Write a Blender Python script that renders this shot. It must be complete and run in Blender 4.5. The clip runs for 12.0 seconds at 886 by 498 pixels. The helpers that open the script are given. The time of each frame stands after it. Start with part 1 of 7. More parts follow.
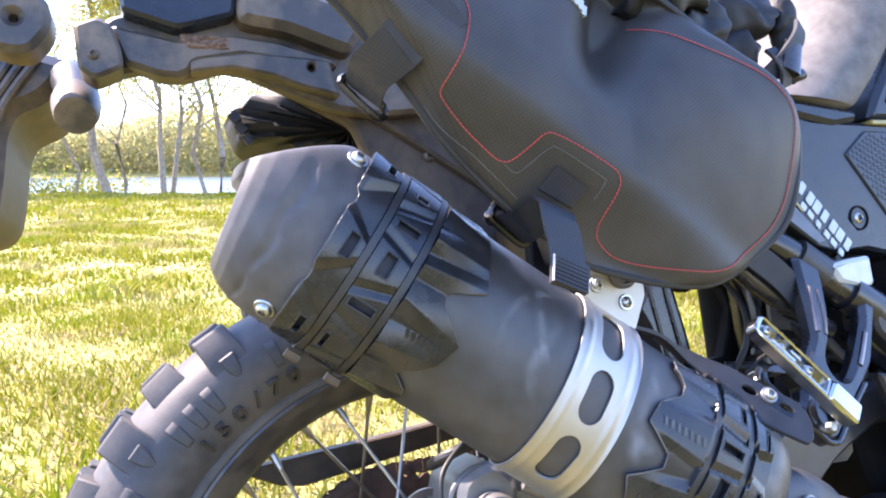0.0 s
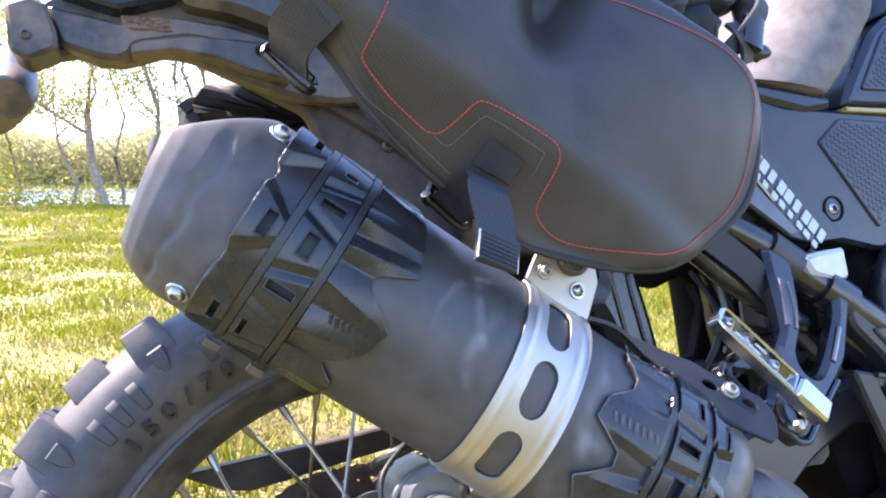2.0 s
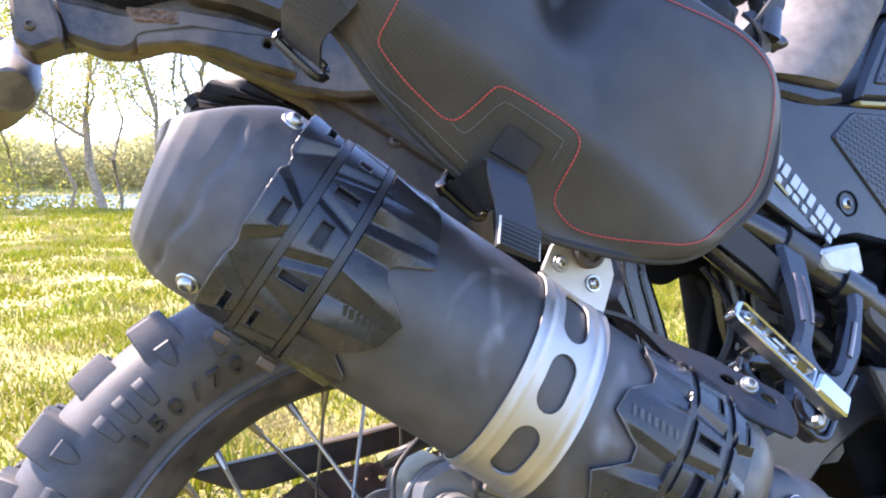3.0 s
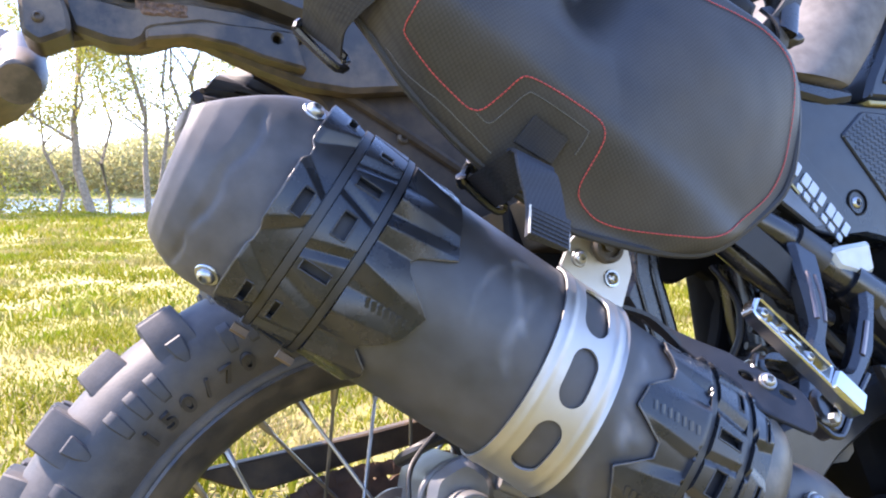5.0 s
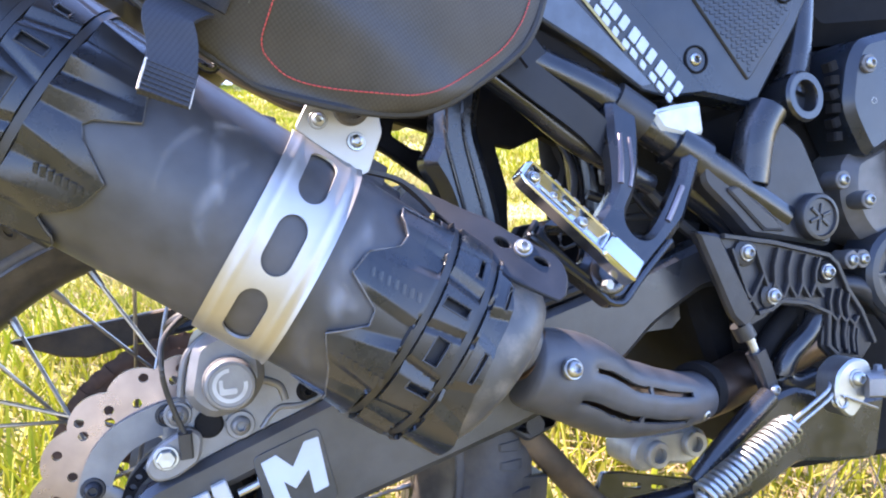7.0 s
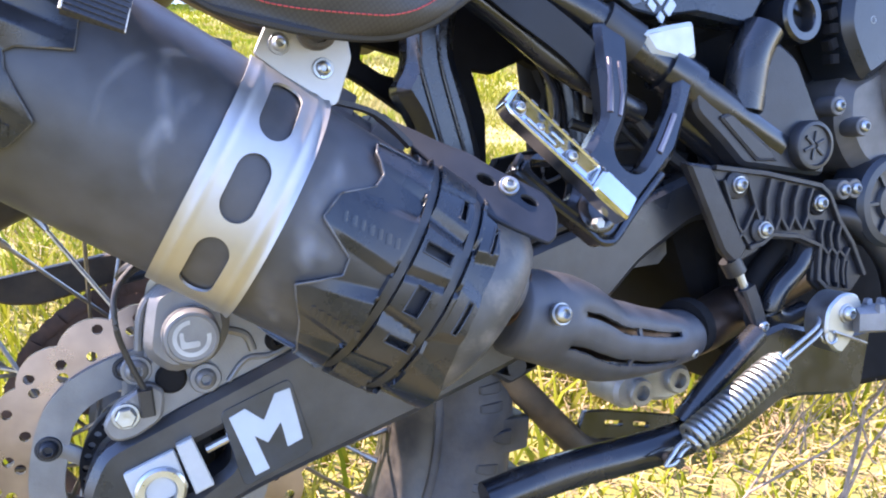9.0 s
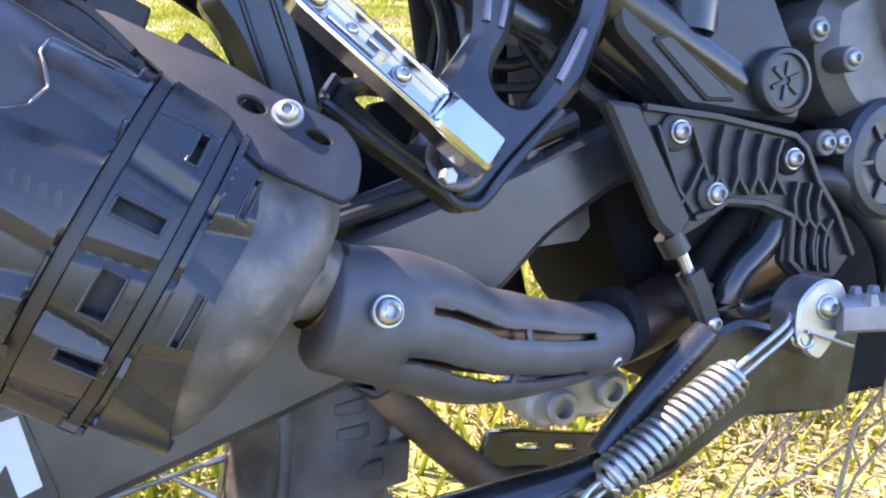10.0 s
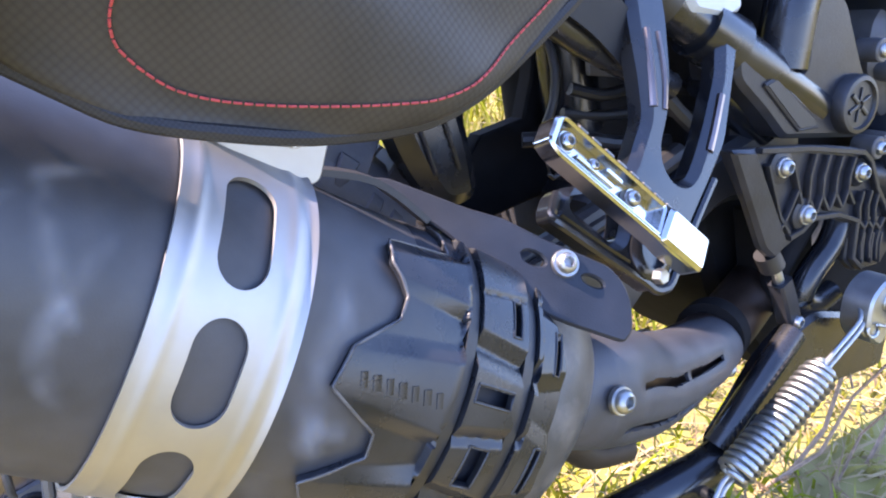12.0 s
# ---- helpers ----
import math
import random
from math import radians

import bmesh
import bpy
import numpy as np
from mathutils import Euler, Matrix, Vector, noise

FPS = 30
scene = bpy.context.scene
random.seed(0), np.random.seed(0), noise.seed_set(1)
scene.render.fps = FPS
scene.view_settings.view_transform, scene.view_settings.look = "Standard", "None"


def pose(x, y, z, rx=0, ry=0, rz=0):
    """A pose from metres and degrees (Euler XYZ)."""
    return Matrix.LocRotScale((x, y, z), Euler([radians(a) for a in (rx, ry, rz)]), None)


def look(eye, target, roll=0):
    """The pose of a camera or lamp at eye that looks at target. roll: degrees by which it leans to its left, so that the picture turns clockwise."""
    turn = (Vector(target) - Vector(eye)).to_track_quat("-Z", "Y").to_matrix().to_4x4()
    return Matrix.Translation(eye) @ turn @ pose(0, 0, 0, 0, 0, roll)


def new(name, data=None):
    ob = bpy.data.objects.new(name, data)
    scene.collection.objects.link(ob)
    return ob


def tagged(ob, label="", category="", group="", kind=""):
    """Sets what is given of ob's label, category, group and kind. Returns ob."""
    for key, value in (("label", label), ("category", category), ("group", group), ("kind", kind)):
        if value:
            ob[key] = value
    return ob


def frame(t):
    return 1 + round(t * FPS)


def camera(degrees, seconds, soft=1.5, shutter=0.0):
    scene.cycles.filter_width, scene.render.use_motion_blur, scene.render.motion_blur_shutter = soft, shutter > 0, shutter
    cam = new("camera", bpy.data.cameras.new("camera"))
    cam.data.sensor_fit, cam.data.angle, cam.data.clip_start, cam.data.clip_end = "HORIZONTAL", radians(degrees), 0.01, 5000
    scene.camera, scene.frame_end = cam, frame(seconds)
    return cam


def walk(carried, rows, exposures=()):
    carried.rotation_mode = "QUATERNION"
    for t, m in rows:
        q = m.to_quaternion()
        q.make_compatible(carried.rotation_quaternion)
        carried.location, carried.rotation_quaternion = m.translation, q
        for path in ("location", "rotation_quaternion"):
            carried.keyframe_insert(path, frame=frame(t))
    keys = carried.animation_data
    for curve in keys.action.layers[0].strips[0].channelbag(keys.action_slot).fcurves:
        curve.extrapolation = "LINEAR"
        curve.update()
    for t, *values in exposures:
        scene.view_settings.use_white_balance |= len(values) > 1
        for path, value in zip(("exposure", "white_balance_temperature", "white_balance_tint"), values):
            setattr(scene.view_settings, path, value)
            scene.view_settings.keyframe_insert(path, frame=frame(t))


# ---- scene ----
cam = camera(59.8, 12.0, soft=2.0)
PATH = [
    (0, (-0.2168, -0.6714, 0.7550), (0.1248, 0.2629, 0.6526), -0.03),
    (0.5, (-0.1819, -0.6399, 0.7272), (0.1594, 0.2960, 0.6399), -0.03),
    (1, (-0.1682, -0.6472, 0.7311), (0.1741, 0.2883, 0.6437), -0.03),
    (1.5, (-0.1663, -0.6628, 0.7408), (0.1764, 0.2726, 0.6545), -0.03),
    (2, (-0.1626, -0.6537, 0.7309), (0.1802, 0.2817, 0.6445), -0.03),
    (2.5, (-0.1663, -0.6483, 0.7280), (0.1781, 0.2870, 0.6456), -0.03),
    (3, (-0.1698, -0.6407, 0.7211), (0.1755, 0.2943, 0.6402), -0.03),
    (3.2, (-0.1744, -0.6340, 0.7152), (0.1700, 0.3018, 0.6399), -0.13),
    (5, (-0.1872, -0.6289, 0.7123), (0.1713, 0.3017, 0.6388), 0.25),
    (5.5, (-0.1798, -0.6253, 0.7083), (0.1768, 0.3061, 0.6349), 0.25),
    (6, (-0.1406, -0.6196, 0.7205), (0.2100, 0.3131, 0.6366), 0.26),
    (6.1, (-0.1134, -0.6216, 0.7133), (0.2317, 0.3124, 0.6209), -0.03),
    (6.2, (-0.0844, -0.6278, 0.7079), (0.2570, 0.3046, 0.5890), -0.03),
    (6.5, (-0.0310, -0.6473, 0.7062), (0.3034, 0.2774, 0.5240), -0.04),
    (7, (0.0015, -0.6732, 0.7033), (0.3325, 0.2404, 0.4670), -0.35),
    (7.5, (0.0005, -0.6855, 0.7101), (0.3413, 0.2137, 0.4358), -0.48),
    (7.7, (-0.0062, -0.6809, 0.7082), (0.3392, 0.2142, 0.4262), -0.49),
    (9.3, (0.0243, -0.6026, 0.6970), (0.3851, 0.2683, 0.3633), -0.34),
    (9.5, (0.0687, -0.5813, 0.6822), (0.4252, 0.2921, 0.3505), -0.43),
    (10, (0.1732, -0.5172, 0.6337), (0.5261, 0.3512, 0.2855), -0.53),
    (10.5, (0.1975, -0.4939, 0.6434), (0.5727, 0.3218, 0.2032), -0.64),
    (11, (0.1232, -0.4468, 0.7027), (0.5517, 0.3161, 0.2185), -0.18),
    (11.5, (0.0671, -0.4270, 0.7390), (0.5104, 0.3145, 0.2354), -0.43),
    (12, (0.0286, -0.4266, 0.7635), (0.4754, 0.3093, 0.2547), -0.84),
]
EXPOSURES = [(0, 2.66, 5950, 29), (1, 2.52, 5900, 29), (2.5, 2.56, 5900, 29), (5.5, 2.46, 5850, 29), (6, 2.48, 5850, 29), (6.5, 2.86, 5850, 31), (7.0, 2.96, 5850, 31), (9.3, 2.70, 5800, 31), (10.0, 2.80, 5800, 31), (10.5, 2.70, 5800, 31), (11, 2.80, 5800, 31), (12, 2.68, 5850, 33)]
walk(cam, [(t, look(eye, target, roll)) for t, eye, target, roll in PATH], exposures=EXPOSURES)
# ---- world, sun ----
SUN = Vector((-0.53, 0.41, 0.745)).normalized()
world = bpy.data.worlds.new("sky")
scene.world = world
world.use_nodes = True
wn = world.node_tree.nodes
sky = wn.new("ShaderNodeTexSky")
sky.sky_type = 'NISHITA'
sky.sun_disc = False
sky.sun_elevation = math.asin(SUN.z)
sky.sun_rotation = math.atan2(SUN.x, SUN.y)
sky.air_density, sky.dust_density, sky.ozone_density = 1.25, 0.25, 3.5
wn["Background"].inputs["Strength"].default_value = 0.15
world.node_tree.links.new(sky.outputs["Color"], wn["Background"].inputs["Color"])
sun = new("sun", bpy.data.lights.new("sun", 'SUN'))
sun.data.energy, sun.data.angle, sun.data.color = 4.3, radians(0.6), (1.0, 0.85, 0.62)
sun.matrix_world = look(SUN * 40, (0, 0, 0))


# ---- materials ----
def mat(name, base, rough=0.5, metal=0.0, spec=0.5, var=0.25, scale=60.0, dirt=None, dirt_amt=0.0, dirt_scale=9.0,
        bump=0.0, bump_scale=600.0, rough_var=0.1, coat=0.0, sheen=0.0, island=False):
    """A surface with colour grain at two scales, optional dust or dirt with a shape of its own, uneven gloss and fine relief."""
    m = bpy.data.materials.new(name)
    m.use_nodes = True
    nt = m.node_tree
    n, l = nt.nodes, nt.links
    p = n["Principled BSDF"]
    p.inputs["Metallic"].default_value = metal
    p.inputs["Specular IOR Level"].default_value = spec
    p.inputs["Coat Weight"].default_value = coat
    p.inputs["Sheen Weight"].default_value = sheen
    co = n.new("ShaderNodeTexCoord")
    a = n.new("ShaderNodeTexNoise")
    a.inputs["Scale"].default_value, a.inputs["Detail"].default_value = scale, 6
    b = n.new("ShaderNodeTexNoise")
    b.inputs["Scale"].default_value, b.inputs["Detail"].default_value, b.inputs["Roughness"].default_value = dirt_scale, 8, 0.65
    for t in (a, b):
        l.new(co.outputs["Object"], t.inputs["Vector"])
    ramp = n.new("ShaderNodeMapRange")
    ramp.inputs["From Min"].default_value, ramp.inputs["From Max"].default_value = 0.3, 0.7
    ramp.inputs["To Min"].default_value, ramp.inputs["To Max"].default_value = 1 - var, 1 + var
    l.new(a.outputs["Fac"], ramp.inputs["Value"])
    mul = n.new("ShaderNodeVectorMath")
    mul.operation = 'SCALE'
    mul.inputs[0].default_value = base
    l.new(ramp.outputs["Result"], mul.inputs["Scale"])
    col = mul.outputs["Vector"]
    if island:
        g = n.new("ShaderNodeNewGeometry")
        r2 = n.new("ShaderNodeMapRange")
        r2.inputs["To Min"].default_value, r2.inputs["To Max"].default_value = 0.8, 1.2
        l.new(g.outputs["Random Per Island"], r2.inputs["Value"])
        mul2 = n.new("ShaderNodeVectorMath")
        mul2.operation = 'SCALE'
        l.new(col, mul2.inputs[0])
        l.new(r2.outputs["Result"], mul2.inputs["Scale"])
        col = mul2.outputs["Vector"]
    if dirt:
        dr = n.new("ShaderNodeMapRange")
        dr.inputs["From Min"].default_value, dr.inputs["From Max"].default_value = 0.42, 0.72
        dr.inputs["To Max"].default_value = dirt_amt
        l.new(b.outputs["Fac"], dr.inputs["Value"])
        mx = n.new("ShaderNodeMix")
        mx.data_type = 'RGBA'
        l.new(dr.outputs["Result"], mx.inputs["Factor"])
        l.new(col, mx.inputs["A"])
        mx.inputs["B"].default_value = (*dirt, 1)
        col = mx.outputs["Result"]
    l.new(col, p.inputs["Base Color"])
    rr = n.new("ShaderNodeMapRange")
    rr.inputs["To Min"].default_value, rr.inputs["To Max"].default_value = max(rough - rough_var, 0.03), min(rough + rough_var, 1)
    rr.inputs["From Min"].default_value, rr.inputs["From Max"].default_value = 0.3, 0.7
    l.new(b.outputs["Fac"], rr.inputs["Value"])
    l.new(rr.outputs["Result"], p.inputs["Roughness"])
    if bump:
        c = n.new("ShaderNodeTexNoise")
        c.inputs["Scale"].default_value, c.inputs["Detail"].default_value = bump_scale, 3
        l.new(co.outputs["Object"], c.inputs["Vector"])
        bp = n.new("ShaderNodeBump")
        bp.inputs["Strength"].default_value, bp.inputs["Distance"].default_value = bump, 0.0006
        l.new(c.outputs["Fac"], bp.inputs["Height"])
        l.new(bp.outputs["Normal"], p.inputs["Normal"])
    return m


DUST = (0.22, 0.18, 0.13)
guard_plastic = mat("guard_plastic", (0.0095, 0.011, 0.014), 0.28, spec=0.42, dirt=DUST, dirt_amt=0.07, bump=0.12, bump_scale=900, dirt_scale=22, rough_var=0.12)
muffler_paint = mat("muffler_paint", (0.028, 0.0285, 0.031), 0.48, dirt=(0.15, 0.12, 0.10), dirt_amt=0.13, bump=0.10, bump_scale=1200, dirt_scale=9, rough_var=0.12)
cap_paint = mat("cap_paint", (0.052, 0.050, 0.051), 0.55, spec=0.35, dirt=(0.24, 0.20, 0.17), dirt_amt=0.12, bump=0.3, bump_scale=1500, dirt_scale=16)
# lighter than the guard: painted rim highlight together with edge wear
guard_edge = mat("worn_glint_guard_edge", (0.038, 0.041, 0.047), 0.38, dirt=DUST, dirt_amt=0.3, dirt_scale=60)
elbow_paint = mat("elbow_paint", (0.029, 0.031, 0.037), 0.50, dirt=DUST, dirt_amt=0.10, bump=0.3, bump_scale=1400)
fin_paint = mat("fin_paint", (0.011, 0.0135, 0.019), 0.46, spec=0.26, dirt=DUST, dirt_amt=0.06, bump=0.25, bump_scale=1400)
cone_metal = mat("cone_metal", (0.040, 0.040, 0.041), 0.46, dirt=(0.26, 0.22, 0.17), dirt_amt=0.6, dirt_scale=24, bump=0.2, bump_scale=500)
steel_brushed = mat("steel_brushed", (0.37, 0.36, 0.345), 0.52, metal=1.0, var=0.05, rough_var=0.06, dirt=(0.4, 0.35, 0.27), dirt_amt=0.10)
steel = mat("steel", (0.42, 0.42, 0.41), 0.32, metal=1.0, var=0.1, dirt=(0.2, 0.16, 0.12), dirt_amt=0.25, dirt_scale=60)
zinc = mat("zinc", (0.34, 0.345, 0.34), 0.44, metal=1.0, var=0.12, dirt=(0.3, 0.27, 0.2), dirt_amt=0.2, dirt_scale=40)
polished = mat("polished_aluminium", (0.44, 0.44, 0.425), 0.17, metal=1.0, var=0.05, rough_var=0.06, dirt=(0.5, 0.45, 0.35), dirt_amt=0.15, dirt_scale=50)
cast_alu = mat("cast_aluminium", (0.13, 0.13, 0.13), 0.42, metal=0.35, var=0.15, dirt=DUST, dirt_amt=0.25, bump=0.3, bump_scale=700)
disc_steel = mat("disc_steel", (0.20, 0.160, 0.145), 0.32, metal=1.0, var=0.3, scale=22, rough_var=0.1)
rust_steel = mat("rusty_steel", (0.10, 0.055, 0.035), 0.75, metal=0.3, var=0.4, dirt=(0.05, 0.04, 0.035), dirt_amt=0.6, dirt_scale=40)
pale_cast = mat("pale_cast_aluminium", (0.32, 0.315, 0.30), 0.5, metal=0.3, dirt=DUST, dirt_amt=0.3, dirt_scale=30, bump=0.3)
pipe_metal = mat("hot_pipe_metal", (0.10, 0.066, 0.046), 0.42, metal=0.9, var=0.25, dirt=(0.05, 0.04, 0.04), dirt_amt=0.6, dirt_scale=12)
footpeg_grey = mat("footpeg_grey", (0.15, 0.152, 0.155), 0.5, metal=0.3, dirt=DUST, dirt_amt=0.3, dirt_scale=40, bump=0.3)
rubber = mat("tyre_rubber", (0.030, 0.030, 0.033), 0.62, spec=0.4, var=0.25, dirt=(0.19, 0.16, 0.13), dirt_amt=0.34, dirt_scale=13, bump=0.3, bump_scale=500)
worn_rubber = mat("rubbed_rubber", (0.016, 0.015, 0.015), 0.6, spec=0.3, dirt=(0.20, 0.17, 0.13), dirt_amt=0.15, dirt_scale=12)
black_rubber = mat("black_rubber", (0.009, 0.009, 0.010), 0.50, dirt=DUST, dirt_amt=0.06, bump=0.2)
rim_paint = mat("rim_paint", (0.022, 0.021, 0.021), 0.42, dirt=DUST, dirt_amt=0.35, dirt_scale=25)
frame_paint = mat("frame_paint", (0.006, 0.007, 0.009), 0.25, dirt=DUST, dirt_amt=0.08, dirt_scale=18, bump=0.08)
swing_paint = mat("swingarm_paint", (0.014, 0.016, 0.020), 0.33, spec=0.45, dirt=DUST, dirt_amt=0.16, dirt_scale=8, bump=0.15, bump_scale=900)
grey_cast = mat("grey_casting", (0.0135, 0.0145, 0.018), 0.38, spec=0.28, dirt=DUST, dirt_amt=0.07, bump=0.25, bump_scale=600)
engine_grey = mat("engine_cover_grey", (0.075, 0.072, 0.07), 0.42, metal=0.2, spec=0.3, dirt=DUST, dirt_amt=0.2, bump=0.2, bump_scale=800)
fairing = mat("fairing_plastic", (0.0095, 0.0125, 0.018), 0.32, spec=0.38, dirt=DUST, dirt_amt=0.06, bump=0.12, bump_scale=1200)
seat_vinyl = mat("seat_vinyl", (0.105, 0.094, 0.084), 0.75, spec=0.3, dirt=(0.17, 0.15, 0.13), dirt_amt=0.10, bump=0.5, bump_scale=900)
tail_plastic = mat("dusty_tail_plastic", (0.034, 0.028, 0.021), 0.50, dirt=(0.26, 0.18, 0.10), dirt_amt=0.5, dirt_scale=15, bump=0.2)
fender_plastic = mat("fender_plastic", (0.036, 0.026, 0.017), 0.6, spec=0.25, dirt=(0.22, 0.15, 0.085), dirt_amt=0.45, dirt_scale=9, bump=0.2)
# near-black: real dark parts, and fillers that paint in inner shade
dark_part_or_shade = mat("dark_part_or_shade", (0.006, 0.006, 0.0065), 0.85, spec=0.1, dirt=DUST, dirt_amt=0.03)
# darker than the muffler, painted shade behind the guard slots
slot_shade_black = mat("slot_shade_black", (0.017, 0.018, 0.022), 0.6, spec=0.3)
mud_brown = mat("dry_mud", (0.17, 0.10, 0.06), 0.9, var=0.5, scale=220, dirt=(0.06, 0.04, 0.03), dirt_amt=0.8, dirt_scale=120, bump=0.5, bump_scale=300)
reservoir_plastic = mat("reservoir_plastic", (0.40, 0.42, 0.41), 0.45, var=0.12, dirt=DUST, dirt_amt=0.3)
white_plastic = mat("white_plastic", (0.32, 0.33, 0.33), 0.45, var=0.08, dirt=DUST, dirt_amt=0.25)
decal_white = mat("decal_white", (0.32, 0.36, 0.40), 0.38, var=0.04)
decal_black = mat("decal_film", (0.022, 0.027, 0.036), 0.2)
spoke_metal = mat("spoke_metal", (0.30, 0.27, 0.23), 0.40, metal=1.0, var=0.15, dirt=DUST, dirt_amt=0.3, dirt_scale=40)
mark_grey = mat("cap_mark_grey", (0.36, 0.36, 0.345), 0.5, dirt=DUST, dirt_amt=0.3)
decal_yellow = mat("decal_yellow", (0.24, 0.20, 0.07), 0.4, var=0.1)
thread_red = mat("red_thread", (0.33, 0.040, 0.036), 0.7, var=0.3, scale=900)
frayed = mat("frayed_thread", (0.42, 0.38, 0.32), 0.9, var=0.4, scale=900)
thread_grey = mat("grey_thread", (0.075, 0.073, 0.068), 0.8, var=0.3, scale=900)


def woven(name, base, pitch, strength, rough, dirt=0.0, spec=0.5, turn=38, stretch=1.0):
    """Coated or plain cloth: rows of raised threads that catch the light, gaps between them dull; faint stains."""
    m = mat(name, base, rough, var=0.18, scale=25, dirt=DUST, dirt_amt=dirt, dirt_scale=7)
    n, l = m.node_tree.nodes, m.node_tree.links
    p = n["Principled BSDF"]
    co = n.new("ShaderNodeTexCoord")
    mp = n.new("ShaderNodeMapping")
    mp.inputs["Rotation"].default_value = (0, radians(turn), 0)
    l.new(co.outputs["Object"], mp.inputs["Vector"])
    sx = n.new("ShaderNodeSeparateXYZ")
    l.new(mp.outputs["Vector"], sx.inputs["Vector"])
    cx = n.new("ShaderNodeCombineXYZ")
    for k, (o, f) in enumerate((("X", 1 / pitch), ("Z", stretch / pitch))):
        q = n.new("ShaderNodeMath")
        q.operation = 'MULTIPLY'
        q.inputs[1].default_value = f
        l.new(sx.outputs[o], q.inputs[0])
        l.new(q.outputs["Value"], cx.inputs[k])
    v = n.new("ShaderNodeTexVoronoi")
    v.voronoi_dimensions = '2D'
    v.inputs["Scale"].default_value = 1.0
    v.inputs["Randomness"].default_value = 0.12
    l.new(cx.outputs["Vector"], v.inputs["Vector"])
    bp = n.new("ShaderNodeBump")
    bp.invert = True
    bp.inputs["Strength"].default_value, bp.inputs["Distance"].default_value = strength, pitch * 0.35
    l.new(v.outputs["Distance"], bp.inputs["Height"])
    l.new(bp.outputs["Normal"], p.inputs["Normal"])
    gl = n.new("ShaderNodeMapRange")
    gl.inputs["From Min"].default_value, gl.inputs["From Max"].default_value = 0.22, 0.62
    gl.inputs["To Min"].default_value, gl.inputs["To Max"].default_value = spec, spec * 0.6
    l.new(v.outputs["Distance"], gl.inputs["Value"])
    l.new(gl.outputs["Result"], p.inputs["Specular IOR Level"])
    return m


bag_cloth = woven("coated_cloth", (0.026, 0.0245, 0.0225), 0.0020, 0.11, 0.52, 0.10, 0.34, 33, 0.87)
bag_trim = woven("edge_binding", (0.014, 0.014, 0.0145), 0.0012, 0.3, 0.6, 0.06, 0.4)
fold_cloth = woven("thin_black_cloth", (0.009, 0.009, 0.010), 0.0012, 0.2, 0.55, 0.03, 0.3)
webbing = woven("nylon_webbing", (0.020, 0.021, 0.025), 0.0012, 0.5, 0.62, 0.05, 0.35, 52, 0.5)


def leaf_mat(name, ramp_cols, patch, patch_col, patch_amt, trans=0.35, noise_scale=0.8, fresh=0.0):
    """Grass or leaves: a colour per blade, larger patches of another colour, and light that shines through."""
    m = bpy.data.materials.new(name)
    m.use_nodes = True
    n, l = m.node_tree.nodes, m.node_tree.links
    g = n.new("ShaderNodeNewGeometry")
    cr = n.new("ShaderNodeValToRGB")
    els = cr.color_ramp.elements
    while len(els) < len(ramp_cols):
        els.new(0.5)
    for i, c in enumerate(ramp_cols):
        els[i].position = i / (len(ramp_cols) - 1)
        els[i].color = (*c, 1)
    l.new(g.outputs["Random Per Island"], cr.inputs["Fac"])
    t = n.new("ShaderNodeTexNoise")
    t.inputs["Scale"].default_value, t.inputs["Detail"].default_value = noise_scale, 4
    l.new(g.outputs["Position"], t.inputs["Vector"])
    mr = n.new("ShaderNodeMapRange")
    mr.inputs["From Min"].default_value, mr.inputs["From Max"].default_value = patch, patch + 0.12
    mr.inputs["To Max"].default_value = patch_amt
    l.new(t.outputs["Fac"], mr.inputs["Value"])
    mx = n.new("ShaderNodeMix")
    mx.data_type = 'RGBA'
    l.new(mr.outputs["Result"], mx.inputs["Factor"])
    l.new(cr.outputs["Color"], mx.inputs["A"])
    mx.inputs["B"].default_value = (*patch_col, 1)
    t2 = n.new("ShaderNodeTexNoise")
    t2.inputs["Scale"].default_value, t2.inputs["Detail"].default_value = noise_scale * 2.6, 3
    l.new(g.outputs["Position"], t2.inputs["Vector"])
    m3 = n.new("ShaderNodeMapRange")
    m3.inputs["From Min"].default_value, m3.inputs["From Max"].default_value = 0.52, 0.62
    m3.inputs["To Max"].default_value = fresh
    l.new(t2.outputs["Fac"], m3.inputs["Value"])
    mx2 = n.new("ShaderNodeMix")
    mx2.data_type = 'RGBA'
    l.new(m3.outputs["Result"], mx2.inputs["Factor"])
    l.new(mx.outputs["Result"], mx2.inputs["A"])
    mx2.inputs["B"].default_value = (0.165, 0.205, 0.006, 1)
    p = n["Principled BSDF"]
    p.inputs["Roughness"].default_value, p.inputs["Specular IOR Level"].default_value = 0.7, 0.10
    l.new(mx2.outputs["Result"], p.inputs["Base Color"])
    tr = n.new("ShaderNodeBsdfTranslucent")
    l.new(mx2.outputs["Result"], tr.inputs["Color"])
    ms = n.new("ShaderNodeMixShader")
    ms.inputs["Fac"].default_value = trans
    l.new(p.outputs["BSDF"], ms.inputs[1])
    l.new(tr.outputs["BSDF"], ms.inputs[2])
    l.new(ms.outputs["Shader"], n["Material Output"].inputs["Surface"])
    return m


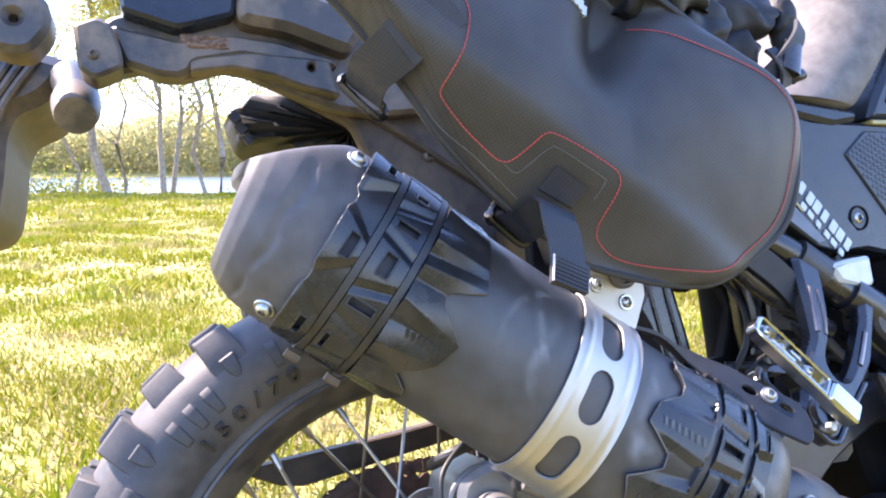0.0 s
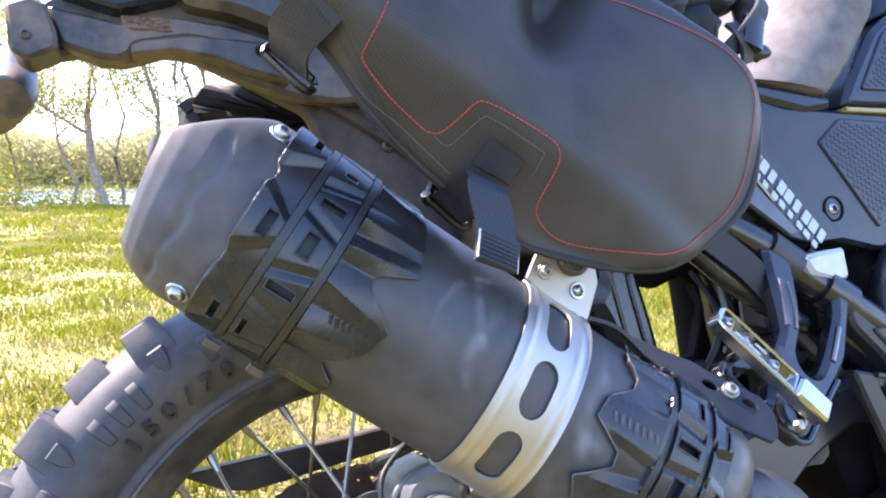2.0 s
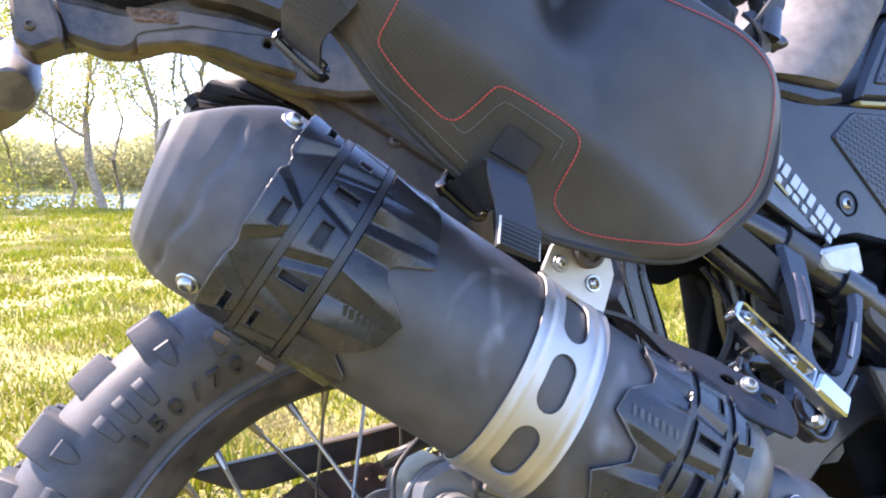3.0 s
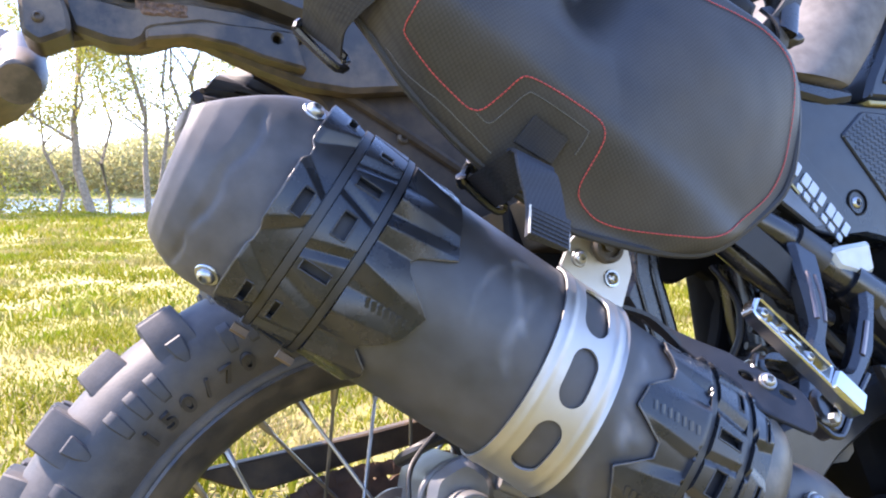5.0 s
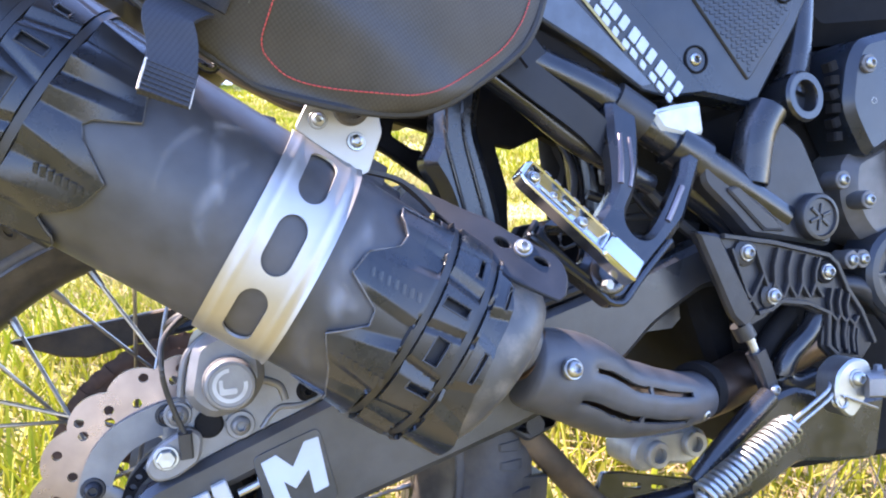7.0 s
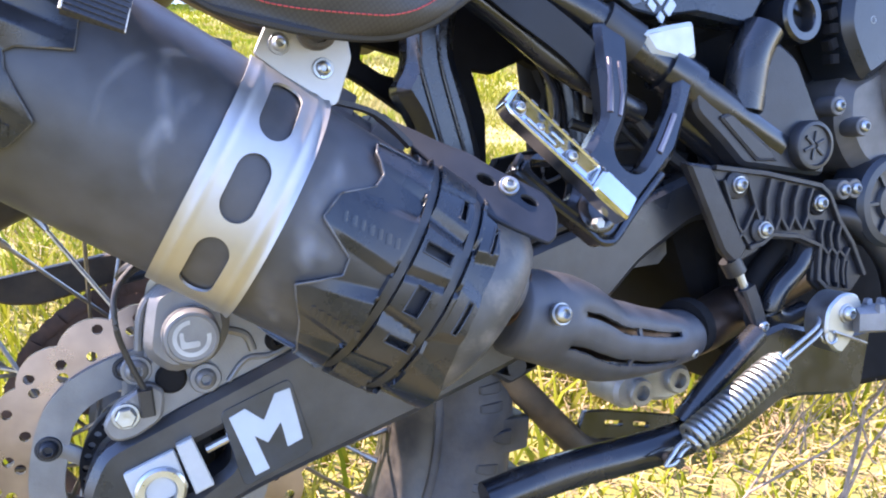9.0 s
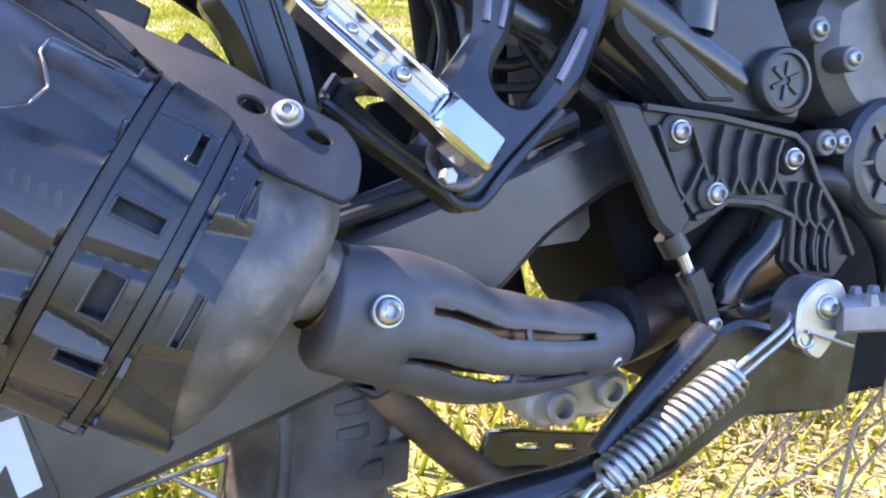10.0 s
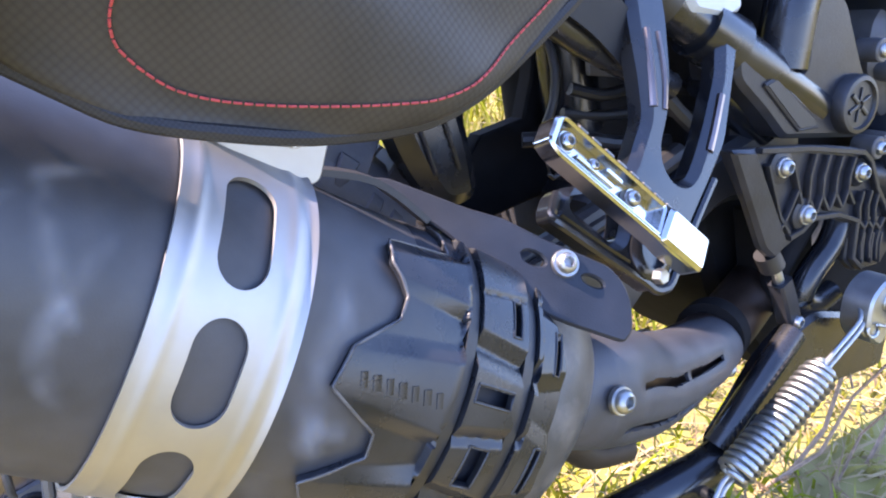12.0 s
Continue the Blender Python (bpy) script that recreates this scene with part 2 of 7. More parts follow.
STRAW = (0.37, 0.29, 0.155)
grass_mat = leaf_mat("grass_blades", [(0.130, 0.148, 0.006), (0.175, 0.182, 0.008), (0.215, 0.21, 0.012), (0.27, 0.235, 0.045)], 0.50, STRAW, 0.55, 0.33, 0.9, 0.85)
straw_mat = leaf_mat("dry_stalks", [(0.27, 0.20, 0.10), (0.38, 0.29, 0.155), (0.21, 0.14, 0.075)], 0.9, STRAW, 0.2, 0.18)
# leaf colours of the shore and far woods lightened to paint in haze
leaf_green = leaf_mat("spring_leaves", [(0.26, 0.26, 0.045), (0.36, 0.34, 0.06), (0.42, 0.38, 0.10)], 0.8, STRAW, 0.2, 0.6)
wood_far = leaf_mat("hazed_far_leaves", [(0.34, 0.34, 0.17), (0.40, 0.39, 0.18), (0.45, 0.42, 0.18), (0.36, 0.34, 0.22)], 0.55, (0.36, 0.32, 0.23), 0.6, 0.62, 0.08)
soil = mat("meadow_soil", (0.19, 0.17, 0.028), 0.9, var=0.3, scale=3.0, dirt=(0.34, 0.275, 0.13), dirt_amt=0.7, dirt_scale=1.1, bump=0.6, bump_scale=40)
# bark lightened, the haze over the shore put into its colour
bark = mat("bark", (0.24, 0.20, 0.155), 0.85, var=0.35, scale=14, dirt=(0.14, 0.115, 0.09), dirt_amt=0.6, dirt_scale=8)
twig_bark = mat("twig_bark", (0.24, 0.17, 0.12), 0.8, var=0.3, scale=90)
water = mat("lake_water", (0.12, 0.16, 0.21), 0.20, spec=0.6, var=0.1, scale=0.05)


def smear(name, colour, amount):
    """A thin broken film of wiped dust."""
    m = bpy.data.materials.new(name)
    m.use_nodes = True
    n, l = m.node_tree.nodes, m.node_tree.links
    p = n["Principled BSDF"]
    p.inputs["Base Color"].default_value = (*colour, 1)
    p.inputs["Roughness"].default_value = 0.7
    co = n.new("ShaderNodeTexCoord")
    t = n.new("ShaderNodeTexNoise")
    t.inputs["Scale"].default_value, t.inputs["Detail"].default_value = 55, 6
    l.new(co.outputs["Object"], t.inputs["Vector"])
    uv = n.new("ShaderNodeUVMap")
    sx = n.new("ShaderNodeSeparateXYZ")
    l.new(uv.outputs["UV"], sx.inputs["Vector"])
    pp = n.new("ShaderNodeMath")
    pp.operation = 'PINGPONG'
    pp.inputs[1].default_value = 0.5
    l.new(sx.outputs["X"], pp.inputs[0])
    mr = n.new("ShaderNodeMapRange")
    mr.inputs["From Min"].default_value, mr.inputs["From Max"].default_value = 0.35, 0.68
    mr.inputs["To Max"].default_value = amount * 2.6
    l.new(t.outputs["Fac"], mr.inputs["Value"])
    mm = n.new("ShaderNodeMath")
    mm.operation = 'MULTIPLY'
    l.new(mr.outputs["Result"], mm.inputs[0])
    l.new(pp.outputs["Value"], mm.inputs[1])
    m2 = n.new("ShaderNodeMath")
    m2.operation = 'MULTIPLY'
    l.new(mm.outputs["Value"], m2.inputs[0])
    q = n.new("ShaderNodeMath")
    q.operation = 'PINGPONG'
    q.inputs[1].default_value = 0.5
    l.new(sx.outputs["Y"], q.inputs[0])
    q2 = n.new("ShaderNodeMath")
    q2.operation = 'MULTIPLY'
    q2.use_clamp = True
    q2.inputs[1].default_value = 6.0
    l.new(q.outputs["Value"], q2.inputs[0])
    l.new(q2.outputs["Value"], m2.inputs[1])
    l.new(m2.outputs["Value"], p.inputs["Alpha"])
    return m


dust_film = smear("wiped_dust", (0.30, 0.31, 0.33), 0.24)
# ---- mesh tools ----
LEAN_BACK = pose(0, 0, 0.335, -12)          # the parked machine leans to its left, axle at its origin
V = Vector


def finish(name, bm, material, smooth=True, angle=35):
    bmesh.ops.recalc_face_normals(bm, faces=bm.faces[:])
    me = bpy.data.meshes.new(name)
    bm.to_mesh(me)
    bm.free()
    me.materials.append(material)
    if smooth:
        me.shade_smooth()
        me.set_sharp_from_angle(angle=radians(angle))
    return me


def part(name, bm, material, parent, label="", angle=35):
    ob = new(name, finish(name, bm, material, angle=angle))
    ob.parent = parent
    return tagged(ob, label)


def thing(name, label, category, matrix=None, group="", kind=""):
    ob = new(name)
    ob.empty_display_size = 0.1
    if matrix is not None:
        ob.matrix_world = matrix
    return tagged(ob, label, category, group, kind)


def catmull(pts, per=6):
    pts = [V(p) for p in pts]
    out = []
    for i in range(len(pts) - 1):
        a, b, c, d = pts[max(i - 1, 0)], pts[i], pts[i + 1], pts[min(i + 2, len(pts) - 1)]
        for k in range(per):
            t = k / per
            out.append(0.5 * ((2 * b) + (c - a) * t + (2 * a - 5 * b + 4 * c - d) * t * t + (3 * b - a - 3 * c + d) * t ** 3))
    out.append(pts[-1])
    return out


def sweep(bm, pts, w, h=None, seg=10, up=(0, 0, 1), box=False, taper=None):
    """A bar or tube along pts; w, h: half sizes across and along up; box: squared section with small rounds."""
    h = w if h is None else h
    pts = [V(p) for p in pts]
    rings = []
    n = len(pts)
    if box:
        c = 0.72
        sec = [(1, c), (c, 1), (-c, 1), (-1, c), (-1, -c), (-c, -1), (c, -1), (1, -c)]
    else:
        sec = [(math.cos(2 * math.pi * k / seg), math.sin(2 * math.pi * k / seg)) for k in range(seg)]
    for i, p in enumerate(pts):
        d = (pts[min(i + 1, n - 1)] - pts[max(i - 1, 0)]).normalized()
        side = d.cross(V(up))
        if side.length < 1e-4:
            side = d.cross(V((1, 0, 0)))
        side.normalize()
        u = side.cross(d).normalized()
        k = taper(i / (n - 1)) if taper else 1.0
        rings.append([bm.verts.new(p + side * (a * w * k) + u * (b * h * k)) for a, b in sec])
    m = len(sec)
    for i in range(n - 1):
        for j in range(m):
            bm.faces.new((rings[i][j], rings[i][(j + 1) % m], rings[i + 1][(j + 1) % m], rings[i + 1][j]))
    bm.faces.new(rings[0][::-1])
    bm.faces.new(rings[-1])
    return bm


def tube(pts, r, smooth=6, seg=10, **kw):
    bm = bmesh.new()
    return sweep(bm, catmull(pts, smooth) if smooth and len(pts) > 2 else pts, r, seg=seg, **kw)


def rounded(outline, r=0.004, k=3):
    """The outline with its corners rounded off."""
    out, n = [], len(outline)
    for i in range(n):
        p, a, b = V(outline[i]), V(outline[i - 1]), V(outline[(i + 1) % n])
        da, db = a - p, b - p
        q = min(r, da.length * 0.45, db.length * 0.45)
        s, e = p + da.normalized() * q, p + db.normalized() * q
        for j in range(k + 1):
            t = j / k
            out.append(s.lerp(p, t).lerp(p.lerp(e, t), t))
    return out


def plate(outline, y0, y1, holes=(), bevel=0.0015, r=0.004, bm=None, frame_m=None):
    """A plate in the x-z plane from y0 (outer) to y1, with rounded corners, holes and bevelled rims."""
    own = bm is None
    b = bmesh.new()
    loops = [rounded(outline, r)] + [rounded(h, 0.6 * r) if len(h) < 9 else [V(p) for p in h] for h in holes]

    def cap(y, shrink):
        es, rings = [], []
        for li, lp in enumerate(loops):
            n = len(lp)
            area = sum(lp[i][0] * lp[(i + 1) % n][1] - lp[(i + 1) % n][0] * lp[i][1] for i in range(n))
            sg = (1 if area > 0 else -1) * (1 if li == 0 else -1)
            vs = []
            for i in range(n):
                t = (lp[(i + 1) % n] - lp[i - 1])
                t = t.normalized() if t.length > 1e-9 else V((1, 0))
                q = lp[i] + V((-t[1], t[0])) * (shrink * sg)
                vs.append(b.verts.new((q[0], y, q[1])))
            es += [b.edges.new((vs[i], vs[(i + 1) % n])) for i in range(n)]
            rings.append(vs)
        return es, rings

    sgn = 1 if y1 > y0 else -1
    e0, r0 = cap(y0, bevel)
    bmesh.ops.triangle_fill(b, edges=e0, use_beauty=True)
    _, r1 = cap(y0 + sgn * bevel, 0)
    e2, r2 = cap(y1, 0)
    bmesh.ops.triangle_fill(b, edges=e2, use_beauty=True)
    for A, B in ((r0, r1), (r1, r2)):
        for x, y in zip(A, B):
            n = len(x)
            for i in range(n):
                try:
                    b.faces.new((x[i], x[(i + 1) % n], y[(i + 1) % n], y[i]))
                except ValueError:
                    pass
    if frame_m is not None:
        b.transform(frame_m)
    if own:
        return b
    me = bpy.data.meshes.new("tmp")
    b.to_mesh(me)
    b.free()
    bm.from_mesh(me)
    bpy.data.meshes.remove(me)
    return bm


def circle(cx, cz, r, n=14):
    return [(cx + r * math.cos(2 * math.pi * k / n), cz + r * math.sin(2 * math.pi * k / n)) for k in range(n)]


def axis_frame(c, axis, up=(0, 0, 1)):
    """A frame at c whose z runs along axis."""
    z = V(axis).normalized()
    x = V(up).cross(z)
    x = x.normalized() if x.length > 1e-4 else V((1, 0, 0))
    y = z.cross(x)
    return Matrix(((x[0], y[0], z[0], c[0]), (x[1], y[1], z[1], c[1]), (x[2], y[2], z[2], c[2]), (0, 0, 0, 1)))


def lathe(profile, c=(0, 0, 0), axis=(0, -1, 0), seg=24, bm=None):
    """Turned form: profile of (radius, height) about axis."""
    bm = bm or bmesh.new()
    m = axis_frame(c, axis)
    rings = []
    for r, h in profile:
        if r < 1e-6:
            rings.append([bm.verts.new(m @ V((0, 0, h)))])
        else:
            rings.append([bm.verts.new(m @ V((r * math.cos(2 * math.pi * k / seg), r * math.sin(2 * math.pi * k / seg), h))) for k in range(seg)])
    for a, b in zip(rings, rings[1:]):
        for k in range(seg):
            k2 = (k + 1) % seg
            if len(a) == 1 and len(b) == 1:
                continue
            if len(a) == 1:
                bm.faces.new((a[0], b[k], b[k2]))
            elif len(b) == 1:
                bm.faces.new((a[k], b[0], a[k2]))
            else:
                bm.faces.new((a[k], b[k], b[k2], a[k2]))
    return bm


def bolt_mesh(c, axis, r, washer=0.0, hexhead=False):
    """A button-head screw with a hex socket, or a hex head, on a washer."""
    bm = bmesh.new()
    h0 = 0.0
    if washer:
        lathe([(washer, -0.002), (washer, 0.0008), (washer * 0.93, 0.0016), (r, 0.0016)], c, axis, 20, bm)
        h0 = 0.0016
    if hexhead:
        lathe([(r, h0 - 0.002), (r, h0 + r * 0.62), (r * 0.86, h0 + r * 0.75), (r * 0.3, h0 + r * 0.75), (0, h0 + r * 0.7)], c, axis, 6, bm)
    else:
        lathe([(r, h0 - 0.002), (r, h0 + r * 0.25), (r * 0.8, h0 + r * 0.6), (r * 0.55, h0 + r * 0.72)], c, axis, 20, bm)
        lathe([(r * 0.55, h0 + r * 0.72), (r * 0.5, h0 + r * 0.7), (r * 0.48, h0 + r * 0.2), (0, h0 + r * 0.2)], c, axis, 6, bm)
    return bm


def shell(f, us, vs, skip=None, wrap=False):
    """A sheet of real thickness: f(u, v, k) gives the outer (k=0) and inner (k=1) skin; cells for which skip(u, v) holds are open."""
    bm = bmesh.new()
    nu, nv = len(us), len(vs)
    grid = [[[bm.verts.new(f(u, v, k)) for v in vs] for u in us] for k in (0, 1)]
    mv = nv if wrap else nv - 1
    full = {}
    for i in range(nu - 1):
        for j in range(mv):
            v2 = vs[(j + 1) % nv] if not wrap or j + 1 < nv else vs[0] + 2 * math.pi
            full[i, j] = not (skip and skip(0.5 * (us[i] + us[i + 1]), 0.5 * (vs[j] + v2)))
    for (i, j), on in full.items():
        if not on:
            continue
        j2 = (j + 1) % nv
        for k in (0, 1):
            q = (grid[k][i][j], grid[k][i + 1][j], grid[k][i + 1][j2], grid[k][i][j2])
            bm.faces.new(q if k == 0 else q[::-1])
        for di, dj, a, b in ((-1, 0, (i, j), (i, j2)), (1, 0, (i + 1, j), (i + 1, j2)), (0, -1, (i, j), (i + 1, j)), (0, 1, (i, j2), (i + 1, j2))):
            nb = (i + di, (j + dj) % nv if wrap else j + dj)
            if not full.get(nb, False):
                bm.faces.new((grid[0][a[0]][a[1]], grid[0][b[0]][b[1]], grid[1][b[0]][b[1]], grid[1][a[0]][a[1]]))
    loose = [v for v in bm.verts if not v.link_faces]
    bmesh.ops.delete(bm, geom=loose, context='VERTS')
    return bm


def lin(a, b, n):
    return [a + (b - a) * i / (n - 1) for i in range(n)]


def interp(x, table):
    """Straight interpolation in a table of (x, value), x rising."""
    if x <= table[0][0]:
        return table[0][1]
    for (a, fa), (b, fb) in zip(table, table[1:]):
        if x <= b:
            return fa + (fb - fa) * (x - a) / (b - a)
    return table[-1][1]


def smooth01(x):
    x = min(max(x, 0.0), 1.0)
    return x * x * (3 - 2 * x)


def ribbon(pts, side, half, thick, per=5):
    """A strap along pts, half wide to each side of it along the direction(s) side."""
    c = catmull(pts, per)
    bm = bmesh.new()
    rows = []
    for i, p in enumerate(c):
        d = (c[min(i + 1, len(c) - 1)] - c[max(i - 1, 0)]).normalized()
        s = V(side)
        s = (s - d * s.dot(d)).normalized()
        n = d.cross(s) * (thick / 2)
        rows.append([bm.verts.new(p + s * a * half + n * b) for a, b in ((-1, 1), (1, 1), (1, -1), (-1, -1))])
    for a, b in zip(rows, rows[1:]):
        for k in range(4):
            bm.faces.new((a[k], a[(k + 1) % 4], b[(k + 1) % 4], b[k]))
    bm.faces.new(rows[0][::-1])
    bm.faces.new(rows[-1])
    return bm
# ---- setting: meadow, lake, far shore ----
def mesh_np(name, verts, faces_len, loops, material):
    me = bpy.data.meshes.new(name)
    nf = len(loops) // faces_len
    me.vertices.add(len(verts))
    me.vertices.foreach_set("co", np.asarray(verts, dtype=np.float32).ravel())
    me.loops.add(len(loops))
    me.loops.foreach_set("vertex_index", np.asarray(loops, dtype=np.int32))
    me.polygons.add(nf)
    me.polygons.foreach_set("loop_start", np.arange(0, len(loops), faces_len, dtype=np.int32))
    me.update(calc_edges=True)
    me.materials.append(material)
    return me


def ground_z(x, y):
    """The meadow: gently uneven, dropping to the shore some 25 m away; the lake bed beyond, the far bank rising."""
    d = y + 0.12 * x
    z = 0.02 * np.sin(x * 1.3 + 0.5) * np.cos(y * 1.1) + 0.012 * np.sin(3.7 * x + 1.1 * y) - 0.01
    drop = np.clip((d - 25.0) / 5.0, 0, 1)
    rise = np.clip((d - 250.0) / 25.0, 0, 1)
    return z - 2.4 * drop * drop * (3 - 2 * drop) + 6.0 * rise


def axis_steps(limit, first):
    a, s = [0.0], first
    while a[-1] < limit:
        a.append(a[-1] + s)
        s *= 1.16
    return np.array(a)


gs = axis_steps(3000, 0.12)
ax = np.concatenate([-gs[:0:-1], gs])
gx, gy = np.meshgrid(ax, ax, indexing="ij")
gv = np.stack([gx, gy, ground_z(gx, gy)], -1).reshape(-1, 3)
n_ax = len(ax)
ii, jj = np.meshgrid(np.arange(n_ax - 1), np.arange(n_ax - 1), indexing="ij")
q = (ii * n_ax + jj).ravel()
gl = np.stack([q, q + n_ax, q + n_ax + 1, q + 1], -1).ravel()
ground = new("ground", mesh_np("ground", gv, 4, gl, soil))
ground.data.shade_smooth()
tagged(ground, "sunlit spring meadow soil with dry straw patches", "ground", kind="structure")

bm = bmesh.new()
vs = [bm.verts.new(p) for p in ((-900, 26, -1.5), (900, 26, -1.5), (900, 290, -1.5), (-900, 290, -1.5))]
bm.faces.new(vs)
lake = new("water", finish("water", bm, water))
tagged(lake, "pale blue lake reflecting the sky", "lake", kind="structure")


def blade_field(name, n, xs, ys, hmin, hmax, width, material, lean=0.5, keep=None, flat=0.0):
    """n grass blades in one mesh, each a bent tapering strip of two faces."""
    rng = np.random.default_rng(abs(hash(name)) % 1 + n)
    x = rng.uniform(*xs, n)
    y = rng.uniform(*ys, n)
    if keep is not None:
        k = keep(x, y, rng.uniform(0, 1, n))
        x, y = x[k], y[k]
    n = len(x)
    clump = np.sin(2.9 * x + 1.7 * np.sin(2.1 * y + 0.6)) * np.cos(2.3 * y + 1.3 * np.sin(1.9 * x)) + 0.6 * np.sin(6.1 * x + 2.0) * np.sin(5.3 * y)
    h = rng.uniform(hmin, hmax, n) * np.clip(0.62 + 0.45 * clump, 0.22, 1.25)
    a = rng.uniform(0, 2 * np.pi, n)
    b = rng.uniform(0, 2 * np.pi, n)
    ln = lean * h * rng.uniform(0.3, 1.4, n)
    z = ground_z(x, y) - 0.005
    w = width * rng.uniform(0.6, 1.3, n)
    base = np.stack([x, y, z], -1)
    side = np.stack([np.cos(a), np.sin(a), 0 * a], -1) * w[:, None]
    tip = np.stack([np.cos(b) * ln, np.sin(b) * ln, h * (1 - flat)], -1)
    mid = tip * np.array([0.35, 0.35, 0.62])
    v = np.stack([base - side, base + side, base + mid + side * 0.8, base + mid - side * 0.8, base + tip + side * 0.12, base + tip - side * 0.12], 1).reshape(-1, 3)
    i = np.arange(n)[:, None] * 6
    loops = (i + np.array([[0, 1, 2, 3, 3, 2, 4, 5]])).ravel()
    return new(name, mesh_np(name, v, 4, loops, material))


wedge = lambda x, y, r: (x > -1.3 - 0.42 * y) & (x < 1.2 + 1.6 * y)
g1 = blade_field("meadow_grass", 90000, (-2.5, 5.5), (0.35, 4.0), 0.03, 0.085, 0.0036, grass_mat, 0.7, wedge)
tagged(g1, "short yellow-green spring grass blades in the sun", "grass", kind="stuff")
g2 = blade_field("meadow_grass", 110000, (-6, 14), (4.0, 12.0), 0.04, 0.10, 0.0085, grass_mat, 0.7, wedge)
tagged(g2, "short yellow-green spring grass blades in the sun", "grass", kind="stuff")
g3 = blade_field("meadow_grass", 90000, (-13, 34), (12.0, 27.0), 0.06, 0.14, 0.018, grass_mat, 0.6, wedge)
tagged(g3, "short yellow-green grass running to the shore", "grass", kind="stuff")
g4 = blade_field("tall_grass", 2000, (-0.5, 1.6), (0.15, 1.3), 0.10, 0.28, 0.0040, grass_mat, 0.5)
tagged(g4, "longer bright green grass under the motorcycle", "grass", kind="stuff")
g5 = blade_field("dry_grass", 60000, (-1.0, 3.4), (-0.5, 3.2), 0.03, 0.12, 0.0026, straw_mat, 1.4, lambda x, y, r: (x > 0.25) & (r < 1.25 - 0.5 * y) | (r < 0.25), 0.45)
tagged(g5, "matted dry straw stalks lying in the grass", "grass", kind="stuff")
g6 = blade_field("shaded_grass", 9000, (-0.6, 2.0), (-0.6, 0.6), 0.03, 0.09, 0.0028, grass_mat, 0.7)
tagged(g6, "short grass in the shade beside the motorcycle", "grass", kind="stuff")

g7 = blade_field("meadow_grass", 60000, (-7.0, 7.0), (-7.0, 0.4), 0.06, 0.15, 0.010, grass_mat, 0.7, lambda x, y, r: ~((x > -0.7) & (x < 2.0) & (y > -0.7)))
tagged(g7, "short yellow-green spring grass blades in the sun", "grass", kind="stuff")


def limb(bm, a, b, r0, r1, rng, bends=3):
    a, b = V(a), V(b)
    pts = [a]
    for i in range(1, bends):
        t = i / bends
        pts.append(a.lerp(b, t) + V((rng.uniform(-1, 1), rng.uniform(-1, 1), 0)) * (b - a).length * 0.05)
    pts.append(b)
    sweep(bm, pts, r0, seg=6, taper=lambda t: 1 + (r1 / r0 - 1) * t)
    return pts


def tree(x, y, height, r, seed, leaves, spread=0.28, label="slim lakeside tree with thin early spring leaves"):
    """A trunk that forks into limbs and twigs, with loose small leaves along the outer twigs."""
    rng = random.Random(seed)
    z0 = float(ground_z(np.array(x), np.array(y))) - 0.1
    root = thing("tree", label, "tree", Matrix.Translation((x, y, z0)), "trees along the lake shore")
    bm = bmesh.new()
    tops = []
    trunk = limb(bm, (0, 0, 0), (rng.uniform(-.4, .4), rng.uniform(-.4, .4), height), r, r * 0.15, rng, 6)
    for k in range(13):
        t = rng.uniform(0.25, 0.97)
        i = min(int(t * 6), 5)
        p = trunk[i].lerp(trunk[i + 1], t * 6 - i)
        a = rng.uniform(0, 2 * math.pi)
        ln = height * spread * rng.uniform(0.5, 1.1) * (1.25 - t)
        e = p + V((math.cos(a) * ln, math.sin(a) * ln, ln * rng.uniform(0.5, 1.2)))
        br = limb(bm, p, e, r * 0.38 * (1.2 - t), r * 0.06, rng, 3)
        for m in range(4):
            s = rng.uniform(0.3, 1.0)
            j = min(int(s * 3), 2)
            q = br[j].lerp(br[j + 1], s * 3 - j)
            f = q + V((rng.uniform(-1, 1), rng.uniform(-1, 1), rng.uniform(0.1, 1.0))) * ln * 0.45
            limb(bm, q, f, r * 0.10, r * 0.03, rng, 2)
            tops += [q.lerp(f, 0.5), f, e]
    part("trunk", bm, bark, root)
    nr = np.random.default_rng(seed)
    c = np.array([tuple(tops[nr.integers(len(tops))]) for _ in range(leaves)])
    c = c + nr.normal(0, height * 0.045, c.shape)
    s = nr.uniform(0.03, 0.065, leaves)[:, None]
    u = nr.normal(size=(leaves, 3))
    u /= np.linalg.norm(u, axis=1)[:, None]
    w = np.cross(u, nr.normal(size=(leaves, 3)))
    w /= np.linalg.norm(w, axis=1)[:, None]
    vv = np.stack([c - u * s, c + w * s * 0.55, c + u * s, c - w * s * 0.55], 1).reshape(-1, 3)
    ob = new("crown", mesh_np("crown", vv, 4, np.arange(leaves * 4), leaf_green))
    ob.parent = root
    return root


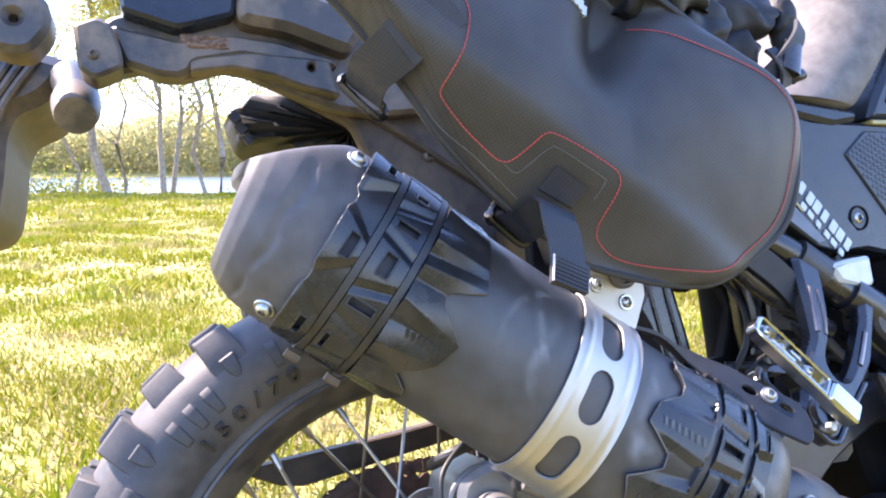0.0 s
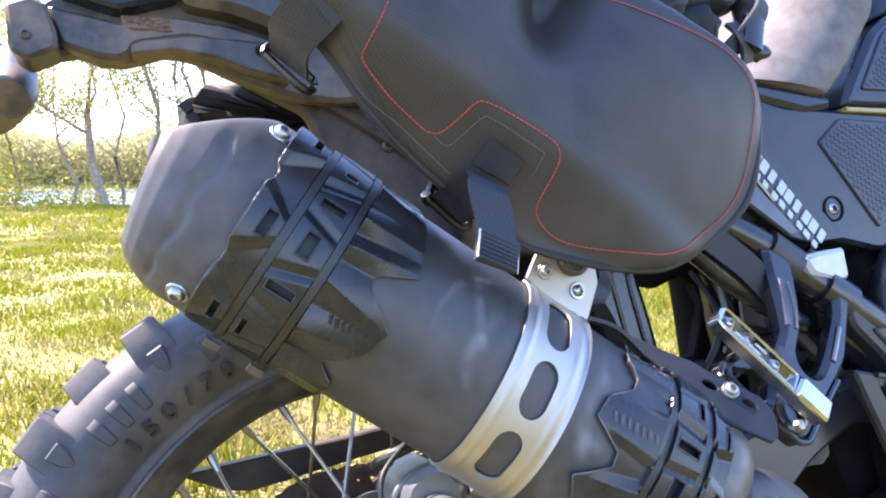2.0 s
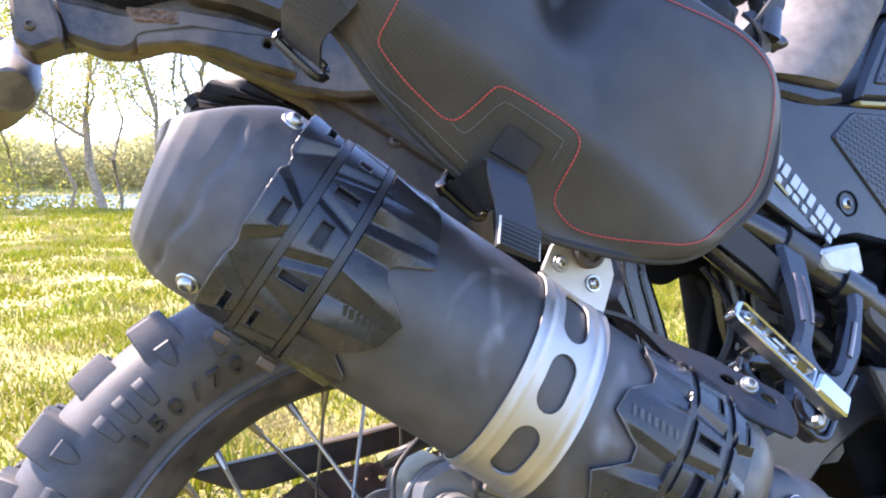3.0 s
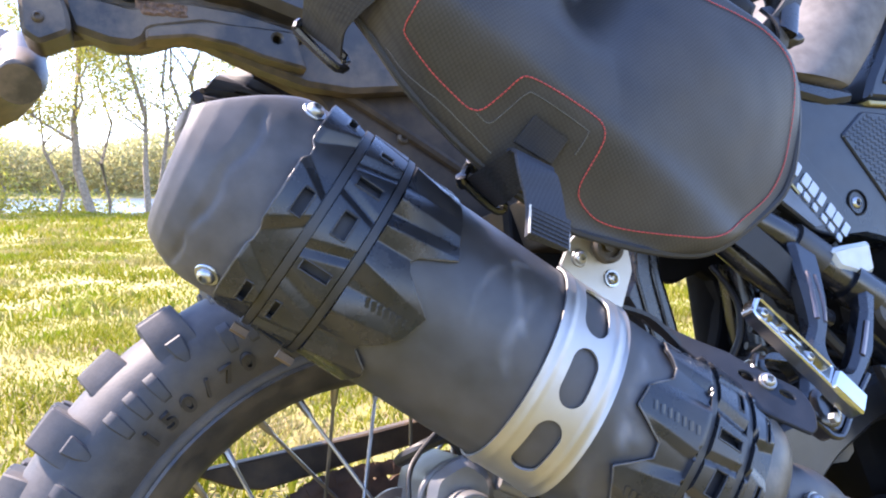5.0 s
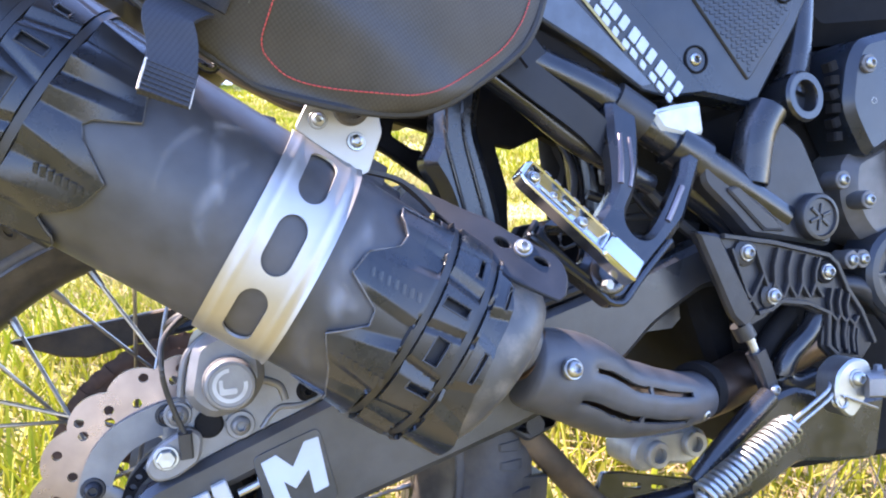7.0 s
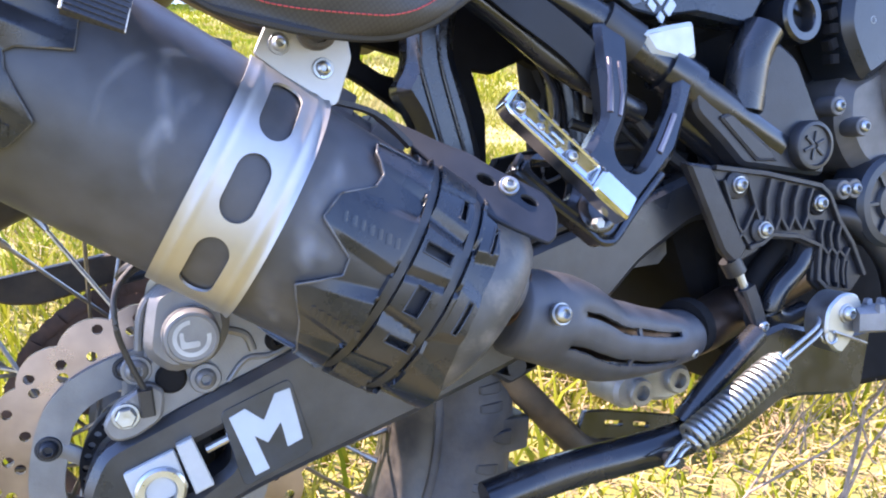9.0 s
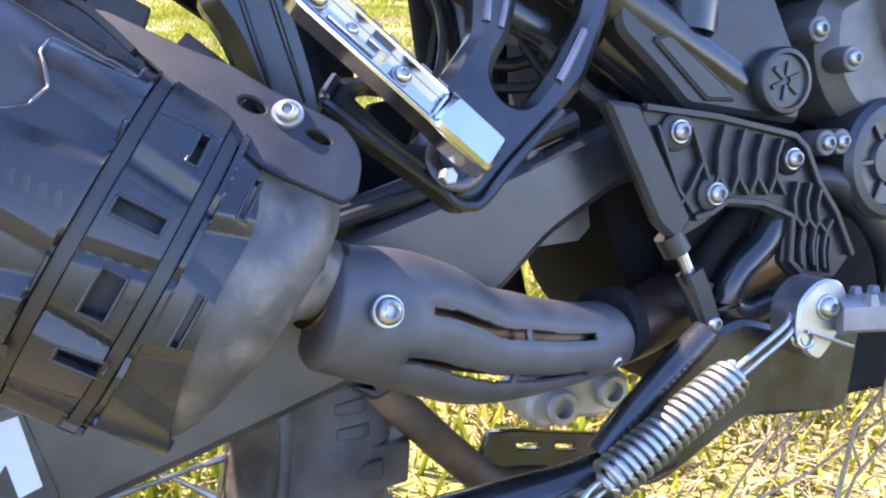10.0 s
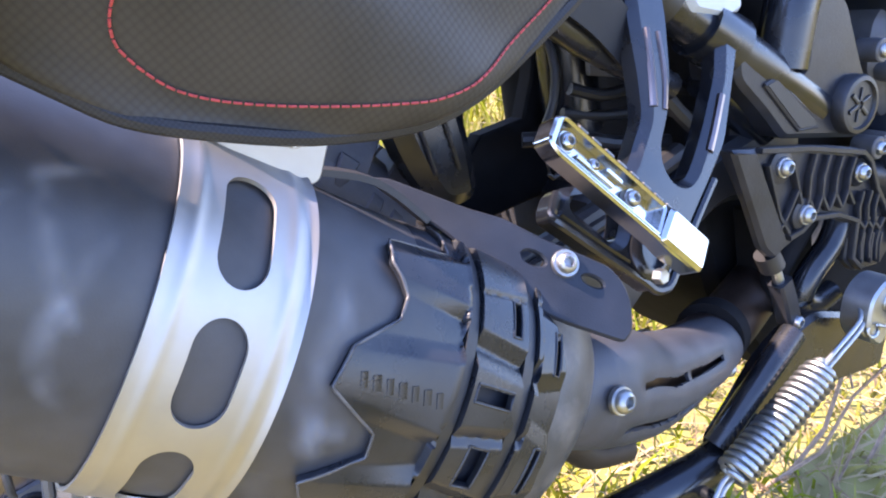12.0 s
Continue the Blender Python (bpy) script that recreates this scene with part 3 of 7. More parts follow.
for k, (az, dist, h, r, lv) in enumerate([(-15.5, 27, 9, .13, 1500), (-13, 33, 10, .12, 1500), (-10.4, 26.5, 8.5, .11, 1300), (-8.6, 31, 9, .1, 1500), (-5.6, 27.5, 7.5, .07, 900),
                                          (-3.3, 26.5, 9, .15, 2200), (-2.5, 28, 8, .08, 900), (0.2, 26, 9.5, .11, 700), (0.7, 26.3, 8.5, .09, 600), (3.1, 26.2, 9, .10, 600),
                                          (3.9, 26.6, 9.5, .12, 700), (6.2, 28, 8, .1, 900), (12, 29, 9, .12, 900), (18, 28, 9, .12, 900), (45, 30, 9, .13, 1500)]):
    a = radians(az)
    tree(-0.2 + dist * math.sin(a), -0.65 + dist * math.cos(a), h, r, 40 + k, lv * 6)


# low bushes at the water's edge
def bush(x, y, size, seed, n=1800):
    nr = np.random.default_rng(seed)
    z0 = float(ground_z(np.array(x), np.array(y)))
    root = thing("bush", "loose yellow-green bush at the water's edge", "bush", Matrix.Translation((x, y, z0)), "bushes along the shore")
    bm = bmesh.new()
    rng = random.Random(seed)
    for k in range(9):
        limb(bm, (rng.uniform(-.15, .15) * size, rng.uniform(-.15, .15) * size, -0.1), (rng.uniform(-.8, .8) * size, rng.uniform(-.5, .5) * size, size * rng.uniform(.7, 1.3)), 0.03, 0.008, rng, 3)
    part("stems", bm, bark, root)
    c = nr.normal(0, 1, (n, 3)) * np.array([0.5, 0.35, 0.3]) * size + np.array([0, 0, size * 0.75])
    s = nr.uniform(0.04, 0.09, n)[:, None]
    u = nr.normal(size=(n, 3))
    u /= np.linalg.norm(u, axis=1)[:, None]
    w = np.cross(u, nr.normal(size=(n, 3)))
    w /= np.linalg.norm(w, axis=1)[:, None]
    vv = np.stack([c - u * s, c + w * s * .6, c + u * s, c - w * s * .6], 1).reshape(-1, 3)
    ob = new("leaves", mesh_np("leaves", vv, 4, np.arange(n * 4), leaf_green))
    ob.parent = root


for k, (az, dist, sz) in enumerate([(-12, 29, 1.6), (-9.3, 29.5, 1.9), (-5.8, 30, 1.8), (-4.4, 29, 1.7), (-3.0, 30, 1.5), (1.6, 31, 1.2), (2.6, 30, 1.4), (5, 31, 1.6), (-7.2, 31, 1.1), (9, 30, 1.4)]):
    a = radians(az)
    bush(-0.2 + dist * math.sin(a), -0.65 + dist * math.cos(a), sz, 80 + k)

# the far ridge that the woods stand on, haze painted in its colour
bm = bmesh.new()
prev = None
for i in range(121):
    x = -300 + 6.0 * i
    row = [bm.verts.new((x, 278 - 0.12 * x + 3 * k, z)) for k, z in enumerate((-2.0, 0.6 * (15 + 3.0 * math.sin(x * 0.035)), 14.0 + 3.0 * math.sin(x * 0.035) + 1.6 * math.sin(x * 0.13 + 1) + 0.9 * math.sin(x * 0.61), 13.0))]
    if prev:
        for a, b, c, d in zip(prev, prev[1:], row[1:], row):
            bm.faces.new((a, b, c, d))
    prev = row
ridge = new("backdrop", finish("backdrop", bm, mat("hazed_far_hill", (0.27, 0.26, 0.15), 0.95, spec=0.05, var=0.35, scale=0.25, dirt=(0.19, 0.19, 0.10), dirt_amt=0.6, dirt_scale=0.06)))
tagged(ridge, "wooded ridge beyond the lake, haze painted into its colour", "hill", kind="structure")
# far wooded shore: many leaf clumps on a low ridge, colours paled as haze
nr = np.random.default_rng(5)
nc = 150000
fx = nr.uniform(-150, 330, nc)
top = 17.0 + 3.0 * np.sin(fx * 0.035) + 1.8 * np.sin(fx * 0.13 + 1)
fz = -1.5 + nr.uniform(0, 1, nc) ** 0.8 * (top + nr.normal(0, 0.8, nc) + 2)
fy = 255 + nr.uniform(0, 25, nc) - 0.12 * fx
c = np.stack([fx, fy, fz], -1)
s = nr.uniform(0.25, 0.6, nc)[:, None]
u = nr.normal(size=(nc, 3))
u /= np.linalg.norm(u, axis=1)[:, None]
w = np.cross(u, nr.normal(size=(nc, 3)))
w /= np.linalg.norm(w, axis=1)[:, None]
vv = np.stack([c - u * s, c + w * s, c + u * s, c - w * s], 1).reshape(-1, 3)
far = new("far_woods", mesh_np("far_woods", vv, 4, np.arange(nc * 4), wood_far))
tagged(far, "olive woods on the far lake shore, haze painted into the leaves", "woods", kind="stuff")
# ---- motorcycle ----
bike = thing("motorcycle", "dusty black adventure motorcycle leaning on its stand in grass", "motorcycle", LEAN_BACK)


def bolt(c, axis, r, parent, washer=0.0, hexhead=False, material=None, name="bolt", label=""):
    return part(name, bolt_mesh(c, axis, r, washer, hexhead), material or zinc, parent, label)


# rear tyre
TYRE = [(0.232, 0.046), (0.238, 0.052), (0.244, 0.0535), (0.247, 0.052), (0.252, 0.058), (0.262, 0.068), (0.278, 0.0745), (0.292, 0.0738), (0.304, 0.0690), (0.314, 0.0600), (0.3205, 0.046), (0.323, 0.025), (0.324, 0.0)]
prof = [(r, y) for r, y in TYRE] + [(r, -y) for r, y in TYRE[-2::-1]]
bm = bmesh.new()
N = 120
rings = [[bm.verts.new((r * math.cos(2 * math.pi * k / N), -y, r * math.sin(2 * math.pi * k / N))) for r, y in prof] for k in range(N)]
for k in range(N):
    a, b = rings[k], rings[(k + 1) % N]
    for j in range(len(prof) - 1):
        bm.faces.new((a[j], a[j + 1], b[j + 1], b[j]))
    bm.faces.new((a[-1], a[0], b[0], b[-1]))
tyre = part("rear_tyre", bm, rubber, bike, "dusty knobbly rear tyre", 50)


def polar(r, ang, y):
    return V((r * math.cos(ang), y, r * math.sin(ang)))


def block_mesh(name, rows):
    """A tread block from stacked quads given as (radius, half angle, y outer, y inner)."""
    bm = bmesh.new()
    lv = []
    for r, h, yo, yi in rows:
        lv.append([bm.verts.new(polar(r, a, y)) for a, y in ((-h, yo), (h, yo), (h, yi), (-h, yi))])
    for a, b in zip(lv, lv[1:]):
        for k in range(4):
            bm.faces.new((a[k], a[(k + 1) % 4], b[(k + 1) % 4], b[k]))
    bm.faces.new(lv[0][::-1])
    bm.faces.new(lv[-1])
    bmesh.ops.bevel(bm, geom=bm.edges[:], offset=0.0012, segments=1, affect='EDGES')
    me = finish(name, bm, rubber, angle=30)
    me.materials.append(worn_rubber)
    for f in me.polygons:
        if f.normal.x > 0.93:
            f.material_index = 1
    return me


shoulder = block_mesh("tread_block", [(0.296, 0.058, -0.0715, -0.030), (0.308, 0.054, -0.0695, -0.030), (0.3305, 0.046, -0.0625, -0.028), (0.3315, 0.044, -0.060, -0.030)])
inner = block_mesh("tread_block", [(0.303, 0.058, -0.063, -0.024), (0.318, 0.053, -0.058, -0.024), (0.3320, 0.046, -0.051, -0.022), (0.3330, 0.044, -0.049, -0.024)])
centre = block_mesh("tread_block", [(0.308, 0.050, -0.020, 0.020), (0.334, 0.042, -0.017, 0.017), (0.335, 0.040, -0.015, 0.015)])
lug = block_mesh("sidewall_lug", [(0.2730, 0.0150, -0.0715, -0.066), (0.2755, 0.0160, -0.0752, -0.066), (0.2920, 0.0190, -0.0755, -0.066), (0.2985, 0.0180, -0.0715, -0.066)])
buttress = block_mesh("sidewall_lug", [(0.287, 0.010, -0.0742, -0.064), (0.296, 0.020, -0.0752, -0.064), (0.308, 0.024, -0.0725, -0.06)])
PITCH = radians(9.45)
A0 = radians(123.8)
for k in range(38):
    a = A0 + PITCH * k
    for side in (0, 1):
        turn = Matrix.Rotation(-a, 4, 'Y') @ (Matrix.Scale(-1, 4, (0, 1, 0)) if side else Matrix.Identity(4))
        ob = new("tread_block", shoulder if (k + side) % 2 == 0 else inner)
        ob.parent, ob.matrix_local = tyre, turn
        if side == 0 and k % 2 == 0:
            ob = new("sidewall_lug", buttress)
            ob.parent, ob.matrix_local = tyre, turn
        if side == 0 and k % 2 == 1:
            for d in (-0.064, 0.0, 0.064):
                ob = new("sidewall_lug", lug)
                ob.parent, ob.matrix_local = tyre, Matrix.Rotation(-(a + d), 4, 'Y')
    ob = new("tread_block", centre)
    ob.parent, ob.matrix_local = tyre, Matrix.Rotation(-a, 4, 'Y')


def text_part(name, text, size, matrix, material, parent, depth=0.0006, label="", bold=0.0):
    cu = bpy.data.curves.new("lettering", 'FONT')
    cu.body, cu.size, cu.extrude, cu.align_x, cu.align_y, cu.offset = text, size, depth, 'CENTER', 'CENTER', bold
    tmp = bpy.data.objects.new("lettering", cu)
    scene.collection.objects.link(tmp)
    me = bpy.data.meshes.new_from_object(tmp.evaluated_get(bpy.context.evaluated_depsgraph_get()))
    bpy.data.objects.remove(tmp)
    bpy.data.curves.remove(cu)
    me.transform(matrix)
    me.materials.clear()
    me.materials.append(material)
    ob = new(name, me)
    ob.parent = parent
    return tagged(ob, label)


for k, ch in enumerate("150/70"):
    a = radians(135.6 - 3.9 * k)
    r = 0.2612
    fm = Matrix.Translation(polar(r, a, -0.0686)) @ Matrix.Rotation(-(a - math.pi / 2), 4, 'Y') @ Matrix.Rotation(radians(90), 4, 'X') @ Matrix.Rotation(radians(36), 4, 'X')
    text_part("tyre_size_lettering", ch, 0.0220, fm, worn_rubber, tyre, 0.0016, "", 0.0005)

# rim
RIM = [(0.2385, 0.050), (0.2385, 0.0535), (0.236, 0.0545), (0.2335, 0.051), (0.228, 0.046), (0.222, 0.036), (0.214, 0.026), (0.209, 0.018), (0.207, 0.0)]
prof = RIM + [(r, -y) for r, y in RIM[-2::-1]] + [(0.214, -0.010), (0.214, 0.010)]
bm = bmesh.new()
rings = [[bm.verts.new((r * math.cos(2 * math.pi * k / N), -y, r * math.sin(2 * math.pi * k / N))) for r, y in prof] for k in range(N)]
for k in range(N):
    a, b = rings[k], rings[(k + 1) % N]
    for j in range(len(prof)):
        bm.faces.new((a[j], a[(j + 1) % len(prof)], b[(j + 1) % len(prof)], b[j]))
rim = part("rim", bm, rim_paint, bike, "black spoked rim", 50)
bm = lathe([(0.024, -0.075), (0.050, -0.070), (0.055, -0.060), (0.055, -0.052), (0.034, -0.044), (0.030, 0.0), (0.034, 0.044), (0.055, 0.052), (0.055, 0.060), (0.04, 0.072), (0.02, 0.085), (0.0, 0.085)], (0, 0, 0), (0, -1, 0), 32)
hub = part("hub", bm, rim_paint, bike, "black wheel hub")
for k in range(36):
    sidey = -1 if k % 2 == 0 else 1
    lead = 1 if (k // 2) % 2 == 0 else -1
    a = 2 * math.pi * (k + 0.5) / 36 + radians(3.5)
    ha = a + lead * radians(52)
    p0 = polar(0.052, ha, sidey * 0.056)
    p1 = polar(0.2080, a, sidey * 0.006)
    bm = bmesh.new()
    sweep(bm, [p0, p1], 0.0018, seg=7)
    d = (p0 - p1).normalized()
    sweep(bm, [p1 - d * 0.004, p1 + d * 0.010, p1 + d * 0.017], 0.0036, seg=8, taper=lambda t: 1.15 if t < 0.4 else (0.95 if t < 0.8 else 0.7))
    part("spoke", bm, spoke_metal, rim)

# brake disc: wavy rim, drilled, on an inner carrier
bm = bmesh.new()
ND = 180
wave = lambda a: 0.1195 + 0.0042 * (abs(math.sin(9 * a)) ** 0.8 - 0.5) * 1.7
hole_list = []
for k in range(24):
    a = 2 * math.pi * k / 24
    for j, rr in enumerate((0.1125, 0.1035, 0.0955)):
        if (k + j) % 3 != 2:
            hole_list.append((rr, a + 0.06 * j, 0.0040))


def ring_plate(f_out, f_in, y0, y1, hl, n):
    """A flat ring with round holes."""
    b = bmesh.new()
    allrings = []
    for y in (y0, y1):
        es, rg = [], []
        for fn in (f_out, f_in):
            vsr = [b.verts.new((fn(2 * math.pi * k / n) * math.cos(2 * math.pi * k / n), y, fn(2 * math.pi * k / n) * math.sin(2 * math.pi * k / n))) for k in range(n)]
            rg.append(vsr)
        for rr, a, rad in hl:
            rg.append([b.verts.new((rr * math.cos(a) + rad * math.cos(2 * math.pi * k / 10), y, rr * math.sin(a) + rad * math.sin(2 * math.pi * k / 10))) for k in range(10)])
        for lp in rg:
            es += [b.edges.new((lp[k], lp[(k + 1) % len(lp)])) for k in range(len(lp))]
        bmesh.ops.triangle_fill(b, edges=es, use_beauty=True)
        allrings.append(rg)
    for x, z in zip(*allrings):
        for k in range(len(x)):
            b.faces.new((x[k], x[(k + 1) % len(x)], z[(k + 1) % len(x)], z[k]))
    return b


disc = part("brake_disc", ring_plate(wave, lambda a: 0.088, -0.0600, -0.0645, hole_list, ND), disc_steel, bike, "drilled wavy rear brake disc", 25)
carrier = part("disc_carrier", ring_plate(lambda a: 0.0905 + 0.0015 * math.sin(6 * a), lambda a: 0.066 + 0.002 * math.sin(6 * a), -0.0652, -0.0705, [], 90), cast_alu, disc, "", 25)
for k in range(6):
    a = 2 * math.pi * k / 6 + radians(160)
    bm = bmesh.new()
    sweep(bm, [polar(0.026, a + 0.5, -0.066), polar(0.070, a, -0.068)], 0.006, 0.003, up=(0, 1, 0), box=True)
    part("carrier_arm", bm, cast_alu, disc)
for k in range(6):
    a = 2 * math.pi * k / 6 + radians(160)
    bolt(polar(0.078, a, -0.0705), (0, -1, 0), 0.007, disc, washer=0.0095, material=grey_cast)
# slotted sensor ring
ring_holes = [(0.0505, 2 * math.pi * k / 36, 0.0028) for k in range(36)]
part("sensor_ring", ring_plate(lambda a: 0.0555, lambda a: 0.042, -0.074, -0.079, ring_holes, 72), dark_part_or_shade, disc, "black slotted wheel speed sensor ring", 25)

# sprocket, chain and upper chain guard on the far side
bm = bmesh.new()
T = 46
out = []
for k in range(T * 4):
    a = 2 * math.pi * k / (T * 4)
    out.append((0.1165 + (0.0045, 0.001, -0.0045, 0.001)[k % 4]))
b = bmesh.new()
vsr = [[b.verts.new((out[k] * math.cos(2 * math.pi * k / (T * 4)), y, out[k] * math.sin(2 * math.pi * k / (T * 4)))) for k in range(T * 4)] for y in (0.058, 0.065)]
inn = [[b.verts.new((0.088 * math.cos(2 * math.pi * k / (T * 4)), y, 0.088 * math.sin(2 * math.pi * k / (T * 4)))) for k in range(T * 4)] for y in (0.058, 0.065)]
for k in range(T * 4):
    k2 = (k + 1) % (T * 4)
    b.faces.new((vsr[0][k], vsr[0][k2], inn[0][k2], inn[0][k]))
    b.faces.new((vsr[1][k], vsr[1][k2], inn[1][k2], inn[1][k]))
    b.faces.new((vsr[0][k], vsr[0][k2], vsr[1][k2], vsr[1][k]))
    b.faces.new((inn[0][k], inn[0][k2], inn[1][k2], inn[1][k]))
sprocket = part("rear_sprocket", b, rust_steel, bike, "greasy brown rear sprocket", 25)
for k in range(5):
    a = 2 * math.pi * k / 5 + 0.3
    bm = bmesh.new()
    sweep(bm, [polar(0.05, a, 0.062), polar(0.092, a, 0.062)], 0.010, 0.003, up=(0, 1, 0), box=True)
    part("sprocket_arm", bm, rust_steel, sprocket)
chain = [polar(0.1195, radians(d), 0.0615) for d in range(262, 92, -6)] + [V((0.10, 0.0615, 0.123)), V((0.45, 0.0615, 0.175))]
bm = bmesh.new()
ln = [chain[0]]
for p in chain[1:]:
    while (p - ln[-1]).length > 0.0145:
        ln.append(ln[-1] + (p - ln[-1]).normalized() * 0.0145)
for i, p in enumerate(ln[:-1]):
    q2 = ln[i + 1]
    for yy in (-0.0075, 0.0075):
        o = V((0, yy * (1 if i % 2 else 0.72), 0))
        m = (p + q2) / 2
        sweep(bm, [p + o, m + o, q2 + o], 0.0012, 0.0072, up=(q2 - p).cross(V((0, 1, 0))), seg=8, taper=lambda t: 1.0 if t in (0, 1) else 0.75)
part("drive_chain", bm, rust_steel, bike, "greasy brown drive chain")
bm = plate([(-0.155, 0.132), (0.02, 0.1515), (0.20, 0.178), (0.20, 0.155), (0.03, 0.128), (-0.085, 0.108), (-0.11, 0.112)], 0.100, 0.122, bevel=0.002)
part("chain_guard", bm, fender_plastic, bike, "long black plastic chain guard")

# swingarm: two arms joined ahead of the wheel
ARM = [(-0.052, -0.034), (-0.052, 0.004), (-0.036, 0.034), (0.108, 0.082), (0.20, 0.106), (0.30, 0.128), (0.38, 0.148), (0.48, 0.178), (0.57, 0.195), (0.57, 0.125),
       (0.48, 0.135), (0.42, 0.105), (0.38, 0.072), (0.31, 0.043), (0.279, 0.033), (0.21, 0.015), (0.12, -0.007), (0.07, -0.019), (0.02, -0.036)]
slot = [(-0.012, -0.016), (-0.012, 0.014), (0.012, 0.020), (0.055, 0.034), (0.050, 0.004), (0.02, -0.012)]
swingarm = part("swingarm", plate(ARM, -0.126, -0.092, holes=[slot], bevel=0.006, r=0.012), swing_paint, bike, "dark grey box-section swingarm")
part("arm", plate(ARM, 0.126, 0.092, bevel=0.006, r=0.012), swing_paint, swingarm)
part("cable_run", tube([(0.19, -0.108, 0.116), (0.25, -0.112, 0.129), (0.31, -0.110, 0.141), (0.38, -0.112, 0.160), (0.45, -0.110, 0.180)], 0.0085, 5, 10), black_rubber, swingarm, "black cable run along the swingarm")
part("cable_run", tube([(0.21, -0.122, 0.116), (0.27, -0.124, 0.131), (0.33, -0.120, 0.143), (0.40, -0.120, 0.160)], 0.0048, 5, 8), black_rubber, swingarm)
bm = bmesh.new()
sweep(bm, [(0.43, -0.10, 0.125), (0.43, 0.10, 0.125)], 0.035, 0.030, up=(0, 0, 1), box=True)
part("cross_brace", bm, swing_paint, swingarm)
part("adjuster_plate", plate([(-0.023, 0.017), (0.012, 0.0275), (0.0185, -0.003), (-0.016, -0.013)], -0.131, -0.1262, bevel=0.001, r=0.002), white_plastic, swingarm, "silver axle adjuster plate with scale marks")
part("adjuster_block", plate([(0.0135, 0.0305), (0.025, 0.034), (0.036, -0.004), (0.0225, -0.008)], -0.1335, -0.1262, bevel=0.001, r=0.001), white_plastic, swingarm)
part("axle_washer", lathe([(0.0175, -0.004), (0.0175, 0.002), (0.0155, 0.0035), (0.011, 0.0035), (0.010, 0.001), (0.010, -0.01), (0, -0.01)], (0, -0.131, 0), (0, -1, 0), 28), steel, swingarm, "steel axle end with dark bore")
bm = bmesh.new()
sweep(bm, [(0.034, -0.121, 0.019), (0.052, -0.121, 0.0245)], 0.0032, seg=10)
sweep(bm, [(0.050, -0.121, 0.0240), (0.0565, -0.121, 0.0258)], 0.0062, seg=6)
part("adjuster_screw", bm, zinc, swingarm)
part("decal", plate([(0.046, 0.046), (0.099, 0.062), (0.111, 0.003), (0.057, -0.014)], -0.1272, -0.126, bevel=0.0004, r=0.006), decal_black, swingarm, "glossy blue-grey swingarm decal with pale zigzag shape")
part("decal_shape", plate([(0.052, 0.041), (0.064, 0.0455), (0.0765, 0.034), (0.0865, 0.0525), (0.098, 0.0545), (0.1035, 0.014), (0.0915, 0.010), (0.0885, 0.030), (0.0775, 0.0165), (0.0685, 0.0235), (0.0765, -0.0035), (0.0655, -0.0065)], -0.1278, -0.1272, bevel=0.0002, r=0.0008), decal_white, swingarm, "", 20)

# brake caliper and its bracket
caliper = part("brake_caliper", plate([(-0.030, 0.040), (-0.012, 0.052), (0.002, 0.090), (0.012, 0.128), (0.045, 0.148), (0.075, 0.138), (0.085, 0.118), (0.105, 0.100), (0.115, 0.082), (0.09, 0.072), (0.045, 0.058), (0.01, 0.046), (-0.01, 0.030)],
                                 -0.118, -0.080, bevel=0.004, r=0.008), cast_alu, bike, "grey cast rear brake caliper")
part("caliper_body", plate([(0.000, 0.098), (0.010, 0.140), (0.040, 0.152), (0.060, 0.135), (0.062, 0.105), (0.048, 0.085), (0.018, 0.080)], -0.130, -0.050, bevel=0.006, r=0.010), cast_alu, caliper)
part("piston_cover", lathe([(0.0195, -0.03), (0.0195, 0.002), (0.0180, 0.0045), (0.0160, 0.005), (0.0155, 0.0045), (0, 0.0045)], (0.0334, -0.1445, 0.1085), (0, -1, 0), 36), cast_alu, caliper, "round grey caliper cap with white ring mark")
mark = lathe([(0.0128, -0.001), (0.0128, 0.0004), (0.0098, 0.0004), (0.0098, -0.001)], (0.0334, -0.1489, 0.1085), (0, -1, 0), 40)
bmesh.ops.delete(mark, geom=[v for v in mark.verts if v.co.z > 0.112 and abs(v.co.x - 0.040) < 0.006], context='VERTS')
part("ring_mark", mark, mark_grey, caliper)
part("ring_mark", plate([(0.0255, 0.1020), (0.0255, 0.1135), (0.0285, 0.1135), (0.0285, 0.1065), (0.0385, 0.1065), (0.0385, 0.1020)], -0.1494, -0.1489, bevel=0.0002, r=0.002), mark_grey, caliper)
bolt((0.0401, -0.1205, 0.0719), (0, -1, 0), 0.0075, caliper, washer=0.0112, material=cast_alu)
part("bolt_plug", lathe([(0.011, -0.01), (0.011, 0.002), (0.009, 0.004), (0, 0.004)], (0.017, -0.118, 0.076), (0, -1, 0), 20), dark_part_or_shade, caliper)
bolt((-0.005, -0.1185, 0.086), (0, -1, 0), 0.008, caliper, washer=0.0105, material=cast_alu)
bolt((0.094, -0.1185, 0.0905), (0, -1, 0), 0.006, caliper, washer=0.009, material=dark_part_or_shade)
part("sensor_bracket", plate([(-0.032, 0.052), (-0.022, 0.066), (0.002, 0.078), (0.012, 0.070), (0.008, 0.050), (-0.012, 0.040), (-0.026, 0.040)], -0.128, -0.118, bevel=0.002, r=0.006), cast_alu, caliper)
bolt((-0.0155, -0.128, 0.0575), (0, -1, 0), 0.0072, caliper, washer=0.0095, hexhead=True)
bm = bmesh.new()
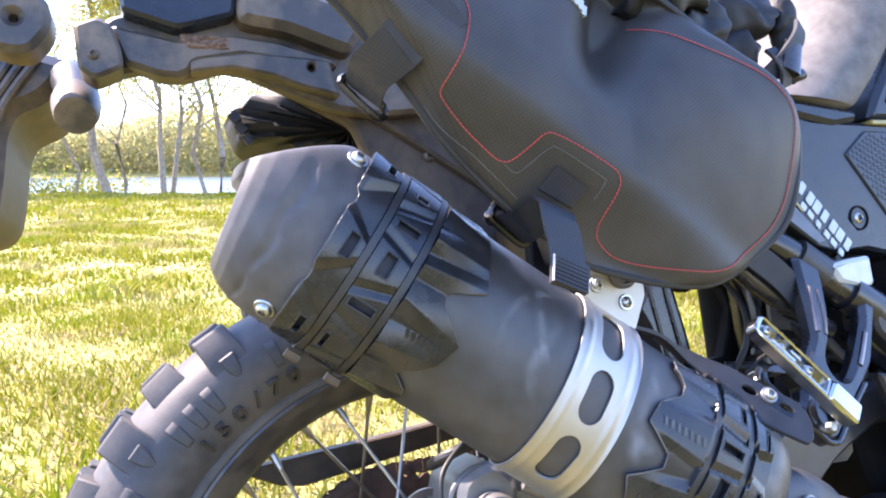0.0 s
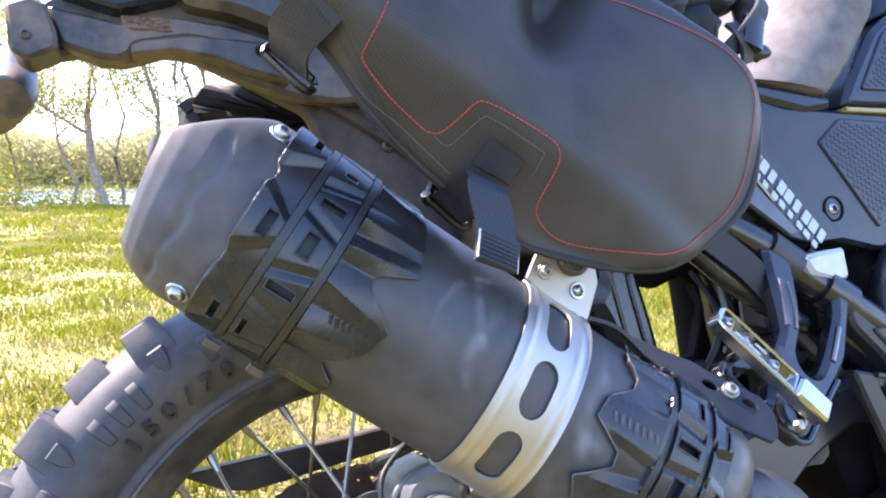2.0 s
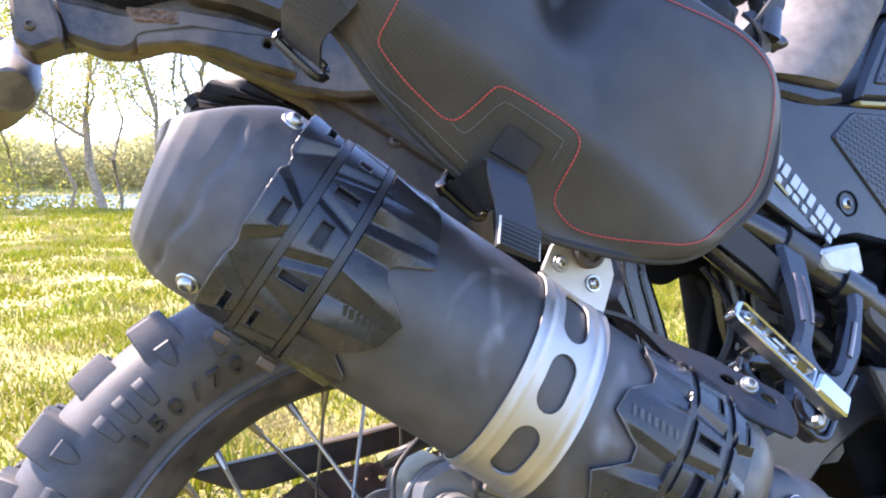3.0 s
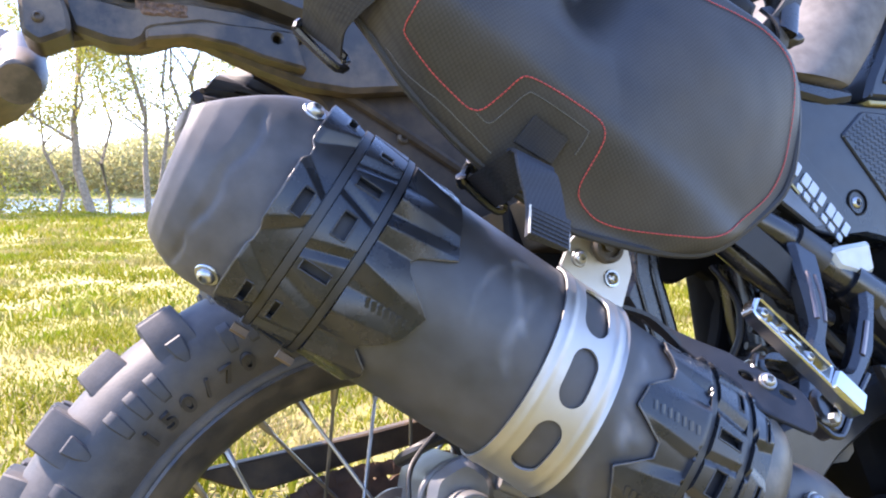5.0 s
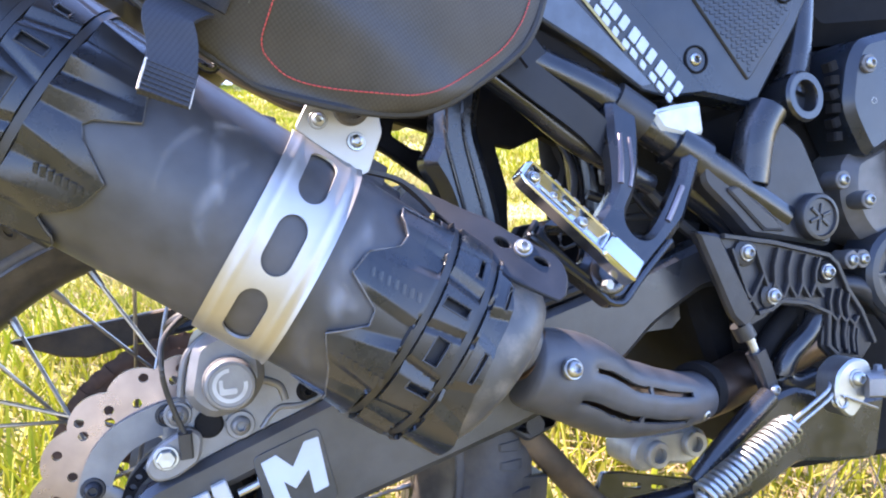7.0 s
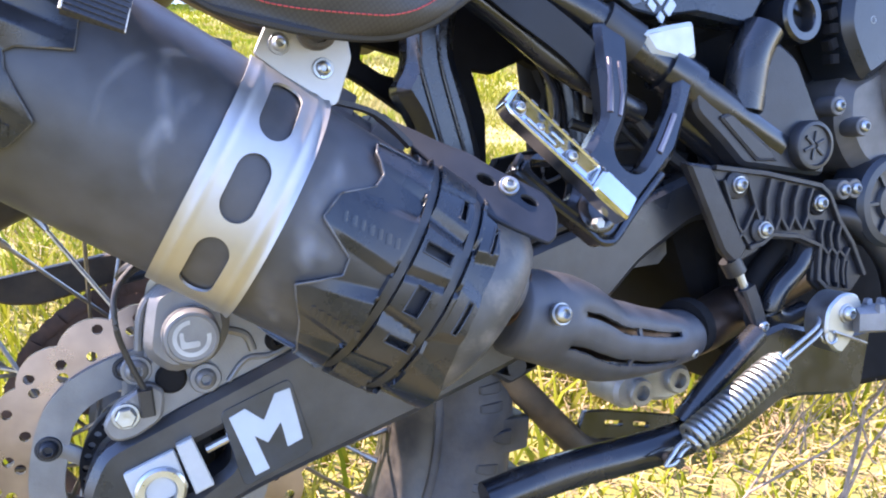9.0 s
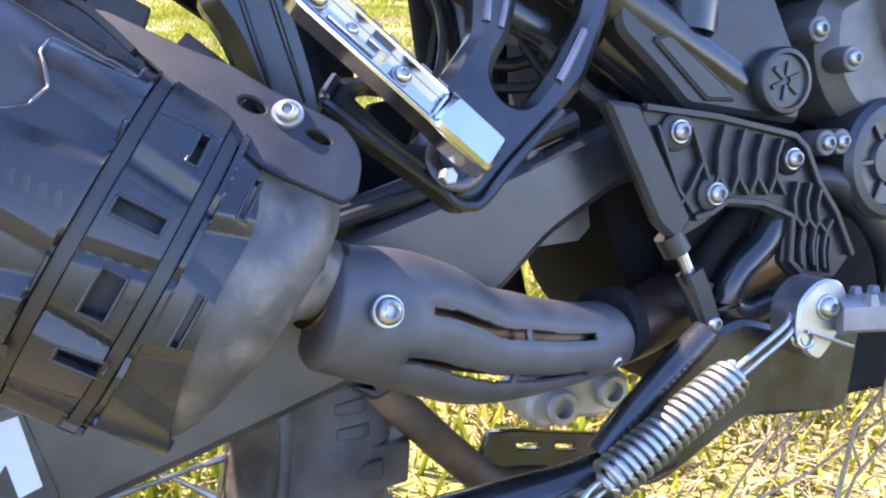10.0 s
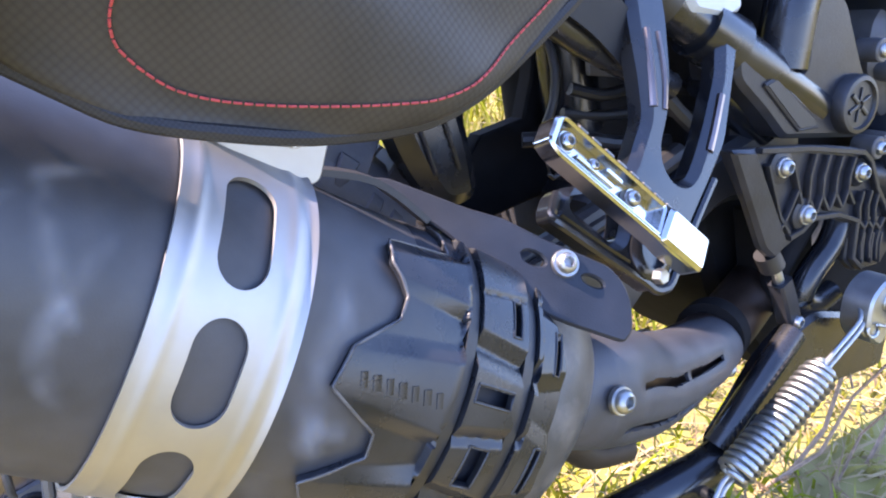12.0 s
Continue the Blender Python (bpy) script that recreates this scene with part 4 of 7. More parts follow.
sweep(bm, [(-0.001, -0.130, 0.056), (-0.001, -0.132, 0.075)], 0.0050, 0.0045, box=True, up=(0, 1, 0))
part("wheel_sensor", bm, black_rubber, caliper)
part("sensor_cable", tube([(-0.001, -0.132, 0.074), (-0.009, -0.136, 0.100), (-0.013, -0.140, 0.125), (-0.008, -0.135, 0.150), (0.020, -0.120, 0.172)], 0.0021), black_rubber, caliper, "thin black sensor cable")
part("brake_hose", tube([(0.045, -0.110, 0.150), (0.030, -0.115, 0.165), (0.005, -0.118, 0.160), (-0.006, -0.1, 0.150), (0.01, -0.085, 0.150)], 0.0048), black_rubber, caliper)
for pts, r in (([(0.066, 0.138), (0.074, 0.124), (0.088, 0.113), (0.104, 0.098)], 0.0028), ([(0.056, 0.066), (0.070, 0.080), (0.088, 0.080), (0.108, 0.086)], 0.0022), ([(0.060, 0.104), (0.072, 0.098), (0.076, 0.086)], 0.003), ([(-0.002, 0.100), (0.004, 0.128), (0.020, 0.144), (0.040, 0.148)], 0.003)):
    part("casting_rib", tube([(x, -0.1188, z) for x, z in pts], r, 5, 8), cast_alu, caliper)
part("caliper_pin", tube([(0.066, -0.124, 0.128), (0.090, -0.124, 0.116)], 0.0065, 0, 14), cast_alu, caliper)
# inner guard tab with a cable loop by the axle
part("chain_slider", plate([(0.10, 0.125), (0.14, 0.150), (0.22, 0.158), (0.24, 0.135), (0.16, 0.118)], -0.09, -0.05, bevel=0.003), black_rubber, bike)
# ---- exhaust: oval muffler with its own axis frame ----
MC = V((0.05, -0.2016, 0.2235))
MD = V((1, -0.0473, -0.7092)).normalized()
MU = (V((0, 0, 1)) - MD * MD.z).normalized()
MO = MD.cross(MU)
MA, MB = 0.0706, 0.0573


def on_muffler(s, th, e=0.0):
    """Distance s along the axis, angle th (degrees, 0 outward, 90 up), e above the skin."""
    a = radians(th)
    return MC + MD * s + MO * ((MB + e) * math.cos(a)) + MU * ((MA + e) * math.sin(a))


def skin_normal(s, th):
    a = radians(th)
    return (MO * (math.cos(a) / MB) + MU * (math.sin(a) / MA)).normalized()


def muffler_turn(rows, n=72, close=(True, True)):
    """A closed form about the muffler's axis from (s, offset e) rows; s may be a function of the angle."""
    bm = bmesh.new()
    rings = []
    for s, e in rows:
        rings.append([bm.verts.new(on_muffler(s(360 * k / n) if callable(s) else s, 360 * k / n, e)) for k in range(n)])
    for a, b in zip(rings, rings[1:]):
        for k in range(n):
            bm.faces.new((a[k], a[(k + 1) % n], b[(k + 1) % n], b[k]))
    if close[0]:
        bm.faces.new(rings[0][::-1])
    if close[1]:
        bm.faces.new(rings[-1])
    return bm


muffler = part("muffler", muffler_turn([(-0.196, -0.004), (-0.194, 0), (-0.10, 0.0), (0.0, 0.0), (0.10, 0.0), (0.158, 0.0), (0.164, -0.003)]), muffler_paint, bike, "matt dark grey oval muffler with scuffs and wiped dust")



CREASES = [[(-0.2262, 22), (-0.2228, 15), (-0.2223, 6), (-0.2242, -3)],
           [(-0.2252, -13), (-0.2223, -23), (-0.2225, -32), (-0.2248, -38)],
           [(-0.2247, -54), (-0.2239, -63), (-0.2261, -77)]]


def crease_depth(s, th):
    """Pressed creases: a soft hollow behind a crisp lip."""
    q, dep = V((s, radians(th) * 0.064)), 0.0
    for line in CREASES:
        best, side = 1.0, 0.0
        for a, b in zip(line, line[1:]):
            a, b = V((a[0], radians(a[1]) * 0.064)), V((b[0], radians(b[1]) * 0.064))
            t = min(max((q - a).dot(b - a) / (b - a).length_squared, 0), 1)
            c = a.lerp(b, t)
            if (q - c).length < best:
                best, side = (q - c).length, q[0] - c[0]
        dep += 0.0019 * math.exp(-(best / (0.0012 if side > 0 else 0.0058)) ** 2)
    return dep


def cap_point(u, th):
    """The end cap: straight skirt, rounded shoulder, top cut away in one slope, rolled rim round the outlet."""
    w = min(u / 0.75, 1.0)
    s = interp(w, [(0, -0.188), (0.35, -0.217), (0.55, -0.2335), (0.75, -0.2475), (0.9, -0.2565), (1, -0.2615)])
    e = interp(w, [(0, 0.0012), (0.35, 0.0008), (0.55, -0.0012), (0.75, -0.0052), (0.9, -0.0096), (1, -0.0140)])
    s -= smooth01((w - 0.18) / 0.75) * 0.011 * math.sin(radians(th))
    e -= crease_depth(s, th)
    p = on_muffler(s, th, e)
    v = (p - MC).dot(MU)
    lim = MA + 0.0012 - 1.08 * max(0.0, -0.2115 - s)
    x = (v - lim) / 0.0035
    p = p - MU * (max(v - lim, 0.0) if x > 3 else 0.0035 * math.log1p(math.exp(x)) if x > -6 else 0.0)
    if u > 0.75:
        t = (u - 0.75) / 0.25
        c = MC + MD * -0.2560 - MU * 0.020
        p = p.lerp(c, 0.26 * t) - MD * (0.0008 * math.sin(math.pi * min(t * 1.5, 1.0) * 0.5))
    return p


bm = bmesh.new()
n, m = 144, 56
rings = [[bm.verts.new(cap_point(i / m, 360 * k / n - 180)) for k in range(n)] for i in range(m + 1)]
for a, b in zip(rings, rings[1:]):
    for k in range(n):
        bm.faces.new((a[k], a[(k + 1) % n], b[(k + 1) % n], b[k]))
inner_ring = [bm.verts.new(v.co.lerp(MC + MD * -0.20 - MU * 0.02, 0.35)) for v in rings[-1]]
for k in range(n):
    bm.faces.new((rings[-1][k], rings[-1][(k + 1) % n], inner_ring[(k + 1) % n], inner_ring[k]))
bm.faces.new(inner_ring)
cap = part("end_cap", bm, cap_paint, muffler, "matt grey muffler end cap with shallow pressed grooves", 60)
for s, th in ((-0.2036, -64), (-0.2055, 50), (-0.204, 165), (-0.204, -150)):
    bolt(on_muffler(s, th, 0.0002), skin_normal(s, th), 0.0056, cap, washer=0.0082, label="steel button-head screw")

# wiped marks on the body: thin pale film, pressed seam line
# clamp band with three long slots, and its hanger plate
BAND_S0, BAND_S1 = -0.0030, 0.0500
SLOTS = [(0.0230, 43.5, 19), (0.0230, 0.3, 16), (0.0230, -43, 18.5)]


def slot_sd(s, th):
    """Signed distance in metres to the nearest slot (negative inside)."""
    best = 1.0
    for sc, tc, half in SLOTS:
        L = radians(half) * 0.063
        y = radians(th - tc) * 0.063
        y = max(abs(y) - (L - 0.0098), 0)
        best = min(best, math.hypot(s - sc - radians(th - tc) * 0.0, y) - 0.0098)
    return best


def snap_slot(s, th):
    d = slot_sd(s, th)
    if abs(d) < 0.0011:
        h = 1e-4
        gs_ = (slot_sd(s + h, th) - slot_sd(s - h, th)) / (2 * h)
        gt = (slot_sd(s, th + 0.1) - slot_sd(s, th - 0.1)) / (2 * radians(0.1) * 0.063)
        s -= d * gs_
        th -= math.degrees(d * gt / 0.063)
    return s, th


def band_f(u, v, k):
    s, th = snap_slot(u, v)
    ridge = 0.0006 * math.exp(-((s - 0.004) / 0.0022) ** 2) + 0.0006 * math.exp(-((s - 0.0415) / 0.0022) ** 2)
    edge = 0.0012 * (smooth01((s - BAND_S1 + 0.003) / 0.003))
    return on_muffler(s - 0.00006 * th, th, 0.0028 + ridge + edge - 0.0018 * k)


band = part("clamp_band", shell(band_f, lin(BAND_S0, BAND_S1, 49), lin(-118, 80, 150), lambda s, th: slot_sd(s, th) < 0), steel_brushed, muffler, "brushed steel clamp band with three long slots", 40)
HANG = [(0.0855, 0.287), (0.096, 0.306), (0.106, 0.313), (0.143, 0.303), (0.1455, 0.282), (0.1335, 0.254), (0.1255, 0.2535)]
part("hanger_plate", plate(HANG, -0.2165, -0.2135, bevel=0.0006, r=0.003, holes=[circle(0.1245, 0.2995, 0.0075)]), steel_brushed, band, "steel hanger plate with two screws")
for c in ((0.1013, -0.2165, 0.2921), (0.1266, -0.2165, 0.2764)):
    bolt(c, (0, -1, 0), 0.0046, band, washer=0.0066, material=steel)
part("rubber_bush", lathe([(0.0125, -0.012), (0.0125, 0.004), (0.011, 0.006), (0.0085, 0.006), (0.008, 0.003), (0.0045, 0.003), (0.004, 0.005), (0, 0.005)], (0.1245, -0.217, 0.2995), (0, -1, 0), 26), tail_plastic, band)


# added sleeve under each guard, its dark colour stands in for slot shade
for s0, s1 in ((-0.190, -0.108), (0.098, 0.172)):
    part("guard_liner", muffler_turn([(s0, 0.0), (s0 + 0.002, 0.0007), (s1 - 0.002, 0.0007), (s1, 0.0)]), slot_shade_black, muffler)


# moulded guards, strapped on with two flat bands each
def guard_mesh(rear, front, th0, th1, ridge, windows, grooves, nth=330, base=0.0042):
    vs = lin(th0, th1, nth)
    us = lin(0, 1, 28) + lin(1, 1.02, 2)[1:] + lin(1.02, 1.98, 5)[1:] + lin(1.98, 2, 2)[1:] + lin(2, 3, 30)[1:] + lin(3, 3.02, 2)[1:] + lin(3.02, 3.98, 5)[1:] + lin(3.98, 4, 2)[1:] + lin(4, 5, 40)[1:]
    g0, g1 = grooves

    def place(u, th):
        return interp(u, [(0, interp(th, rear)), (1, g0 - 0.0034), (2, g0 + 0.0034), (3, g1 - 0.0034), (4, g1 + 0.0034), (5, interp(th, front))])

    def sd(s, th):
        best = 1.0
        for sc, tc, hs, ht in windows:
            best = min(best, max(abs(s - sc) - hs, abs(radians(th - tc) * 0.064) - ht))
        return best

    def f(u, th, k):
        s = place(u, th)
        e = base + (ridge(s, th) if not (1.01 < u < 1.99 or 3.01 < u < 3.99) else -0.0022)
        # snap to window rims
        for sc, tc, hs, ht in windows:
            ds, dt = s - sc, radians(th - tc) * 0.064
            if abs(dt) < ht + 0.002 and abs(abs(ds) - hs) < 0.00056:
                s = sc + math.copysign(hs, ds)
            if abs(ds) < hs + 0.002 and abs(abs(dt) - ht) < 0.00058:
                th = tc + math.degrees(math.copysign(ht, dt) / 0.064)
        return on_muffler(s, th, e - (0.0032 if k else 0))

    def skip(u, th):
        return sd(place(u, th), th) < 0

    return shell(f, us, vs, skip)


R_REAR = [(-130, -0.190), (-100, -0.194), (-96, -0.187), (-88, -0.1885), (-80, -0.1935), (-58, -0.1945), (-33, -0.1945), (-29, -0.1925), (-22, -0.1925), (-18, -0.1945), (14, -0.1952), (19, -0.1925), (24, -0.1928), (28, -0.1965), (55, -0.1975), (66, -0.1965), (69, -0.190), (110, -0.192)]
R_FRONT = [(-130, -0.095), (-110, -0.090), (-95, -0.098), (-80, -0.096), (-64, -0.0925), (-59, -0.0945), (-51, -0.1062), (-46, -0.1052), (-40, -0.0960), (-31, -0.0872), (-17, -0.0820), (-4, -0.1042), (2, -0.1088), (6, -0.1050), (16, -0.0825), (28, -0.0885), (36, -0.0895), (46, -0.0940), (60, -0.0985), (75, -0.104), (110, -0.108)]
RW = [(-0.1812, -3.0, 0.0034, 0.0068), (-0.1800, -53, 0.0022, 0.0068), (-0.1812, 52, 0.0026, 0.0050), (-0.1525, 45, 0.0040, 0.0020), (-0.1525, 21.0, 0.0080, 0.0026), (-0.1533, -1.5, 0.0042, 0.0066), (-0.1525, -26, 0.0090, 0.0024), (-0.1600, -55, 0.0016, 0.0068), (-0.152, -78, 0.0088, 0.0030)]


def wedge_up(d, half, flank):
    """1 on a flat top, falling in a straight flank to 0 at half."""
    return min(max((half - d) / flank, 0.0), 1.0)


def r_ridge(s, th):
    """Relief over the guard's skin: tapering panels behind, a low star in the middle, folded spikes ahead."""
    if s < -0.171:
        f = min(max((-0.1725 - s) / 0.0205, 0.0), 1.0)
        return max(0.0046 * wedge_up(abs(th - p), 9 + 12.5 * f, 5.5 + 2.5 * f) for p in (-53, -2.5, 49))
    if s < -0.1345:
        g = (s + 0.166) / 0.030
        a = max(0.0030 * wedge_up(abs(th - p), 17 - 7 * g, 5) for p in (-53, -2.5, 49))
        b = max(0.0024 * wedge_up(abs(th - p), 8 + 8 * g, 5) for p in (-27, 22, 70, -79))
        return max(a, b)
    f = min(max((-0.082 - s) / 0.052, 0.0), 1.0)
    # each spike: one steep and one long flank that meet in a crease running to its tip
    out = 0.0
    for c0, c1, lo_, hi_ in ((-36, -31.5, 15, 12), (-10, -17, 9, 16), (8.5, 16.5, 10, 8), (24.5, 29, 7, 14), (50, 47, 12, 16), (-64, -62, 13, 12)):
        c = c0 + (c1 - c0) * (1 - f)
        d = th - c
        out = max(out, (0.0058 * f + 0.0006) * (1 - (d / hi_ if d > 0 else -d / lo_)))
    return max(out, 0.0)


part("rear_heat_guard", guard_mesh(R_REAR, R_FRONT, -126, 104, r_ridge, RW, (-0.1690, -0.1360), base=0.0030), guard_plastic, muffler, "black moulded plastic heat guard with slots and jagged edge", 42)


def edge_rim(line, th0, th1, ridge, name, base=0.0042):
    """A thin raised lip along a guard's jagged edge, the rim highlight in its paler colour."""
    bm = bmesh.new()
    sweep(bm, [on_muffler(interp(t, line), t, base + ridge(interp(t, line) + 0.001, t) - 0.0004) for t in lin(th0, th1, 230)], 0.0007, 0.0007, seg=6, up=MD)
    return part(name, bm, guard_edge, muffler, "", 60)


def slot_rims(windows, ridge, base=0.0042):
    """A thin raised frame round each slot of a guard."""
    for sc, tc, hs, ht in windows:
        hd = math.degrees(ht / 0.064)
        loop = []
        for (s0, t0), (s1, t1) in zip(((-1, -1), (1, -1), (1, 1), (-1, 1)), ((1, -1), (1, 1), (-1, 1), (-1, -1))):
            for k in range(5):
                f = k / 5
                s, t = sc + (s0 + (s1 - s0) * f) * (hs + 0.0007), tc + (t0 + (t1 - t0) * f) * (hd + 0.6)
                loop.append(on_muffler(s, t, base + ridge(s, t) + 0.0001))
        bm = bmesh.new()
        sweep(bm, loop + loop[:1], 0.0006, 0.0005, seg=6, up=skin_normal(sc, tc))
        part("slot_rim", bm, guard_plastic, muffler, "", 60)


edge_rim(R_REAR, -118, 100, r_ridge, "guard_edge_lip", 0.0030)
edge_rim(R_FRONT, -118, 100, r_ridge, "guard_edge_lip", 0.0022)
slot_rims(RW, r_ridge, 0.0030)


def guard_strap(s, base, th0, th1, name="band_strap", mtl=None):
    def f(u, th, k):
        return on_muffler(s + 0.0026 * u, th, base + (0.0030 if k == 0 else 0.0))
    return part(name, shell(f, lin(-1, 1, 3), lin(th0, th1, 120)), mtl or black_rubber, muffler, "", 30)


guard_strap(-0.1690, 0.0016, -130, 108)
guard_strap(-0.1360, 0.0016, -130, 108)
for s in (-0.1690, -0.1360):
    bm = bmesh.new()
    p = on_muffler(s, -88, 0.010)
    sweep(bm, [p - MD * 0.0055, p + MD * 0.0055], 0.0045, 0.0030, up=skin_normal(s, -88), box=True)
    part("strap_clip", bm, fender_plastic, muffler)

F_REAR = [(-130, 0.100), (-100, 0.078), (-82, 0.1015), (-66, 0.099), (-45, 0.088), (-27, 0.0730), (-13.0, 0.0940), (-4.8, 0.0920), (5.8, 0.0672), (19, 0.0702), (31, 0.0875), (39.5, 0.0895), (49.5, 0.0804), (60, 0.0800), (64, 0.112), (110, 0.112)]
F_FRONT = [(-130, 0.176), (-80, 0.195), (-56, 0.1930), (-37, 0.1850), (-19, 0.1795), (-4, 0.1763), (8.5, 0.1760), (24.5, 0.1770), (34, 0.1745), (49, 0.1680), (110, 0.166)]
FW = [(0.1375, 15.8, 0.0090, 0.0026), (0.140, -7.2, 0.0044, 0.0072), (0.1448, 43, 0.0016, 0.0066), (0.1445, -28, 0.0085, 0.0022), (0.155, -69, 0.0050, 0.0040), (0.1705, -4.5, 0.0012, 0.0088), (0.1700, 36, 0.0010, 0.0080)]


def f_ridge(s, th):
    """Relief over the front guard: folded star points, then two rings of flat-topped panels."""
    if s < 0.1175:
        f = min(max((s - 0.067) / 0.050, 0.0), 1.0)
        out = 0.0
        for lo0, lo1, hi0, hi1, h in ((4.8, 1.0, 18.0, 22.5, 0.0050), (-33, -40, -27, -17, 0.0046), (47, 42, 52, 58, 0.0044), (-70, -78, -62, -54, 0.0044)):
            lo_, hi_ = lo0 + (lo1 - lo0) * f, hi0 + (hi1 - hi0) * f
            out = max(out, h * f * min(max((th - lo_ + 5) / 5.0, 0), max((hi_ + 6 - th) / 6.0, 0), 1))
        return max(out, 0.0)
    if s < 0.1605:
        g = (s - 0.1175) / 0.043
        a = max(0.0048 * wedge_up(abs(th - p), 16 - 4 * g, 6) for p in (-34, 14.5, 60, -76))
        b = max(0.0040 * wedge_up(abs(th - p), 10 + 5 * g, 5) for p in (-8, 42))
        return max(a, b)
    g = (s - 0.1605) / 0.02
    return max(0.0036 * wedge_up(abs(th - p), 17 - 5 * g, 6) for p in (-46, -4, 38))


part("front_heat_guard", guard_mesh(F_REAR, F_FRONT, -126, 100, f_ridge, FW, (0.1220, 0.1545), base=0.0034), guard_plastic, muffler, "black moulded plastic heat guard with jagged star edge", 42)
edge_rim(F_REAR, -118, 96, f_ridge, "guard_edge_lip", 0.0034)
slot_rims(FW, f_ridge, 0.0034)
guard_strap(0.1220, 0.0022, -130, 104)
guard_strap(0.1545, 0.0022, -130, 104)
# raised unreadable maker marks on the guards: plain low bars
for s0, t0, step in ((0.078, 10.5, 0.0056), (-0.117, -25.0, 0.0044), (0.090, -34, 0.0050)):
    for k in range(7):
        bm = bmesh.new()
        c = on_muffler(s0 + step * k, t0, 0.0034 + (f_ridge if s0 > 0 else r_ridge)(s0 + step * k, t0))
        nrm = skin_normal(s0, t0)
        tang = nrm.cross(MD)
        sweep(bm, [c - tang * 0.0030 + MD * 0.001, c + tang * 0.0030 - MD * 0.001], 0.0014 + 0.0003 * (k % 2), 0.0004, up=nrm, box=True)
        part("raised_mark", bm, guard_plastic, muffler)

# front cone of the muffler, inlet pipe
INL = V((0.253, -0.203, 0.113))
INA = V((0.86, 0.28, -0.42)).normalized()
inu = (V((0, 0, 1)) - INA * INA.z).normalized()
ino = INA.cross(inu)
bm = bmesh.new()
rings = []
DOME = [(0.164, 1.0), (0.174, 1.02), (0.185, 1.02), (0.193, 0.995), (0.1995, 0.95), (0.2045, 0.88), (0.2085, 0.77), (0.2112, 0.62), (0.2128, 0.46)]
for s_, k_ in DOME:
    tilt = lambda th: -0.009 * math.sin(radians(th))
    row = []
    for k in range(64):
        p = on_muffler(s_ - tilt(360 * k / 64) * (s_ - 0.164) / 0.05, 360 * k / 64, 0.0)
        c = MC + MD * s_
        w = max(1 - k_, 0) * 0.5
        row.append(bm.verts.new(c + (p - c) * k_ + (INL - MD * 0.010 - (MC + MD * 0.2225)) * w))
    rings.append(row)
for q_ in (0.35, 0.6, 1.0):
    row = []
    for k in range(64):
        a = 2 * math.pi * k / 64
        q = INL - INA * 0.030 * (1 - q_) + (ino * math.cos(a) + inu * math.sin(a)) * (0.0235 if q_ < 0.5 else 0.0205)
        row.append(bm.verts.new(q))
    rings.append(row)
for a, b in zip(rings, rings[1:]):
    for k in range(64):
        bm.faces.new((a[k], a[(k + 1) % 64], b[(k + 1) % 64], b[k]))
bm.faces.new(rings[0])
bm.faces.new(rings[-1])
cone = part("inlet_cone", bm, cone_metal, muffler, "dusty dull metal inlet cone", 30)
PIPE = [V((0.246, -0.204, 0.114)), V((0.268, -0.200, 0.100)), V((0.300, -0.188, 0.082)), V((0.36, -0.166, 0.058)), V((0.42, -0.148, 0.041)), V((0.47, -0.132, 0.036)), V((0.53, -0.112, 0.042)), V((0.60, -0.09, 0.05)), V((0.68, -0.07, 0.06))]
pipe = part("exhaust_pipe", tube(PIPE, 0.0235, 7, 20), pipe_metal, bike, "heat-stained brown exhaust pipe")
part("pipe_clamp", tube([V((0.445, -0.141, 0.0415)), V((0.458, -0.136, 0.041))], 0.027, 0, 24), dark_part_or_shade, pipe)

# slotted heat shield over the bend
SH = catmull([(0.2395, -0.207, 0.1045), (0.246, -0.206, 0.1025), (0.267, -0.203, 0.0955), (0.285, -0.200, 0.0885), (0.306, -0.192, 0.0775), (0.330, -0.182, 0.0630), (0.357, -0.173, 0.0542), (0.385, -0.164, 0.0470), (0.414, -0.154, 0.0412), (0.440, -0.145, 0.0375), (0.452, -0.141, 0.0360)], 12)
S_UP = ([(0.29, 10), (0.45, 10), (0.57, 14), (0.77, 13)], [(0.29, 18), (0.42, 19.5), (0.56, 25), (0.77, 24)], 0.30, 0.77, 0.578)
S_LOW = ([(0.27, -35), (0.43, -38), (0.55, -33), (0.77, -44)], [(0.27, -27), (0.41, -28), (0.54, -22), (0.77, -34)], 0.28, 0.77, 0.557)


